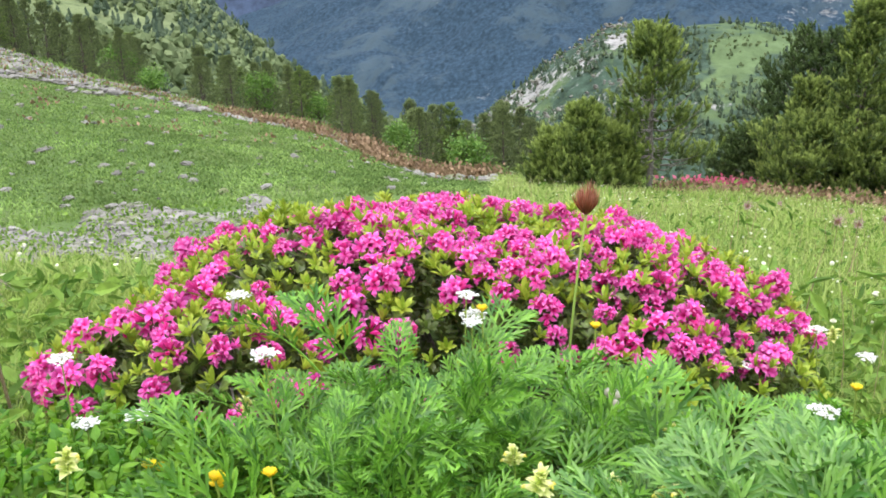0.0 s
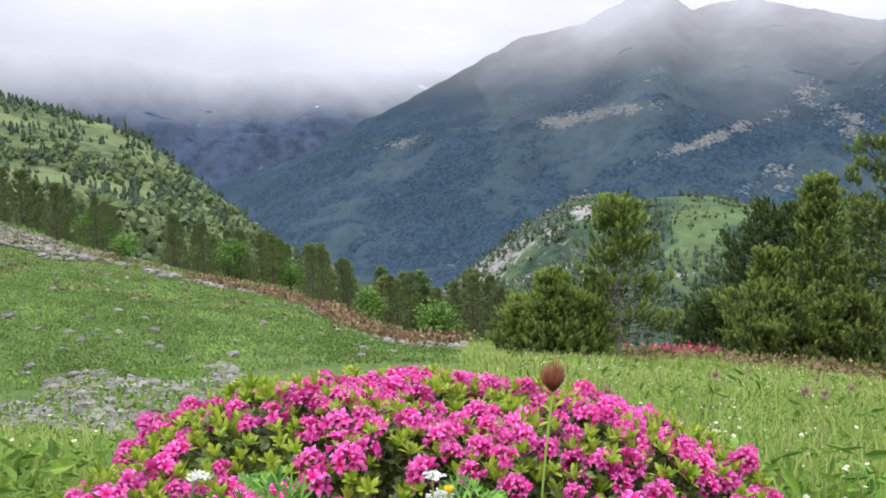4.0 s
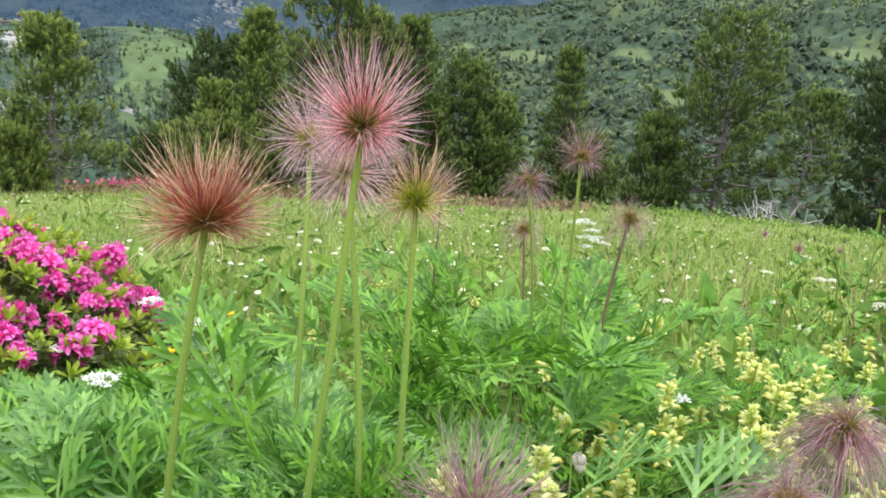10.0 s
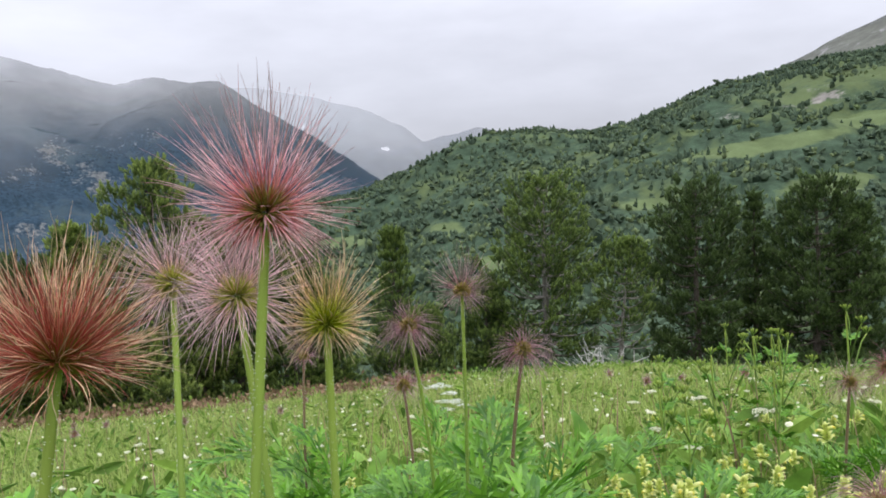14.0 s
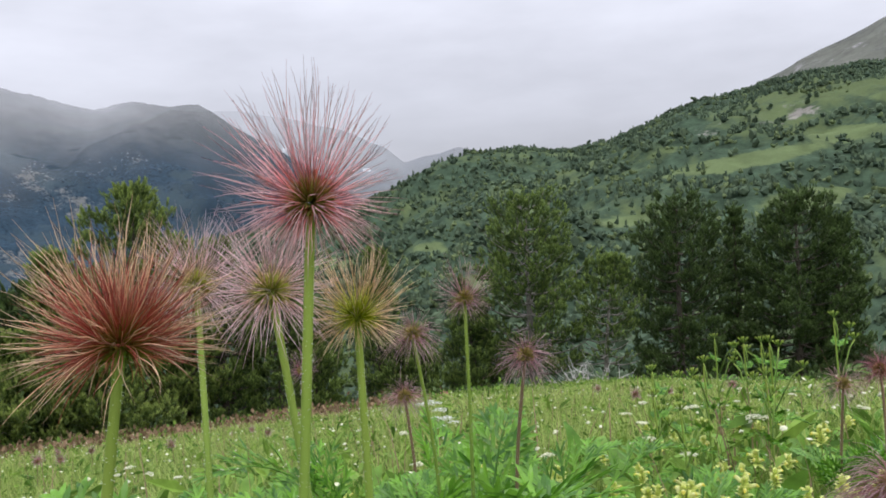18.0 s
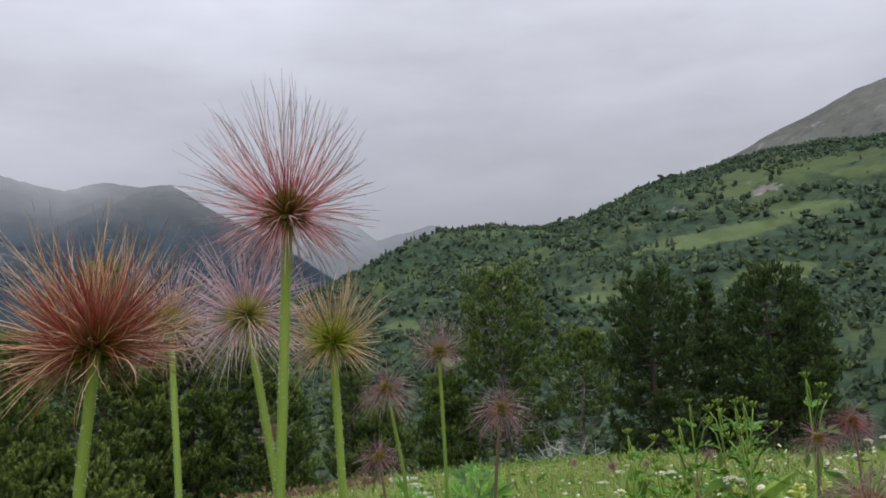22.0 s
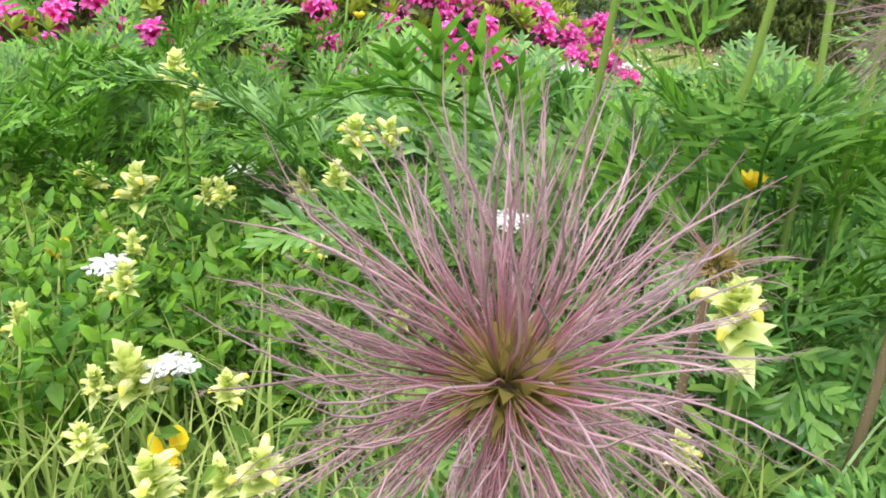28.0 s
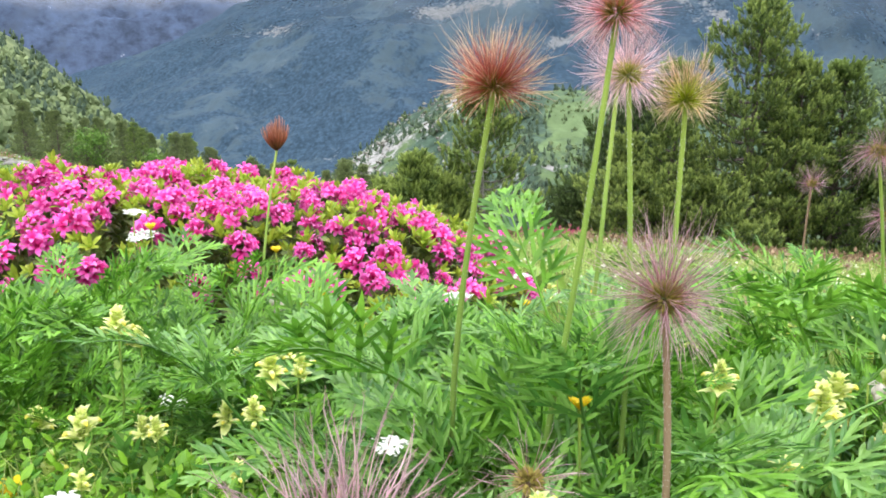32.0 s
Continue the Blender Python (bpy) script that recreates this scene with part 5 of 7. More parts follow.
# tufts in front of the rhododendron
leaf_clump(-0.08, 0.95, 44, 0.08, 0.15, 400, 0.85)
leaf_clump(0.04, 0.96, 46, 0.08, 0.15, 401, 0.85)
leaf_clump(0.13, 0.92, 34, 0.07, 0.12, 430, 0.85)
leaf_clump(-0.15, 0.86, 30, 0.06, 0.11, 402, 0.8)
leaf_clump(-0.02, 0.81, 34, 0.09, 0.08, 403, 0.85)
leaf_clump(0.3, 0.94, 28, 0.1, 0.05, 404, 0.8)
leaf_clump(0.45, 0.9, 30, 0.12, 0.05, 405, 0.85)
leaf_clump(0.22, 0.82, 24, 0.12, 0.05, 406)
leaf_clump(-0.08, 0.72, 22, 0.07, 0.05, 407, 0.75)
leaf_clump(0.58, 1.14, 20, 0.14, 0.04, 408)
leaf_clump(-0.24, 0.92, 8, 0.05, 0.04, 409, 0.6)
leaf_clump(-0.14, 0.74, 34, 0.08, 0.13, 431, 0.85)
leaf_clump(-0.04, 0.66, 20, 0.07, 0.06, 432, 0.75)
# tufts under the tall seed heads
leaf_clump(0.4, 0.44, 24, 0.06, 0.09, 410, 0.85, up=34, grey=True)
leaf_clump(0.34, 0.48, 22, 0.06, 0.08, 411, 0.85, up=40, grey=True)
leaf_clump(0.48, 0.48, 28, 0.08, 0.2, 412, 0.9, up=34, grey=True)
for k, (x, y) in enumerate([(0.2, 0.36), (0.235, 0.42), (0.265, 0.35), (0.25, 0.49), (0.3, 0.42), (0.31, 0.3), (0.19, 0.46), (0.27, 0.27), (0.2, 0.6), (0.27, 0.67), (0.31, 0.57), (0.17, 0.72), (0.24, 0.78), (0.35, 0.68), (0.15, 0.62)]):
    leaf_clump(x, y, 16, 0.04, 0.03, 440 + k, 0.5 if y < 0.55 else 0.75, "low greyish green tuft of cut pasqueflower leaves", up=20, grey=True)
leaf_clump(0.29, 0.58, 30, 0.1, 0.06, 413, grey=True)
leaf_clump(0.42, 0.6, 34, 0.11, 0.07, 414, grey=True)
leaf_clump(0.42, 0.33, 20, 0.07, 0.05, 415, 0.85, up=30, grey=True)
leaf_clump(0.35, 0.25, 20, 0.06, 0.03, 416, 0.75, up=30, grey=True)
leaf_clump(0.54, 0.7, 28, 0.12, 0.1, 417, grey=True)
leaf_clump(0.57, 0.52, 32, 0.1, 0.13, 418, grey=True)
leaf_clump(0.4, 0.76, 22, 0.12, 0.05, 419, grey=True)
# tufts further out in the meadow
leaf_clump(0.88, 0.76, 36, 0.14, 0.1, 420, 1.1)
leaf_clump(1.02, 0.86, 32, 0.15, 0.1, 421, 1.1)
leaf_clump(0.8, 0.62, 28, 0.12, 0.08, 422)
leaf_clump(1.15, 1.1, 26, 0.16, 0.1, 423, 1.2)
leaf_clump(1.1, 0.66, 24, 0.14, 0.07, 424)
leaf_clump(0.5, 0.22, 18, 0.07, 0.03, 425, 0.75)
leaf_clump(0.12, 0.67, 14, 0.06, 0.04, 426, 0.7, "greyish green tuft of cut pasqueflower leaves")
leaf_clump(0.22, 0.52, 12, 0.05, 0.03, 427, 0.6, "greyish green tuft of cut pasqueflower leaves")
leaf_clump(-0.46, 0.92, 10, 0.08, 0.03, 428, 0.6)
leaf_clump(0.72, 0.45, 18, 0.1, 0.04, 429)


def seed_head(seed, radius, count, style="ball", sides=3, segs=9, thick=0.00022, hairs=0, hair=0.0013):
    """Plumes of one seed head, about its receptacle at the origin, silky with fine hairs. style: ball, up (swept upwards), droop, wavy or sparse."""
    rng = np.random.default_rng(seed)
    b = Buffer()
    span = {"up": 1.62, "cup": 1.26, "droop": 1.8, "sparse": 1.7}.get(style, 1.74)
    fall = {"cup": (1.12, 1.1, 1.05, 0.9, 0.8), "up": (1.16, 1.06, 0.86, 0.7, 0.55), "droop": (1.0, 1.02, 1.02, 1.0, 0.85), "mop": (0.95, 1.0, 1.05, 1.05, 0.9), "ball": (1.14, 1.08, 0.95, 0.72, 0.6)}.get(style, (1.05, 1.05, 1.0, 0.9, 0.85))
    for k in range(count):
        e = np.arccos(1 - (k + 0.5) / count * span) + rng.normal(0, 0.1)
        a = k * 2.39996 + rng.normal(0, 0.25)
        d = np.array([np.cos(a) * np.sin(e), np.sin(a) * np.sin(e), np.cos(e)])
        ln = radius * rng.uniform(0.68, 1.1) * np.interp(e, (0.0, 0.8, 1.3, 1.8, 2.3), fall)
        s = np.linspace(0, 1, segs)
        side = np.cross(d, rng.normal(0, 1, 3))
        side /= np.linalg.norm(side)
        low = np.clip((e - 1.1) / 0.8, 0, 1)
        if style in ("up", "cup"):
            pull = np.array([0, 0, 0.24]) * np.sin(e) * (1 - low) + np.array([0, 0, -0.25]) * low
        elif style == "mop":
            pull = np.array([0, 0, -0.75]) * (0.35 + np.sin(e))
        elif style in ("droop", "sparse"):
            pull = np.array([0, 0, -0.36 if style == "droop" else -0.1]) * (0.3 + np.sin(e))
        else:
            pull = np.array([0, 0, 0.12]) * (1 - low) + np.array([0, 0, -0.28]) * low
        curl = rng.normal(0, {"up": 0.2, "cup": 0.22, "ball": 0.17, "wavy": 0.22}.get(style, 0.26))
        wave = {"up": 0.045, "cup": 0.05, "ball": 0.036, "wavy": 0.06}.get(style, 0.05)
        path = 0.004 * d + ln * (s[:, None] * d + (s ** 2)[:, None] * (pull + side * curl) + (np.sin(s * rng.uniform(4, 9) + rng.uniform(0, 6)) * wave * s)[:, None] * np.cross(d, side))
        r = thick * np.array([1.5] + [1.15] * (segs - 3) + [0.8, 0.35]) * rng.uniform(0.8, 1.2)
        b.put(*tube(path, r, sides, s))
        if hairs:
            u = rng.uniform(0.22, 0.97, hairs)
            root = np.stack([np.interp(u, s, path[:, m]) for m in range(3)], -1)
            along = np.stack([np.interp(np.minimum(u + 0.08, 1), s, path[:, m]) for m in range(3)], -1) - root + d * 1e-5
            along /= np.linalg.norm(along, axis=1)[:, None]
            out = np.cross(along, rng.normal(0, 1, (hairs, 3)))
            out /= np.linalg.norm(out, axis=1)[:, None]
            tip = root + (along * 0.85 + out * 0.55) * (hair * rng.uniform(0.6, 1.2, hairs) * np.interp(u, (0.2, 0.5, 1.0), (0.5, 1.0, 0.7)))[:, None]
            wide = along * max(0.00007, thick * 0.5)
            b.put(np.stack([root - wide, root + wide, tip], 1).reshape(-1, 3), np.arange(3 * hairs).reshape(-1, 3), np.repeat(u, 3))
    return b


def seed_plant(head, foot, seed, radius, count, style, mat, label, stem_mat=None, tilt=(0, 0), stem_r=0.0022, thick=0.00013, whorl=True, silk=0, hair=0.0013, inner=None, collar=0.32):
    """A pasqueflower gone to seed: hairy stem, receptacle, plumes and, low on the stem, a collar of leaves."""
    rng = np.random.default_rng(seed)
    hx, hy, hz = head[0], head[1], head[2] + EYE_Z
    fx, fy = foot
    fz = float(ground_z(fx, fy))
    plant = thing("pasqueflower_seed_head", pose(fx, fy, fz), label, "flower", "pasqueflowers gone to seed")
    top = np.array([hx - fx, hy - fy, hz - fz])
    s = np.linspace(0, 1, 12)
    bow = np.array([rng.normal(0, 0.008), rng.normal(0, 0.008), 0])
    path = top * np.stack([s ** 1.25, s ** 1.25, s], -1) + np.sin(s * np.pi)[:, None] * bow
    b = Buffer()
    b.put(*tube(path, stem_r * np.linspace(1.15, 0.9, 12), 8))
    stem = part("stem", b.mesh("stem", stem_mat or M_STEM), plant)
    hairs = Buffer()
    n = 520
    u = rng.uniform(0.15, 1, n)
    c = np.stack([np.interp(u, s, path[:, d]) for d in range(3)], -1)
    a = rng.uniform(0, 6.283, n)
    o = np.stack([np.cos(a), np.sin(a), rng.uniform(-0.2, 0.5, n)], -1)
    q = np.stack([c + o * stem_r * 0.8 + [0, 0, 0.0002], c + o * stem_r * 0.8 - [0, 0, 0.0002], c + o * (stem_r + 0.0008)], 1).reshape(-1, 3)
    hairs.put(q, np.arange(len(q)).reshape(-1, 3), 1.0)
    part("hair", hairs.mesh("hair", M_WHITE, False), stem, "short white hairs on the stem")
    m = pose(*top, tilt[0], tilt[1], rng.uniform(0, 360))
    core = Buffer()
    d = rng.normal(0, 1, (160, 3))
    d /= np.linalg.norm(d, axis=1)[:, None]
    d = d[d[:, 2] > -0.6]
    seed_v = np.array([[0, 0, 0], [0.0011, 0, 0.003], [-0.0006, 0.001, 0.003], [-0.0006, -0.001, 0.003], [0, 0, 0.0062]])
    seed_f = np.array([[0, 1, 2], [0, 2, 3], [0, 3, 1], [1, 4, 2], [2, 4, 3], [3, 4, 1]])
    fr = np.array([turn_to(w) for w in d]) * (radius / 0.04) * 1.35
    core.put(*scatter(seed_v, seed_f, 0.03, fr, d * 0.0025))
    tagged(part("seed_core", core.mesh("seed_core", mat, False), plant, "", m), kind="stuff")
    tagged(part("plume_ball", seed_head(seed, radius, count, style, thick=thick, hairs=silk, hair=hair).mesh("plume_ball", mat), plant, "", m), kind="stuff")
    if inner:
        tagged(part("inner_plume_ball", seed_head(seed + 50, radius * inner[2], inner[1], style, thick=thick, hairs=silk, hair=hair).mesh("inner_plume_ball", inner[0]), plant, "shorter rust red plumes round the heart", m), kind="stuff")
    if whorl:
        for k in range(3):
            part("collar_leaf", LEAF_MESHES[rng.integers(0, 7)], plant, "", pose(*(top * collar), 52, rng.uniform(-15, 15), 120 * k + rng.uniform(-25, 25)) @ Matrix.Diagonal((0.8, 0.8, 0.8, 1)))
    return plant


RED = "tall pasqueflower seed head of long red and pink plumes"
seed_plant((0.437, 0.437, -0.162), (0.383, 0.451), 500, 0.041, 500, "ball", M_PLUME_RED, RED, tilt=(-4, 4), silk=9, inner=(M_PLUME_RUST, 80, 0.62))
seed_plant((0.361, 0.455, -0.209), (0.336, 0.463), 501, 0.039, 400, "cup", M_PLUME_GOLD, "pasqueflower seed head of swept golden and rust red plumes", tilt=(0, 14), silk=9, inner=(M_PLUME_RUST, 380, 0.72), collar=0.14)
seed_plant((0.516, 0.495, -0.221), (0.5, 0.477), 502, 0.033, 340, "up", M_PLUME_LIME, "pasqueflower seed head with a lime green heart and cream plumes", silk=8)
seed_plant((0.48, 0.519, -0.204), (0.47, 0.486), 503, 0.037, 330, "wavy", M_PLUME_PINK, "pale pink pasqueflower seed head with a yellow heart", silk=8)
seed_plant((0.522, 0.645, -0.207), (0.468, 0.572), 504, 0.042, 320, "wavy", M_PLUME_PINK, "pale pink pasqueflower seed head on a straight stem", silk=6)
MAUVE = "mauve shaggy pasqueflower seed head on a thin stem"
seed_plant((0.943, 0.842, -0.311), (0.965, 0.842), 505, 0.041, 230, "droop", M_PLUME_MAUVE, MAUVE, silk=6)
seed_plant((0.982, 0.792, -0.272), (0.98, 0.8), 506, 0.042, 230, "ball", M_PLUME_MAUVE, MAUVE, silk=6)
seed_plant((1.02, 0.736, -0.342), (1.02, 0.75), 507, 0.042, 230, "droop", M_PLUME_MAUVE, MAUVE, M_STEM_DRY, silk=6)
seed_plant((1.085, 0.991, -0.428), (1.085, 1.0), 508, 0.04, 200, "droop", M_PLUME_MAUVE, "low mauve pasqueflower seed head in the meadow", M_STEM_DRY)
seed_plant((1.155, 1.29, -0.428), (1.155, 1.29), 509, 0.034, 190, "ball", M_PLUME_MAUVE, "small mauve pasqueflower seed head on a dark stem", M_STEM_DRY)
seed_plant((0.42, 0.306, -0.312), (0.41, 0.284), 510, 0.041, 460, "wavy", M_PLUME_MAUVE, "greyish mauve pasqueflower seed head on a brown stem", M_STEM_DRY, silk=10, hair=0.0015, whorl=False)
seed_plant((0.581, 0.251, -0.328), (0.575, 0.25), 511, 0.043, 520, "mop", M_PLUME_MAUVE, "drooping greyish mauve pasqueflower seed head", M_STEM_DRY, silk=10, hair=0.0015, whorl=False)
seed_plant((0.69, 0.28, -0.328), (0.68, 0.28), 512, 0.043, 520, "mop", M_PLUME_MAUVE, "drooping greyish mauve pasqueflower seed head", M_STEM_DRY, silk=10, hair=0.0015, whorl=False)
seed_plant((0.238, 0.132, -0.341), (0.232, 0.142), 513, 0.045, 310, "wavy", M_PLUME_MAUVE, "large mauve pasqueflower seed head close to the ground", M_STEM_DRY, silk=80, hair=0.003, whorl=False, tilt=(10, 0), thick=0.0002)
seed_plant((0.342, 0.286, -0.401), (0.338, 0.285), 514, 0.032, 70, "sparse", M_PLUME_MAUVE, "sparse half-bare pasqueflower seed head", M_STEM_DRY, silk=14, hair=0.0015, whorl=False)
seed_plant((1.535, 0.475, -0.43), (1.535, 0.485), 515, 0.042, 260, "droop", M_PLUME_ROSE, "reddish mauve pasqueflower seed head in the meadow", M_STEM_DRY)
seed_plant((1.515, 0.52, -0.452), (1.515, 0.53), 516, 0.04, 200, "droop", M_PLUME_MAUVE, "mauve pasqueflower seed head in the meadow", M_STEM_DRY)

seed_plant((-0.61, 1.03, -0.345), (-0.6, 1.04), 517, 0.04, 200, "droop", M_PLUME_MAUVE, "mauve pasqueflower seed head beside the rhododendron", M_STEM_DRY, whorl=False)
seed_plant((-0.63, 1.0, -0.42), (-0.63, 1.0), 518, 0.036, 180, "droop", M_PLUME_MAUVE, "mauve pasqueflower seed head beside the rhododendron", M_STEM_DRY, whorl=False)


def closed_head():
    rng = np.random.default_rng(530)
    plant = thing("closed_seed_head", pose(*at(0.168, 1.16)), "closed russet seed tuft on a thin green stem before the rhododendron", "flower", "pasqueflowers gone to seed")
    top = np.array([0.205, 1.23, -0.34 + EYE_Z]) - np.array(at(0.168, 1.16))
    s = np.linspace(0, 1, 10)
    b = Buffer()
    b.put(*tube(top * np.stack([s ** 2, s ** 2, s], -1), 0.0022 * np.linspace(1.1, 0.8, 10), 8))
    part("stem", b.mesh("stem", M_STEM), plant)
    b = Buffer()
    for k in range(110):
        a = k * 2.39996
        e = 0.95 * np.sqrt((k + 0.5) / 110)
        d = np.array([np.cos(a) * np.sin(e), np.sin(a) * np.sin(e), np.cos(e)])
        ss = np.linspace(0, 1, 6)
        ln = 0.047 * rng.uniform(0.8, 1.1)
        inward = np.array([-d[0], -d[1], 0.15]) * 0.45
        path = top + ln * (ss[:, None] * d + (ss ** 2)[:, None] * inward)
        b.put(*tube(path, 0.001 * np.array([1.2, 1.3, 1.1, 0.9, 0.6, 0.3]), 3, ss))
    part("plume_tuft", b.mesh("plume_tuft", M_DRY_HEAD), plant)


closed_head()


def far_heads(spots):
    """Shaggy seed heads further off, each a plant of its own on shared meshes."""
    rng = np.random.default_rng(540)
    balls = [seed_head(541 + k, 0.042, 110, "ball", 3, 4, 0.0007).mesh("far_plume_ball", M_PLUME_MAUVE) for k in range(3)]
    b = Buffer()
    b.put(*tube([[0, 0, 0], [0.006, 0, 0.12], [0, 0, 0.22]], 0.0018, 5))
    stalk = b.mesh("far_stem", M_STEM_DRY)
    for k, (x, y) in enumerate(spots):
        s = rng.uniform(0.75, 1.1)
        plant = thing("pasqueflower_seed_head", pose(*at(x, y), rng.uniform(-8, 8), rng.uniform(-8, 8), rng.uniform(0, 360)) @ Matrix.Diagonal((s, s, s, 1)), "distant mauve pasqueflower seed head in the meadow", "flower", "pasqueflowers gone to seed")
        part("stem", stalk, plant)
        tagged(part("plume_ball", balls[k % 3], plant, "", pose(0, 0, 0.22)), kind="stuff")


rg = np.random.default_rng(545)
spots = []
for az, r in [(11.8, 3.2), (12.6, 3.6), (25.3, 5.0), (26.4, 5.2), (38.5, 6.0), (37.7, 7.0), (40, 8.0), (26, 7.5), (28, 6.5), (20, 6), (22, 8.5), (33, 5.5), (62, 4.5), (64, 5.5), (60, 6), (68, 4.8), (36, 9)]:
    spots.append((r * np.sin(radians(az)), r * np.cos(radians(az))))
far_heads(spots)

# ---- the rhododendron ----
BUSH = (0.0, 1.64)
BUSH_Z = float(ground_z(*BUSH))


def bush_top(x, y):
    """Height of the leafy dome over the ground, 0 outside."""
    a = np.clip(1 - ((x - 0.075) / 0.665) ** 2 - ((y - 1.66) / 0.52) ** 2, 0, 1) ** 0.34 * 0.343
    c = np.clip(1 - ((x + 0.38) / 0.25) ** 2 - ((y - 1.2) / 0.22) ** 2, 0, 1) ** 0.5 * 0.19
    d = np.clip(1 - ((x - 0.35) / 0.27) ** 2 - ((y - 1.28) / 0.2) ** 2, 0, 1) ** 0.5 * 0.2
    return np.maximum(np.maximum(a, c), d)


def whorl_mesh(seed, n, length, width, rise, mat, name):
    """A whorl of leathery leaves at a twig's end."""
    rng = np.random.default_rng(seed)
    b = Buffer()
    for k in range(n):
        a = k * 2.39996 + rng.normal(0, 0.2)
        e = rise * (1 - 0.75 * k / n) + rng.normal(0, 0.12)
        d = np.array([np.cos(a) * np.cos(e), np.sin(a) * np.cos(e), np.sin(e)])
        side = np.array([-np.sin(a), np.cos(a), 0])
        up = np.cross(d, side)
        up = up if up[2] > 0 else -up
        ln, wd = length * rng.uniform(0.8, 1.15), width * rng.uniform(0.85, 1.15)
        r0 = np.array([0, 0, 0.004 * k / n])
        m1, m2 = r0 + d * ln * 0.35, r0 + d * ln * 0.72
        b.put([r0, m1 + side * wd * 0.42 + up * wd * 0.1, m1 - up * wd * 0.06, m1 - side * wd * 0.42 + up * wd * 0.1,
               m2 + side * wd * 0.5, m2 - up * wd * 0.06, m2 - side * wd * 0.5, r0 + d * ln - up * ln * 0.08],
              [[0, 1, 2], [0, 2, 3], [1, 4, 2], [2, 4, 5], [2, 5, 6], [2, 6, 3], [4, 7, 5], [5, 7, 6]], [0, 0.4, 0.4, 0.4, 0.7, 0.7, 0.7, 1])
    return b.mesh(name, mat, False)


def truss_mesh(seed, n=10):
    """A loose, lopsided cluster of five-lobed funnel flowers, some turned aside, with a few closed buds."""
    rng = np.random.default_rng(seed)
    b = Buffer()
    squash = rng.uniform(0.75, 1.2, 2)
    for k in range(n):
        a = k * 2.39996 + rng.normal(0, 0.45)
        e = np.arccos(1 - (k + 0.5) / n * 1.1) + rng.normal(0, 0.2)
        d = np.array([np.cos(a) * np.sin(e) * squash[0], np.sin(a) * np.sin(e) * squash[1], np.cos(e)])
        d /= np.linalg.norm(d)
        fr = turn_to(d + rng.normal(0, 0.25, 3), rng.uniform(0, 6))
        ln = 0.0155 * rng.uniform(0.75, 1.3)
        root = d * rng.uniform(0.006, 0.015)
        shut = rng.uniform() < 0.14
        v, t = [], []
        for q in range(5):
            w = q * 2 * np.pi / 5
            v.append([0.0018 * np.cos(w), 0.0018 * np.sin(w), 0])
            t.append(0.0)
        for q in range(5):
            w = q * 2 * np.pi / 5
            g = 0.0036 if shut else 0.005
            v.append([g * np.cos(w), g * np.sin(w), ln * 0.66])
            t.append(0.25 if shut else 0.45)
        for q in range(5):
            w = (q + 0.5) * 2 * np.pi / 5
            fl = 0.3 if shut else rng.uniform(0.85, 1.3)
            z1 = ln * rng.uniform(0.88, 1.08)
            v += [[0.0088 * fl * np.cos(w - 0.42), 0.0088 * fl * np.sin(w - 0.42), z1], [0.0142 * fl * np.cos(w), 0.0142 * fl * np.sin(w), z1 - ln * rng.uniform(-0.05, 0.22)], [0.0088 * fl * np.cos(w + 0.42), 0.0088 * fl * np.sin(w + 0.42), z1]]
            t += [0.2, 0.4, 0.2] if shut else [0.75, 1.0, 0.75]
        f = []
        for q in range(5):
            nx = (q + 1) % 5
            f += [[q, nx, 5 + nx], [q, 5 + nx, 5 + q]]
            o = 10 + q * 3
            f += [[5 + q, 5 + nx, o + 2], [5 + q, o + 2, o], [o, o + 2, o + 1]]
        b.put(np.array(v) @ fr.T + root, f, t)
    return b.mesh("flower_truss", M_PINK, False)


rng = np.random.default_rng(600)
bush = thing("rhododendron_bush", pose(BUSH[0], BUSH[1], BUSH_Z), "wide rhododendron bush covered in magenta flower clusters", "shrub")
OLD = [whorl_mesh(610 + k, 10, 0.036, 0.012, 0.9, M_RHODO_OLD, "old_leaf_whorl") for k in range(3)]
YOUNG = [whorl_mesh(620 + k, 9, 0.027, 0.0085, 1.25, M_RHODO_NEW, "young_leaf_whorl") for k in range(3)]
TRUSS = [truss_mesh(630 + k, 10 + k) for k in range(8)]


def bush_spot():
    while True:
        x, y = rng.uniform(-0.64, 0.75), rng.uniform(0.96, 2.2)
        if bush_top(x, y) > 0.04:
            return x, y


def on_bush(x, y, depth=0.0):
    h = float(bush_top(x, y))
    e = 0.02
    n = Vector((-(float(bush_top(x + e, y)) - float(bush_top(x - e, y))) / (2 * e), -(float(bush_top(x, y + e)) - float(bush_top(x, y - e))) / (2 * e), 1.0)).normalized()
    n = (n + Vector((0, 0, 0.6))).normalized()
    lump = 0.02 * float(bumps(x * 3, y * 3, 6.0))
    return Vector((x - BUSH[0], y - BUSH[1], float(ground_z(x, y)) - BUSH_Z + h + lump)) - n * depth, n


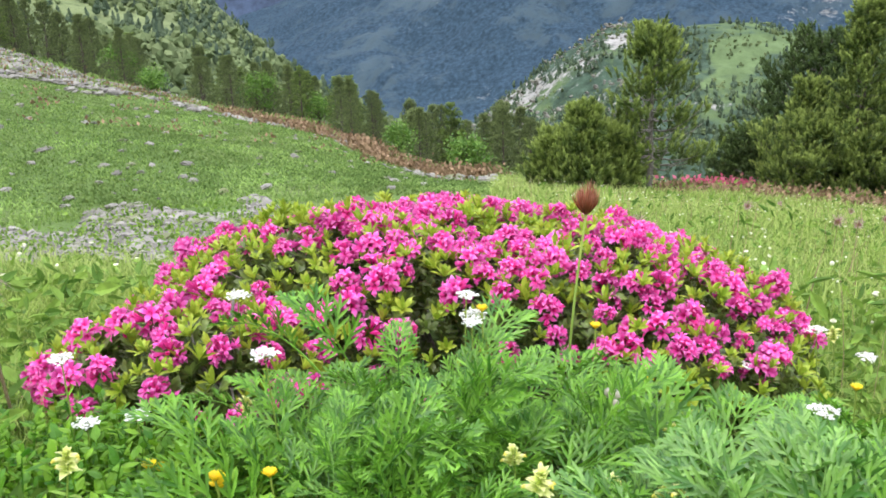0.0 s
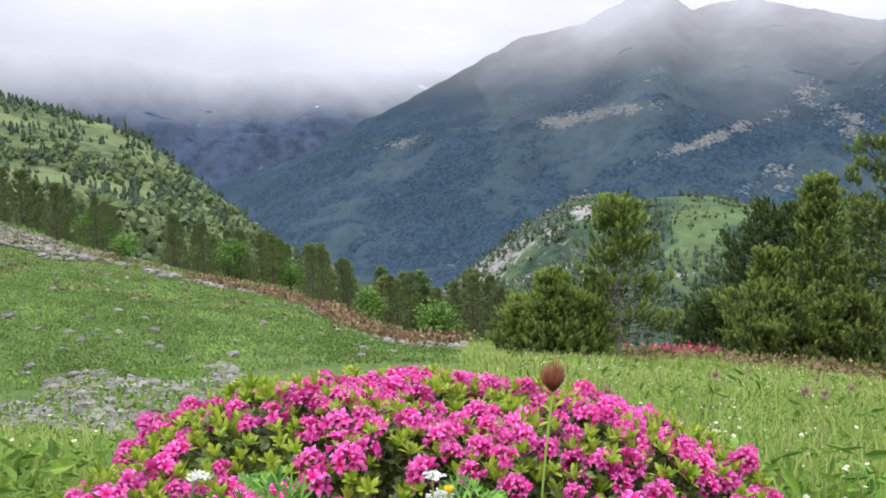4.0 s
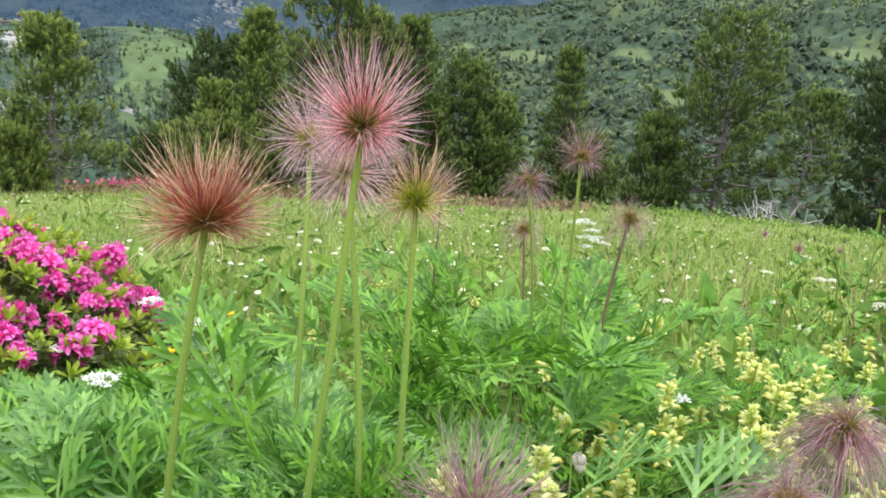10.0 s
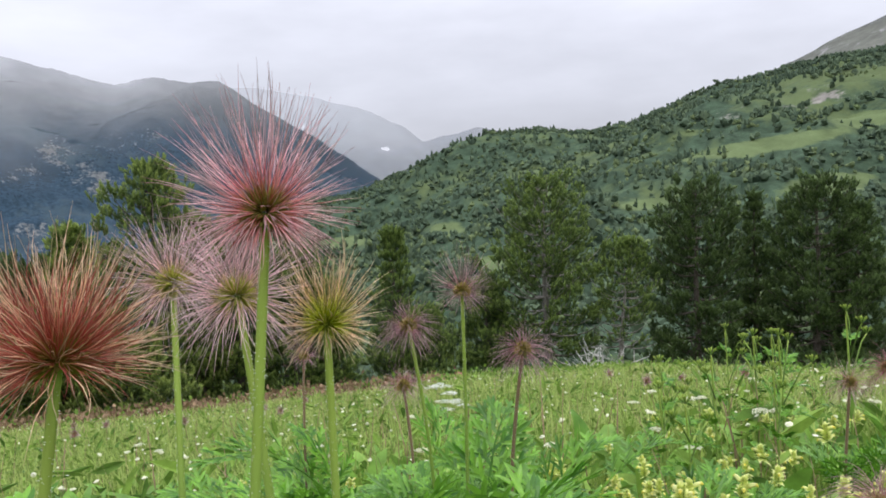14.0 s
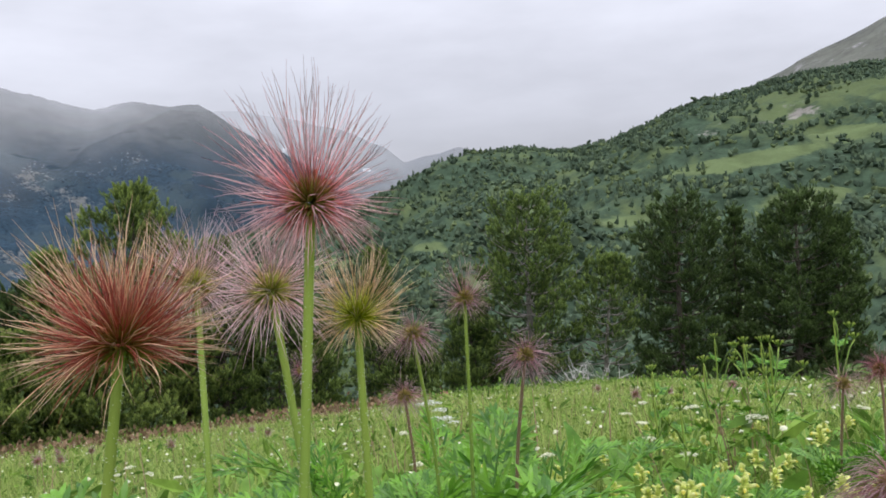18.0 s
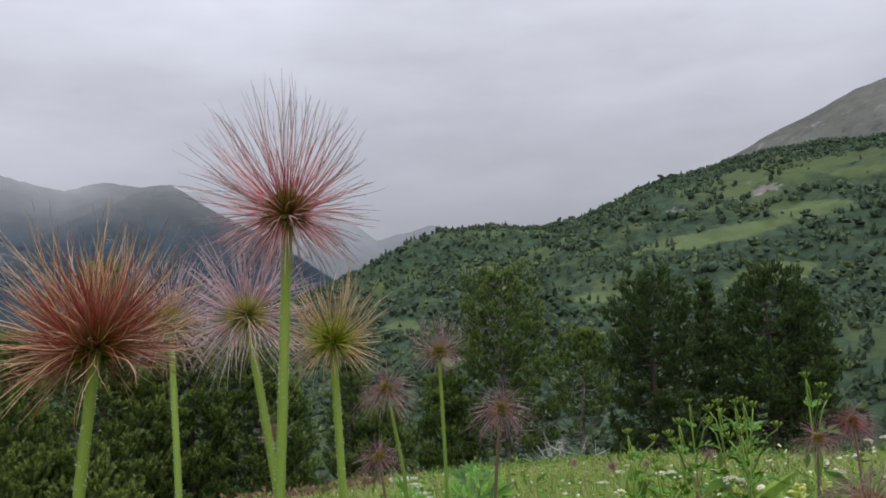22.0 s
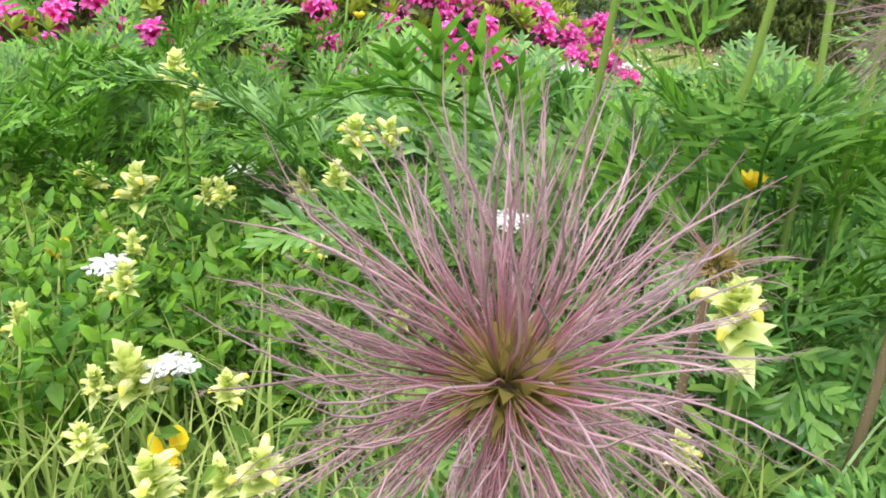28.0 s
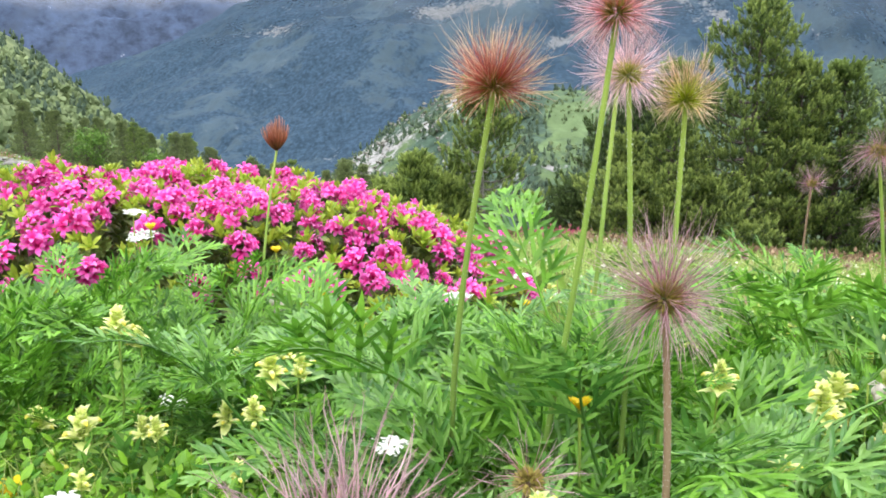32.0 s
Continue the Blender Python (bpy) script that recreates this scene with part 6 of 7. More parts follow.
placed = []
for k in range(6000):
    x, y = bush_spot()
    if y > 1.98 or (x > 0.1 and bush_top(x, y) < 0.14):
        continue
    p, n = on_bush(x, y, rng.uniform(-0.012, 0.015))
    if any((p - q).length < 0.039 for q in placed):
        continue
    keep = noise.noise(Vector((x * 6, y * 6, 3.3))) + 0.5 * noise.noise(Vector((x * 17, y * 17, 1.3)))
    if keep < -0.13:
        continue
    placed.append(p)
    r = Vector(n).to_track_quat("Z", "Y").to_matrix().to_4x4()
    s = rng.uniform(0.64, 1.06)
    part("flower_truss", TRUSS[rng.integers(0, 8)], bush, "", Matrix.Translation(p) @ r @ pose(0, 0, 0, rng.uniform(-28, 28), rng.uniform(-28, 28), rng.uniform(0, 360)) @ Matrix.Diagonal((s, s, s, 1)))
    if len(placed) > 298:
        break
young = []
for k in range(3500):
    x, y = bush_spot()
    p, n = on_bush(x, y, rng.uniform(-0.02, 0.015))
    if any((p - q).length < 0.03 for q in placed) or any((p - q).length < 0.026 for q in young):
        continue
    young.append(p)
    r = Vector(n + Vector((0, 0, 0.5))).to_track_quat("Z", "Y").to_matrix().to_4x4()
    s = rng.uniform(0.65, 1.05)
    part("young_leaf_whorl", YOUNG[rng.integers(0, 3)], bush, "", Matrix.Translation(p) @ r @ pose(0, 0, 0, rng.uniform(-20, 20), rng.uniform(-20, 20), rng.uniform(0, 360)) @ Matrix.Diagonal((s, s, s, 1)))
    if len(young) > 295:
        break
# the dark older foliage inside
leafage = Buffer()
base = bpy.data.meshes["old_leaf_whorl"]
bv = np.array([v.co for v in base.vertices])
bf = np.array([pl.vertices[:] for pl in base.polygons])
n_in = 3800
pts = []
while len(pts) < n_in:
    x, y = bush_spot()
    h = float(bush_top(x, y))
    z = h * rng.uniform(0.1, 1.0) ** 0.5 - 0.015
    pts.append([x - BUSH[0], y - BUSH[1], float(ground_z(x, y)) - BUSH_Z + z])
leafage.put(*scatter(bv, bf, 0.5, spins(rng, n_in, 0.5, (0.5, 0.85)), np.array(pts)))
part("old_foliage", leafage.mesh("old_foliage", M_RHODO_OLD, False), bush, "dark brownish green older leaves")
fresh = Buffer()
base = bpy.data.meshes["young_leaf_whorl"]
bv = np.array([v.co for v in base.vertices])
bf = np.array([pl.vertices[:] for pl in base.polygons])
pts = [on_bush(*bush_spot(), rng.uniform(-0.005, 0.025))[0] for k in range(900)]
fresh.put(*scatter(bv, bf, 0.5, spins(rng, 900, 0.4, (0.7, 1.1)), np.array(pts)))
tagged(part("young_foliage", fresh.mesh("young_foliage", M_RHODO_NEW, False), bush), kind="stuff")
wood = Buffer()
for k in range(46):
    x, y = bush_spot()
    p, n = on_bush(x, y, 0.03)
    root = np.array([p.x * 0.45, p.y * 0.45, float(ground_z(BUSH[0] + p.x * 0.45, BUSH[1] + p.y * 0.45)) - BUSH_Z - 0.02])
    mid_p = (root + np.array(p)) / 2 + rng.normal(0, 0.03, 3)
    wood.put(*tube([root, mid_p, np.array(p)], [0.007, 0.005, 0.002], 5))
part("branchwork", wood.mesh("branchwork", M_TWIG), bush)

dead_twig = thing("dead_branch", pose(*at(-0.24, 1.04)), "bare grey forked branch at the foot of the rhododendron", "branch")
b = Buffer()
b.put(*tube([[0.07, -0.06, 0.01], [0, 0, 0.03], [-0.06, 0.05, 0.06], [-0.08, 0.08, 0.14], [-0.07, 0.1, 0.22]], [0.005, 0.006, 0.0055, 0.004, 0.002], 6))
b.put(*tube([[0, 0, 0.03], [-0.05, -0.02, 0.07], [-0.06, 0.0, 0.12]], [0.004, 0.003, 0.0015], 5))
b.put(*tube([[-0.06, 0.05, 0.06], [-0.12, 0.06, 0.13], [-0.13, 0.07, 0.19]], [0.0035, 0.0025, 0.0012], 5))
part("wood", b.mesh("wood", M_TWIG), dead_twig)

# ---- yellow rattle ----


def rattle_meshes(seed, height):
    """Meshes of one yellow rattle: stem, leaves and a spike of pale toothed bracts."""
    rng = np.random.default_rng(seed)
    st, lv, sp = Buffer(), Buffer(), Buffer()
    st.put(*tube([[0, 0, 0], [0.004, 0, height * 0.5], [0, 0.003, height]], [0.0013, 0.0012, 0.0009], 5))

    def blade(b, root, a, e, ln, wd, tone0=0.0, point=0.0, most=1.0):
        d = np.array([np.cos(a) * np.cos(e), np.sin(a) * np.cos(e), np.sin(e)])
        side = np.array([-np.sin(a), np.cos(a), 0])
        up = np.cross(side, d) * -1
        rows, t = [root], [tone0]
        ks = [0.25, 0.5, 0.75]
        for u in ks:
            w = wd * np.sin(np.pi * (0.22 + 0.62 * u)) * (1 - 0.35 * u) * (1 - point * max(0, u - 0.3))
            c = root + d * ln * u - np.array([0, 0, ln * 0.12 * u * u])
            rows += [c + side * w / 2 + up * w * 0.15, c, c - side * w / 2 + up * w * 0.15]
            t += [tone0 + u * (most - tone0)] * 3
        rows.append(root + d * ln - np.array([0, 0, ln * 0.15]))
        t.append(most)
        f = [[0, 1, 2], [0, 2, 3]]
        for k in range(2):
            o = 1 + 3 * k
            f += [[o, o + 3, o + 1], [o + 1, o + 3, o + 4], [o + 1, o + 4, o + 2], [o + 2, o + 4, o + 5]]
        f += [[7, 10, 8], [8, 10, 9]]
        b.put(rows, f, t)
    for k in range(4):
        z = height * (0.2 + 0.16 * k)
        for q in range(2):
            blade(lv, np.array([0, 0, z]), k * 1.57 + q * np.pi + rng.normal(0, 0.2), rng.uniform(0.1, 0.5), 0.02 * rng.uniform(0.8, 1.2), 0.006)
    n = 34
    for k in range(n):
        z = height - 0.026 + 0.023 * k / n
        blade(sp, np.array([0, 0, z]), k * 2.39996 + rng.normal(0, 0.3), 0.25 + 0.95 * k / n + rng.normal(0, 0.28), 0.0138 * (1.15 - 0.4 * k / n) * rng.uniform(0.7, 1.25), 0.0124 * (1.15 - 0.35 * k / n), 0.1, 1.1, 0.8)
    for k in range(4):
        a = k * 1.7 + rng.uniform(-0.4, 0.4)
        root = np.array([0, 0, height - rng.uniform(0.006, 0.026)])
        o = np.array([np.cos(a), np.sin(a), rng.uniform(-0.1, 0.5)])
        sp.put(*tube([root + o * 0.002, root + o * 0.006, root + o * 0.0105 + [0, 0, 0.0012], root + o * 0.0135 + [0, 0, 0.001], root + o * 0.0155 - [0, 0, 0.0012]], [0.0012, 0.0027, 0.0025, 0.0019, 0.0009], 6, [0.3, 0.5, 0.72, 0.95, 1.0]))
    return st.mesh("stem", M_STEM), lv.mesh("foliage", M_HERB, False), sp.mesh("flower_spike", M_RATTLE, False)


RATTLES = []
for k in range(4):
    ms = rattle_meshes(640 + k, 0.14 + 0.012 * k)
    RATTLES.append(ms)


def rattle(x, y, dz=None, seed=0, size=1.0):
    rng2 = np.random.default_rng(seed)
    ms = RATTLES[seed % 4]
    tall = 0.14 + 0.012 * (seed % 4)
    gz = float(ground_z(x, y))
    s = size * rng2.uniform(0.85, 1.15)
    if dz is not None:
        s, ms = 1.0, rattle_meshes(seed, dz + EYE_Z - gz)
    plant = thing("yellow_rattle", pose(x, y, gz, rng2.uniform(-8, 8), rng2.uniform(-8, 8), rng2.uniform(0, 360)) @ Matrix.Diagonal((s, s, s, 1)), "yellow rattle with a pale yellow-green flower spike", "flower", "yellow rattle in the meadow")
    part("stem", ms[0], plant)
    part("foliage", ms[1], plant)
    part("flower_spike", ms[2], plant)


SPOTS = [(0.07, 0.8), (0.27, 0.9), (0.22, 0.76), (0.17, 0.78), (0.24, 0.73), (-0.37, 0.68), (-0.28, 1.0), (1.02, 0.92), (1.3, 1.09), (0.91, 0.76), (1.56, 1.66), (2.01, 1.21), (1.24, 0.76), (1.4, 0.81), (1.14, 0.64), (1.31, 0.7), (1.63, 1.18), (2.11, 1.09), (1.82, 0.83), (1.34, 0.53), (1.16, 0.46), (1.25, 0.47), (0.91, 0.34), (1.05, 0.39), (0.65, 0.5), (0.74, 0.46), (0.72, 0.37), (1.77, 1.22),
         (1.71, 0.94), (0.94, 0.32), (0.88, 0.36), (0.89, 1.31), (1.44, 1.48), (0.77, 1.54), (0.08, 0.41), (0.06, 0.34), (0.16, 0.28), (0.12, 0.23), (0.14, 0.25), (0.15, 0.21), (0.17, 0.21), (0.16, 0.18), (0.18, 0.74), (0.18, 0.51), (0.22, 0.64), (0.22, 0.4), (0.17, 0.23), (0.1, 0.32), (0.08, 0.44), (0.09, 0.37), (0.7, 0.74), (0.19, 0.66), (0.55, 0.39), (0.66, 0.49), (0.59, 0.46), (0.335, 0.255)]
for k, (x, y) in enumerate(SPOTS):
    rattle(x, y, None, 650 + k, 0.52 if y < 0.6 and x < 0.36 else 0.9)
rattle(0.059, 0.663, -0.4, 701)
rattle(0.051, 0.546, -0.455, 702)
rattle(0.031, 0.545, -0.49, 703)
rattle(0.35, 0.2726, -0.392, 704)
rattle(0.116, 0.316, -0.452, 705)
rattle(0.572, 0.51, -0.435, 706)
for k, (x, y) in enumerate([(0.03, 0.6), (0.1, 0.57), (0.13, 0.53), (0.2, 0.55), (0.08, 0.7), (0.16, 0.6)]):
    rattle(x, y, None, 1060 + k, 0.66)
rg = np.random.default_rng(704)
for k in range(46):
    u, w = rg.uniform(0, 1), rg.uniform(0, 1) ** 1.2
    x = (0.63 * (1 - w) + 1.25 * w) * (1 - u) + (0.92 * (1 - w) + 1.89 * w) * u
    y = (0.5 * (1 - w) + 1.04 * w) * (1 - u) + (0.29 * (1 - w) + 0.75 * w) * u
    rattle(x, y, None, 1000 + k, 0.85)
rg = np.random.default_rng(705)
for k in range(95):
    a, r = radians(rg.uniform(30, 92) if k < 50 else rg.uniform(50, 82)), rg.uniform(0.9, 2.6) if k < 50 else rg.uniform(0.75, 1.9)
    rattle(r * np.sin(a), r * np.cos(a), None, 706 + k)

# ---- white umbels ----


def umbel_meshes(seed, height, radius, mat, rays=13, florets=11):
    rng = np.random.default_rng(seed)
    st, fl = Buffer(), Buffer()
    st.put(*tube([[0, 0, 0], [0.003, 0.002, height * 0.5], [0, 0, height - radius * 0.55]], [0.0013, 0.0011, 0.0009], 5))
    a5 = np.arange(5) * 2 * np.pi / 5
    star = np.concatenate([np.stack([np.cos(a5) * 0.0016, np.sin(a5) * 0.0016, np.full(5, 0.0004)], -1), [[0, 0, -0.0004]], [[0, 0, 0.0012]]])
    sf = np.array([[m, (m + 1) % 5, 6] for m in range(5)] + [[(m + 1) % 5, m, 5] for m in range(5)])
    for k in range(rays):
        u = np.sqrt((k + 0.5) / rays)
        a = k * 2.39996
        end = np.array([np.cos(a) * u * radius, np.sin(a) * u * radius, height - 0.22 * radius * u * u])
        st.put(*tube([[0, 0, height - radius * 0.55], end * [0.5, 0.5, 1] - [0, 0, 0.003], end - [0, 0, 0.001]], [0.0006, 0.0005, 0.0004], 4, [1, 1, 1]))
        c = end + rng.normal(0, 1, (florets, 3)) * [radius * 0.16, radius * 0.16, 0.0008]
        fl.put(*scatter(star, sf, 0.5, spins(rng, florets, 0.35, (0.8, 1.3)), c))
    return st.mesh("stem", M_STEM), fl.mesh("umbel", mat, False)


def umbel(x, y, z, seed, radius=0.014, label="flat white flower umbel on a thin stem", mat=None):
    gz = float(ground_z(x, y))
    h = max(0.03, z + EYE_Z - gz)
    rng2 = np.random.default_rng(seed)
    plant = thing("white_umbel", pose(x, y, gz, rng2.uniform(-4, 4), rng2.uniform(-4, 4), rng2.uniform(0, 360)), label, "flower", "white umbels")
    ms = umbel_meshes(seed, h, radius, mat or M_WHITE)
    part("stem", ms[0], plant)
    part("umbel", ms[1], plant)


for k, (x, y, z, r) in enumerate([(0.107, 0.679, -0.503, 0.012), (0.073, 0.435, -0.469, 0.01), (0.13, 0.324, -0.462, 0.01), (0.288, 0.42, -0.439, 0.011), (0.025, 1.077, -0.424, 0.017), (0.012, 1.04, -0.393, 0.014), (0.03, 1.03, -0.425, 0.013),
                                  (0.416, 0.852, -0.472, 0.016), (-0.2, 0.86, -0.375, 0.014), (-0.46, 0.9, -0.4, 0.013), (-0.37, 0.88, -0.47, 0.013), (-0.42, 0.85, -0.46, 0.012), (0.65, 1.38, -0.6, 0.017), (0.7, 1.32, -0.62, 0.015),
                                  (0.71, 0.44, -0.49, 0.012), (1.1, 0.68, -0.58, 0.013), (0.45, 1.2, -0.58, 0.015), (-0.3, 1.1, -0.4, 0.015)]):
    umbel(x, y, z, 720 + k, r)
rg = np.random.default_rng(750)
for k in range(36):
    a, r = radians(rg.uniform(8, 92)), rg.uniform(1.6, 4.2)
    x, y = r * np.sin(a), r * np.cos(a)
    umbel(x, y, float(ground_z(x, y)) - EYE_Z + rg.uniform(0.14, 0.26), 751 + k, rg.uniform(0.009, 0.017), "small cream flower umbel in the meadow", M_CREAM_FLOWER)
for k, (x, y, z) in enumerate([(-0.75, 1.15, -0.36), (-0.8, 1.3, -0.4), (-0.72, 1.22, -0.4), (-0.86, 1.25, -0.36), (-0.7, 1.1, -0.45)]):
    umbel(x, y, z, 790 + k, 0.014, "cream flower head on a tall stem by the bush")

# ---- small yellow flowers and buds ----


def yellow_flower(x, y, z, seed, radius=0.011, cup=0.7, label="small yellow flower half open on a thin stem"):
    rng = np.random.default_rng(seed)
    gz = float(ground_z(x, y))
    h = z + EYE_Z - gz
    plant = thing("yellow_flower", pose(x, y, gz), label, "flower", "small yellow flowers")
    b = Buffer()
    b.put(*tube([[0, 0, 0], [0.004, 0.002, h * 0.5], [0, 0, h]], [0.0011, 0.001, 0.0013], 5))
    part("stem", b.mesh("stem", M_STEM), plant)
    b = Buffer()
    for k in range(18):
        a = k * 2.39996
        e = cup + 0.5 * (1 - k / 18) * -0.6 + 0.3
        d = np.array([np.cos(a) * np.cos(e), np.sin(a) * np.cos(e), np.sin(e)])
        s = np.array([-np.sin(a), np.cos(a), 0]) * radius * 0.2
        r0 = np.array([0, 0, h])
        b.put([r0 - s * 0.4, r0 + s * 0.4, r0 + d * radius * 0.8 + s, r0 + d * radius * 0.8 - s, r0 + d * radius * 1.1], [[0, 1, 2], [0, 2, 3], [3, 2, 4]], [0, 0, 0.8, 0.8, 1])
    part("petals", b.mesh("petals", M_YELLOW, False), plant)


for k, (x, y, z) in enumerate([(0.26, 1.033, -0.523), (0.04, 1.05, -0.42), (0.2, 1.1, -0.47), (-0.32, 0.78, -0.48), (-0.24, 0.74, -0.47), (-0.19, 0.76, -0.48), (-0.57, 0.92, -0.48), (0.56, 1.07, -0.56), (0.42, 0.43, -0.43), (0.74, 1.3, -0.62)]):
    yellow_flower(x, y, z, 800 + k)


def pea_flower(x, y, z, seed, label="bright yellow pea flower among the leaves"):
    """A vetch-like flower: rounded standard over two wings."""
    gz = float(ground_z(x, y))
    h = z + EYE_Z - gz
    rng = np.random.default_rng(seed)
    plant = thing("yellow_pea_flower", pose(x, y, gz, 0, 0, rng.uniform(0, 360)), label, "flower", "yellow pea flowers")
    b = Buffer()
    b.put(*tube([[0, 0, 0], [0.002, 0, h * 0.6], [0, 0, h]], 0.001, 5))
    part("stem", b.mesh("stem", M_STEM), plant)
    for k in range(3):
        b = Buffer()
        a = 2.1 * k
        fr = np.array(Matrix.Rotation(a, 3, "Z"))
        t = np.linspace(-1.1, 1.1, 7)
        st = np.stack([0.004 + 0.003 * np.cos(t), 0.0065 * np.sin(t), 0.004 + 0.0065 * np.cos(t)], -1)
        v = np.concatenate([[[0.001, 0, 0]], st])
        b.put(v @ fr.T + [0, 0, h], [[0, m, m + 1] for m in range(1, 7)], [0] + [1] * 7)
        b.put(*[q if i else (q @ fr.T + [0, 0, h]) for i, q in enumerate(tube([[0.001, 0, 0], [0.006, 0, 0.001], [0.01, 0, 0.003]], [0.0012, 0.0028, 0.001], 6, [0.3, 0.8, 1]))])
        part("blossom", b.mesh("blossom", M_YELLOW, False), plant)


pea_flower(0.017, 0.51, -0.499, 820)
pea_flower(0.15, 0.2, -0.46, 821)
pea_flower(0.135, 0.28, -0.475, 822)
pea_flower(-0.24, 0.75, -0.48, 823)
pea_flower(-0.31, 0.79, -0.49, 824)


def bladder_buds(x, y, z, seed):
    """Nodding pale calyx buds of a bladder campion."""
    rng = np.random.default_rng(seed)
    gz = float(ground_z(x, y))
    h = z + EYE_Z - gz
    plant = thing("campion_buds", pose(x, y, gz), "pale nodding campion buds on a thin stem", "flower")
    b = Buffer()
    b.put(*tube([[0, 0, 0], [0.003, 0, h * 0.7], [0, 0, h]], 0.0009, 5))
    part("stem", b.mesh("stem", M_STEM), plant)
    for k in range(3):
        a = rng.uniform(0, 6.28)
        o = np.array([np.cos(a) * 0.01, np.sin(a) * 0.01, -0.003 * k])
        b = Buffer()
        b.put(*tube([[0, 0, h], o * 0.6 + [0, 0, h + 0.003], o + [0, 0, h]], 0.0005, 4))
        b.put(*tube([o + [0, 0, h], o + [0.001, 0, h - 0.003], o + [0.002, 0, h - 0.008], o + [0.0025, 0, h - 0.013]], [0.0012, 0.0045, 0.005, 0.0018], 8))
        part("bud", b.mesh("bud", M_CREAM), plant)


bladder_buds(0.2, 0.97, -0.5, 830)
bladder_buds(0.22, 0.95, -0.53, 831)
bladder_buds(0.7, 0.5, -0.46, 832)

# ---- bilberry shrubs ----


def sprig_mesh(seed):
    rng = np.random.default_rng(seed)
    b = Buffer()
    h = 0.11
    b.put(*tube([[0, 0, 0], [0.006, 0.002, h * 0.5], [0, 0.004, h]], [0.0011, 0.001, 0.0006], 4))
    for k in range(13):
        u = 0.25 + 0.75 * k / 12
        a = k * 2.5 + rng.normal(0, 0.3)
        e = rng.uniform(0.2, 0.9)
        d = np.array([np.cos(a) * np.cos(e), np.sin(a) * np.cos(e), np.sin(e)])
        side = np.array([-np.sin(a), np.cos(a), 0])
        up = np.cross(d, side)
        ln, wd = 0.0165 * rng.uniform(0.75, 1.2), 0.0095 * rng.uniform(0.85, 1.15)
        r0 = np.array([0.004 * np.sin(u * 3), 0.003 * u, h * u])
        m1, m2 = r0 + d * ln * 0.35, r0 + d * ln * 0.7
        b.put([r0, m1 + side * wd * 0.5, m1 + up * wd * 0.1, m1 - side * wd * 0.5, m2 + side * wd * 0.42, m2 + up * wd * 0.1, m2 - side * wd * 0.42, r0 + d * ln],
              [[0, 1, 2], [0, 2, 3], [1, 4, 2], [2, 4, 5], [2, 5, 6], [2, 6, 3], [4, 7, 5], [5, 7, 6]], 0.6)
    return b.mesh("sprig", M_BILBERRY, False)


SPRIGS = [sprig_mesh(840 + k) for k in range(4)]


def bilberry(x, y, n, spread_r, seed, size=1.0):
    rng = np.random.default_rng(seed)
    shrub = thing("bilberry_shrub", pose(*at(x, y)), "low bright green bilberry shrub with small oval leaves", "shrub", "bilberry shrubs")
    for k in range(n):
        a, rr = rng.uniform(0, 6.28), spread_r * np.sqrt(rng.uniform(0, 1))
        dx, dy = rr * np.cos(a), rr * np.sin(a)
        s = size * rng.uniform(0.7, 1.2)
        part("sprig", SPRIGS[rng.integers(0, 4)], shrub, "", pose(dx, dy, float(ground_z(x + dx, y + dy)) - float(ground_z(x, y)), rng.uniform(-18, 18), rng.uniform(-18, 18), rng.uniform(0, 360)) @ Matrix.Diagonal((s, s, s, 1)))


for k, (x, y, n, r) in enumerate([(0.0, 0.56, 24, 0.06), (0.1, 0.48, 24, 0.05), (0.1, 0.39, 16, 0.04), (0.15, 0.43, 18, 0.04), (0.02, 0.44, 16, 0.05), (0.06, 0.34, 14, 0.04), (-0.46, 0.85, 34, 0.1), (-0.38, 0.92, 30, 0.08), (-0.28, 0.84, 30, 0.08), (-0.34, 0.76, 28, 0.08), (-0.5, 0.76, 24, 0.09), (-0.22, 0.78, 18, 0.06), (-0.06, 0.6, 16, 0.06), (0.16, 0.55, 14, 0.05), (0.2, 0.5, 15, 0.05), (0.24, 0.43, 13, 0.04), (0.18, 0.39, 13, 0.04), (0.27, 0.52, 13, 0.04), (0.22, 0.62, 14, 0.05)]):
    bilberry(x, y, int(n * 1.9), r, 850 + k, 0.66 if x > -0.1 else 0.95)

# ---- tall leafy weeds out in the meadow ----


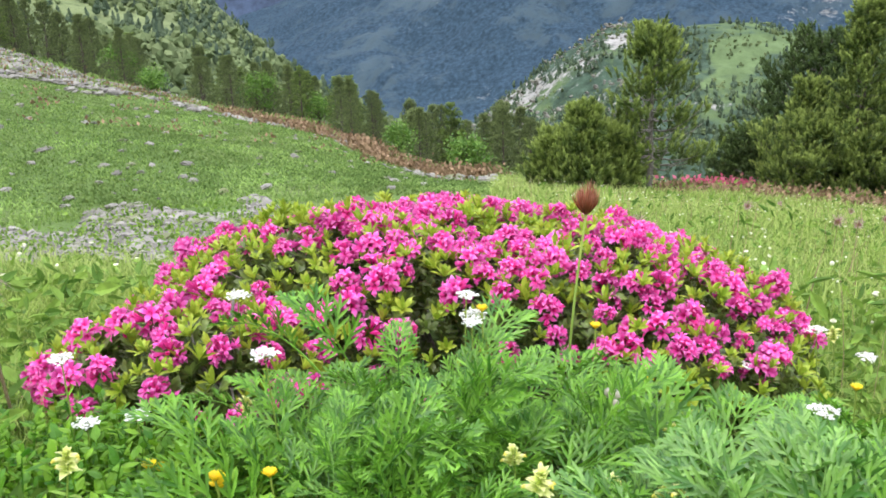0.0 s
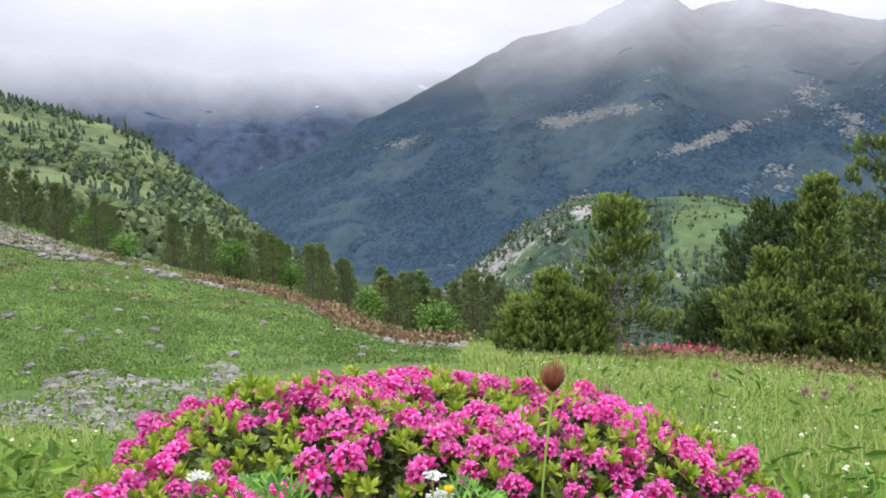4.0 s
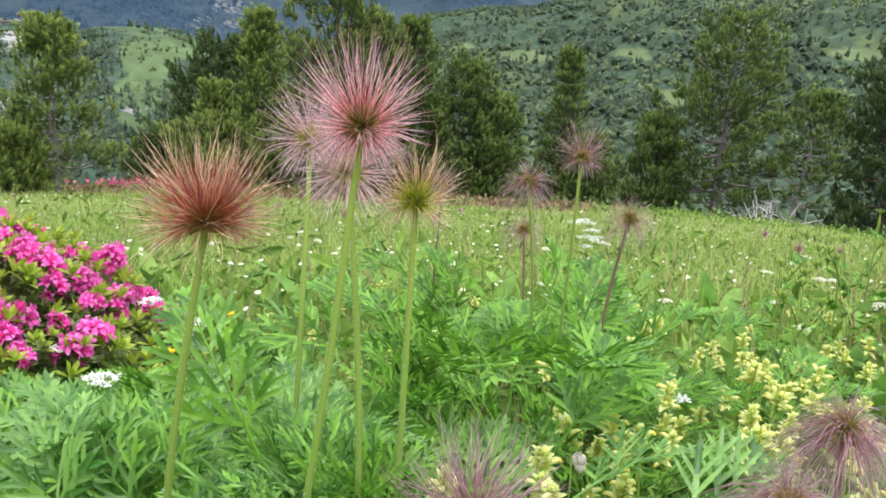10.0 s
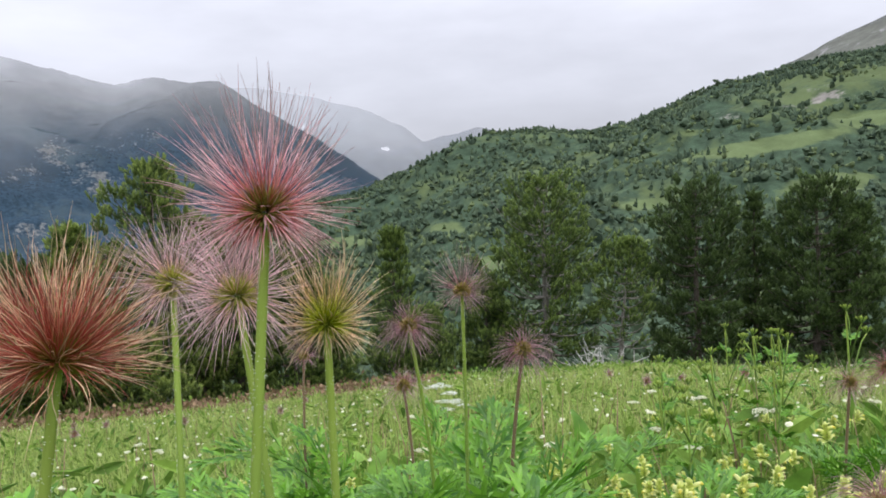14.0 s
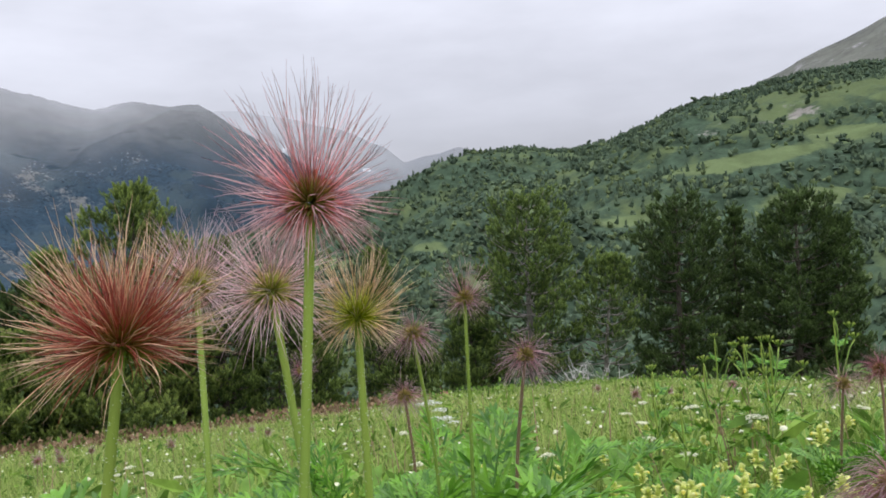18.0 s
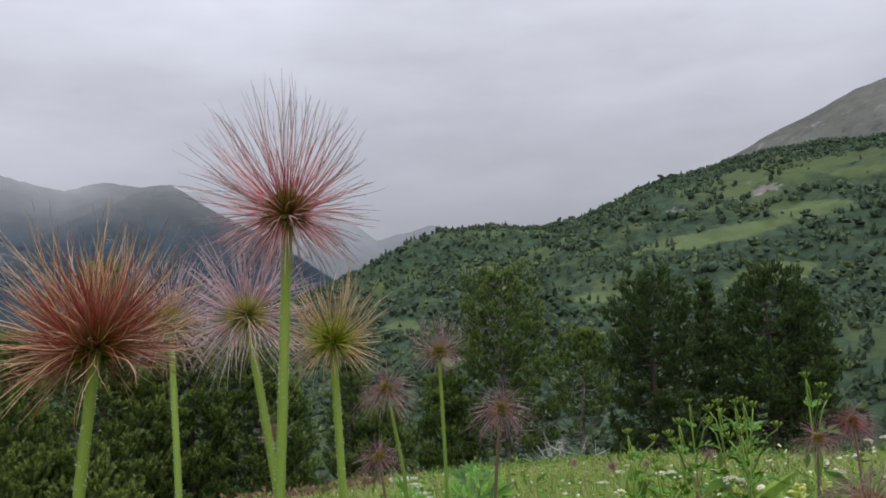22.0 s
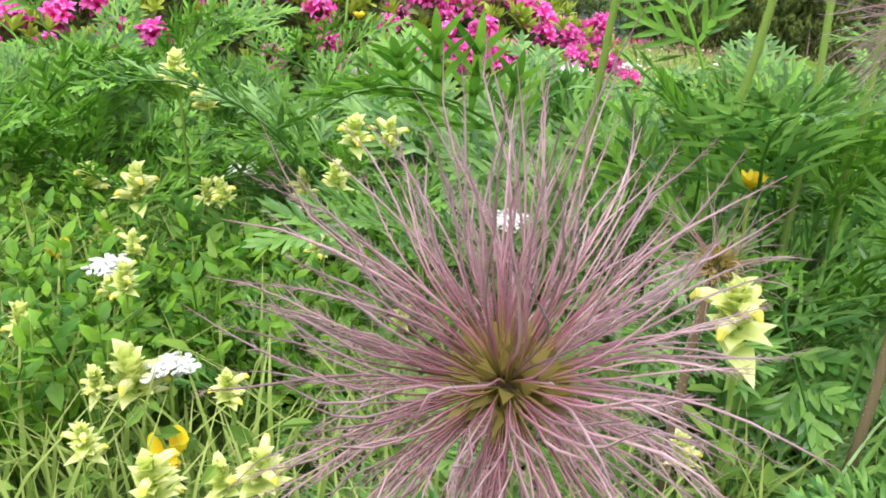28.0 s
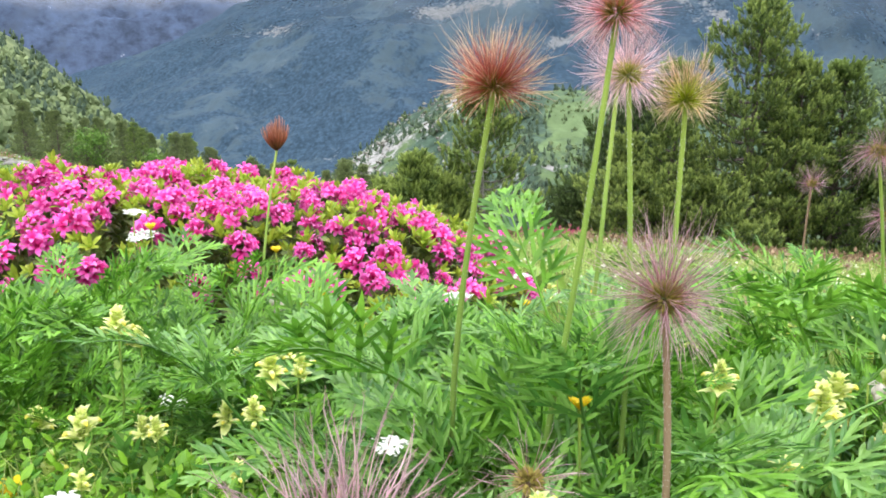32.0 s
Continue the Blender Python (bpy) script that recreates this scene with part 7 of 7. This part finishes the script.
def tall_weed(x, y, height, seed):
    rng = np.random.default_rng(seed)
    plant = thing("tall_umbellifer", pose(*at(x, y)), "tall pale green umbellifer with budding heads and lobed leaves", "plant", "tall umbellifers")
    b = Buffer()
    s = np.linspace(0, 1, 8)
    path = np.stack([0.02 * np.sin(s * 2), 0.02 * s, height * s], -1)
    b.put(*tube(path, 0.0035 * np.linspace(1, 0.5, 8), 6))
    part("stem", b.mesh("stem", M_STEM), plant)
    for k in range(4):
        part("leaf", BROAD_LEAF_MESHES[k % 3], plant, "", pose(0.01, 0.01, height * (0.4 + 0.14 * k), rng.uniform(0, 30), rng.uniform(-15, 15), 97 * k + rng.uniform(-30, 30)) @ Matrix.Diagonal((0.5, 0.5, 0.5, 1)))
    for k in range(3):
        a = rng.uniform(0, 6.28)
        z0 = height * (0.6 + 0.14 * k)
        e = np.array([np.cos(a) * 0.05, np.sin(a) * 0.05, height * (0.88 + 0.1 * k)]) if k < 2 else np.array([0.02, 0.02, height * 1.02])
        b = Buffer()
        b.put(*tube([[0.015, 0.01, z0], e * [0.6, 0.6, 0.95], e], 0.0016, 5))
        for q in range(10):
            a2 = q * 2.4
            t = e + np.array([np.cos(a2) * 0.016 * np.sqrt(q / 10), np.sin(a2) * 0.016 * np.sqrt(q / 10), 0.014])
            b.put(*tube([e, (e + t) / 2, t], [0.0006, 0.0008, 0.002], 4))
        tagged(part("bud_head", b.mesh("bud_head", M_STEM), plant), kind="stuff")


for k, (x, y, h) in enumerate([(1.7, 0.9, 0.29), (1.85, 0.86, 0.34), (1.95, 0.76, 0.36), (2.2, 0.7, 0.4), (1.6, 0.8, 0.26), (2.5, 1.1, 0.4), (1.9, 1.0, 0.33), (2.05, 0.85, 0.36), (2.3, 0.9, 0.36), (1.75, 0.7, 0.3)]):
    tall_weed(x, y, h * 0.92, 900 + k)


# ---- broad-leaved plants in the meadow grass ----


def broad_leaf_mesh(seed, length, width):
    """A long smooth leaf that rises and bends over along +y, folded along its midrib."""
    rng = np.random.default_rng(seed)
    n = 7
    s = np.linspace(0, 1, n)
    bend = rng.uniform(0.35, 0.7)
    c = np.stack([0.05 * length * np.sin(3 * s), length * s * 0.75, length * (0.95 * s - bend * s ** 2)], -1)
    w = width * 0.5 * np.sin(np.pi * (0.06 + 0.92 * s)) ** 0.8
    side = np.array([1.0, 0, 0])
    wave = 0.12 * width * np.sin(s * 9 + rng.uniform(0, 6))
    lift = np.array([0, -0.3, 0.8])
    v = np.concatenate([c - side * w[:, None] + lift * (w * 0.35 + wave)[:, None], c, c + side * w[:, None] + lift * (w * 0.35 - wave)[:, None]])
    f = []
    for k in range(n - 1):
        for o in (0, n):
            f += [[o + k, o + k + 1, o + n + k + 1], [o + k, o + n + k + 1, o + n + k]]
    b = Buffer()
    b.put(v, f, np.tile(s, 3))
    return b.mesh("broad_leaf", M_BROAD)


M_BROAD = leaf_material("smooth_broad_leaves", (0.11, 0.26, 0.03), (0.27, 0.46, 0.08), 0.45, 0.35, 25, 0.35)
BROAD = [broad_leaf_mesh(910 + k, 0.15 + 0.015 * k, 0.034 + 0.005 * k) for k in range(4)]
rg = np.random.default_rng(915)
for az, r in [(62, 2.2), (66, 2.0), (70, 2.3), (73, 2.0), (77, 2.4), (58, 2.6), (52, 2.4), (45, 2.8), (34, 2.3), (29, 2.6), (38, 3.2), (48, 3.6), (64, 3.0), (69, 3.2), (75, 3.1), (22, 2.9), (55, 1.7), (41, 2.0), (80, 1.9), (83, 2.5), (57, 1.4), (61, 1.7), (65, 1.5), (69, 1.75), (72, 1.5), (76, 1.7), (63, 1.25), (67, 2.6), (71, 2.7), (74, 2.4), (59, 2.0), (54, 2.9), (49, 2.2), (44, 2.4), (36, 2.7), (32, 3.4)]:
    x, y = r * np.sin(radians(az)), r * np.cos(radians(az))
    plant = thing("broad_leaved_herb", pose(*at(x, y)), "clump of smooth bright green broad leaves in the meadow", "plant", "broad-leaved herbs")
    for k in range(9):
        s = rg.uniform(0.7, 1.25) * min(1.0, 0.2 + 0.36 * r)
        part("leaf", BROAD[rg.integers(0, 4)], plant, "", pose(rg.normal(0, 0.02), rg.normal(0, 0.02), -0.004, rg.uniform(0, 45), rg.uniform(-15, 15), 360 * (k * 0.382 % 1) + rg.uniform(-20, 20)) @ Matrix.Diagonal((s, s, s, 1)))
for k in range(12):
    az, r = rg.uniform(48.0, 50.5), rg.uniform(3.4, 4.4)
    x, y = r * np.sin(radians(az)), r * np.cos(radians(az))
    umbel(x, y, float(ground_z(x, y)) - EYE_Z + rg.uniform(0.2, 0.3), 930 + k, rg.uniform(0.02, 0.03))
for k in range(14):
    az, r = rg.uniform(60, 76), rg.uniform(2.2, 3.4)
    x, y = r * np.sin(radians(az)), r * np.cos(radians(az))
    umbel(x, y, float(ground_z(x, y)) - EYE_Z + rg.uniform(0.15, 0.25), 950 + k, rg.uniform(0.01, 0.016), "small cream flower umbel in the meadow", M_CREAM_FLOWER)
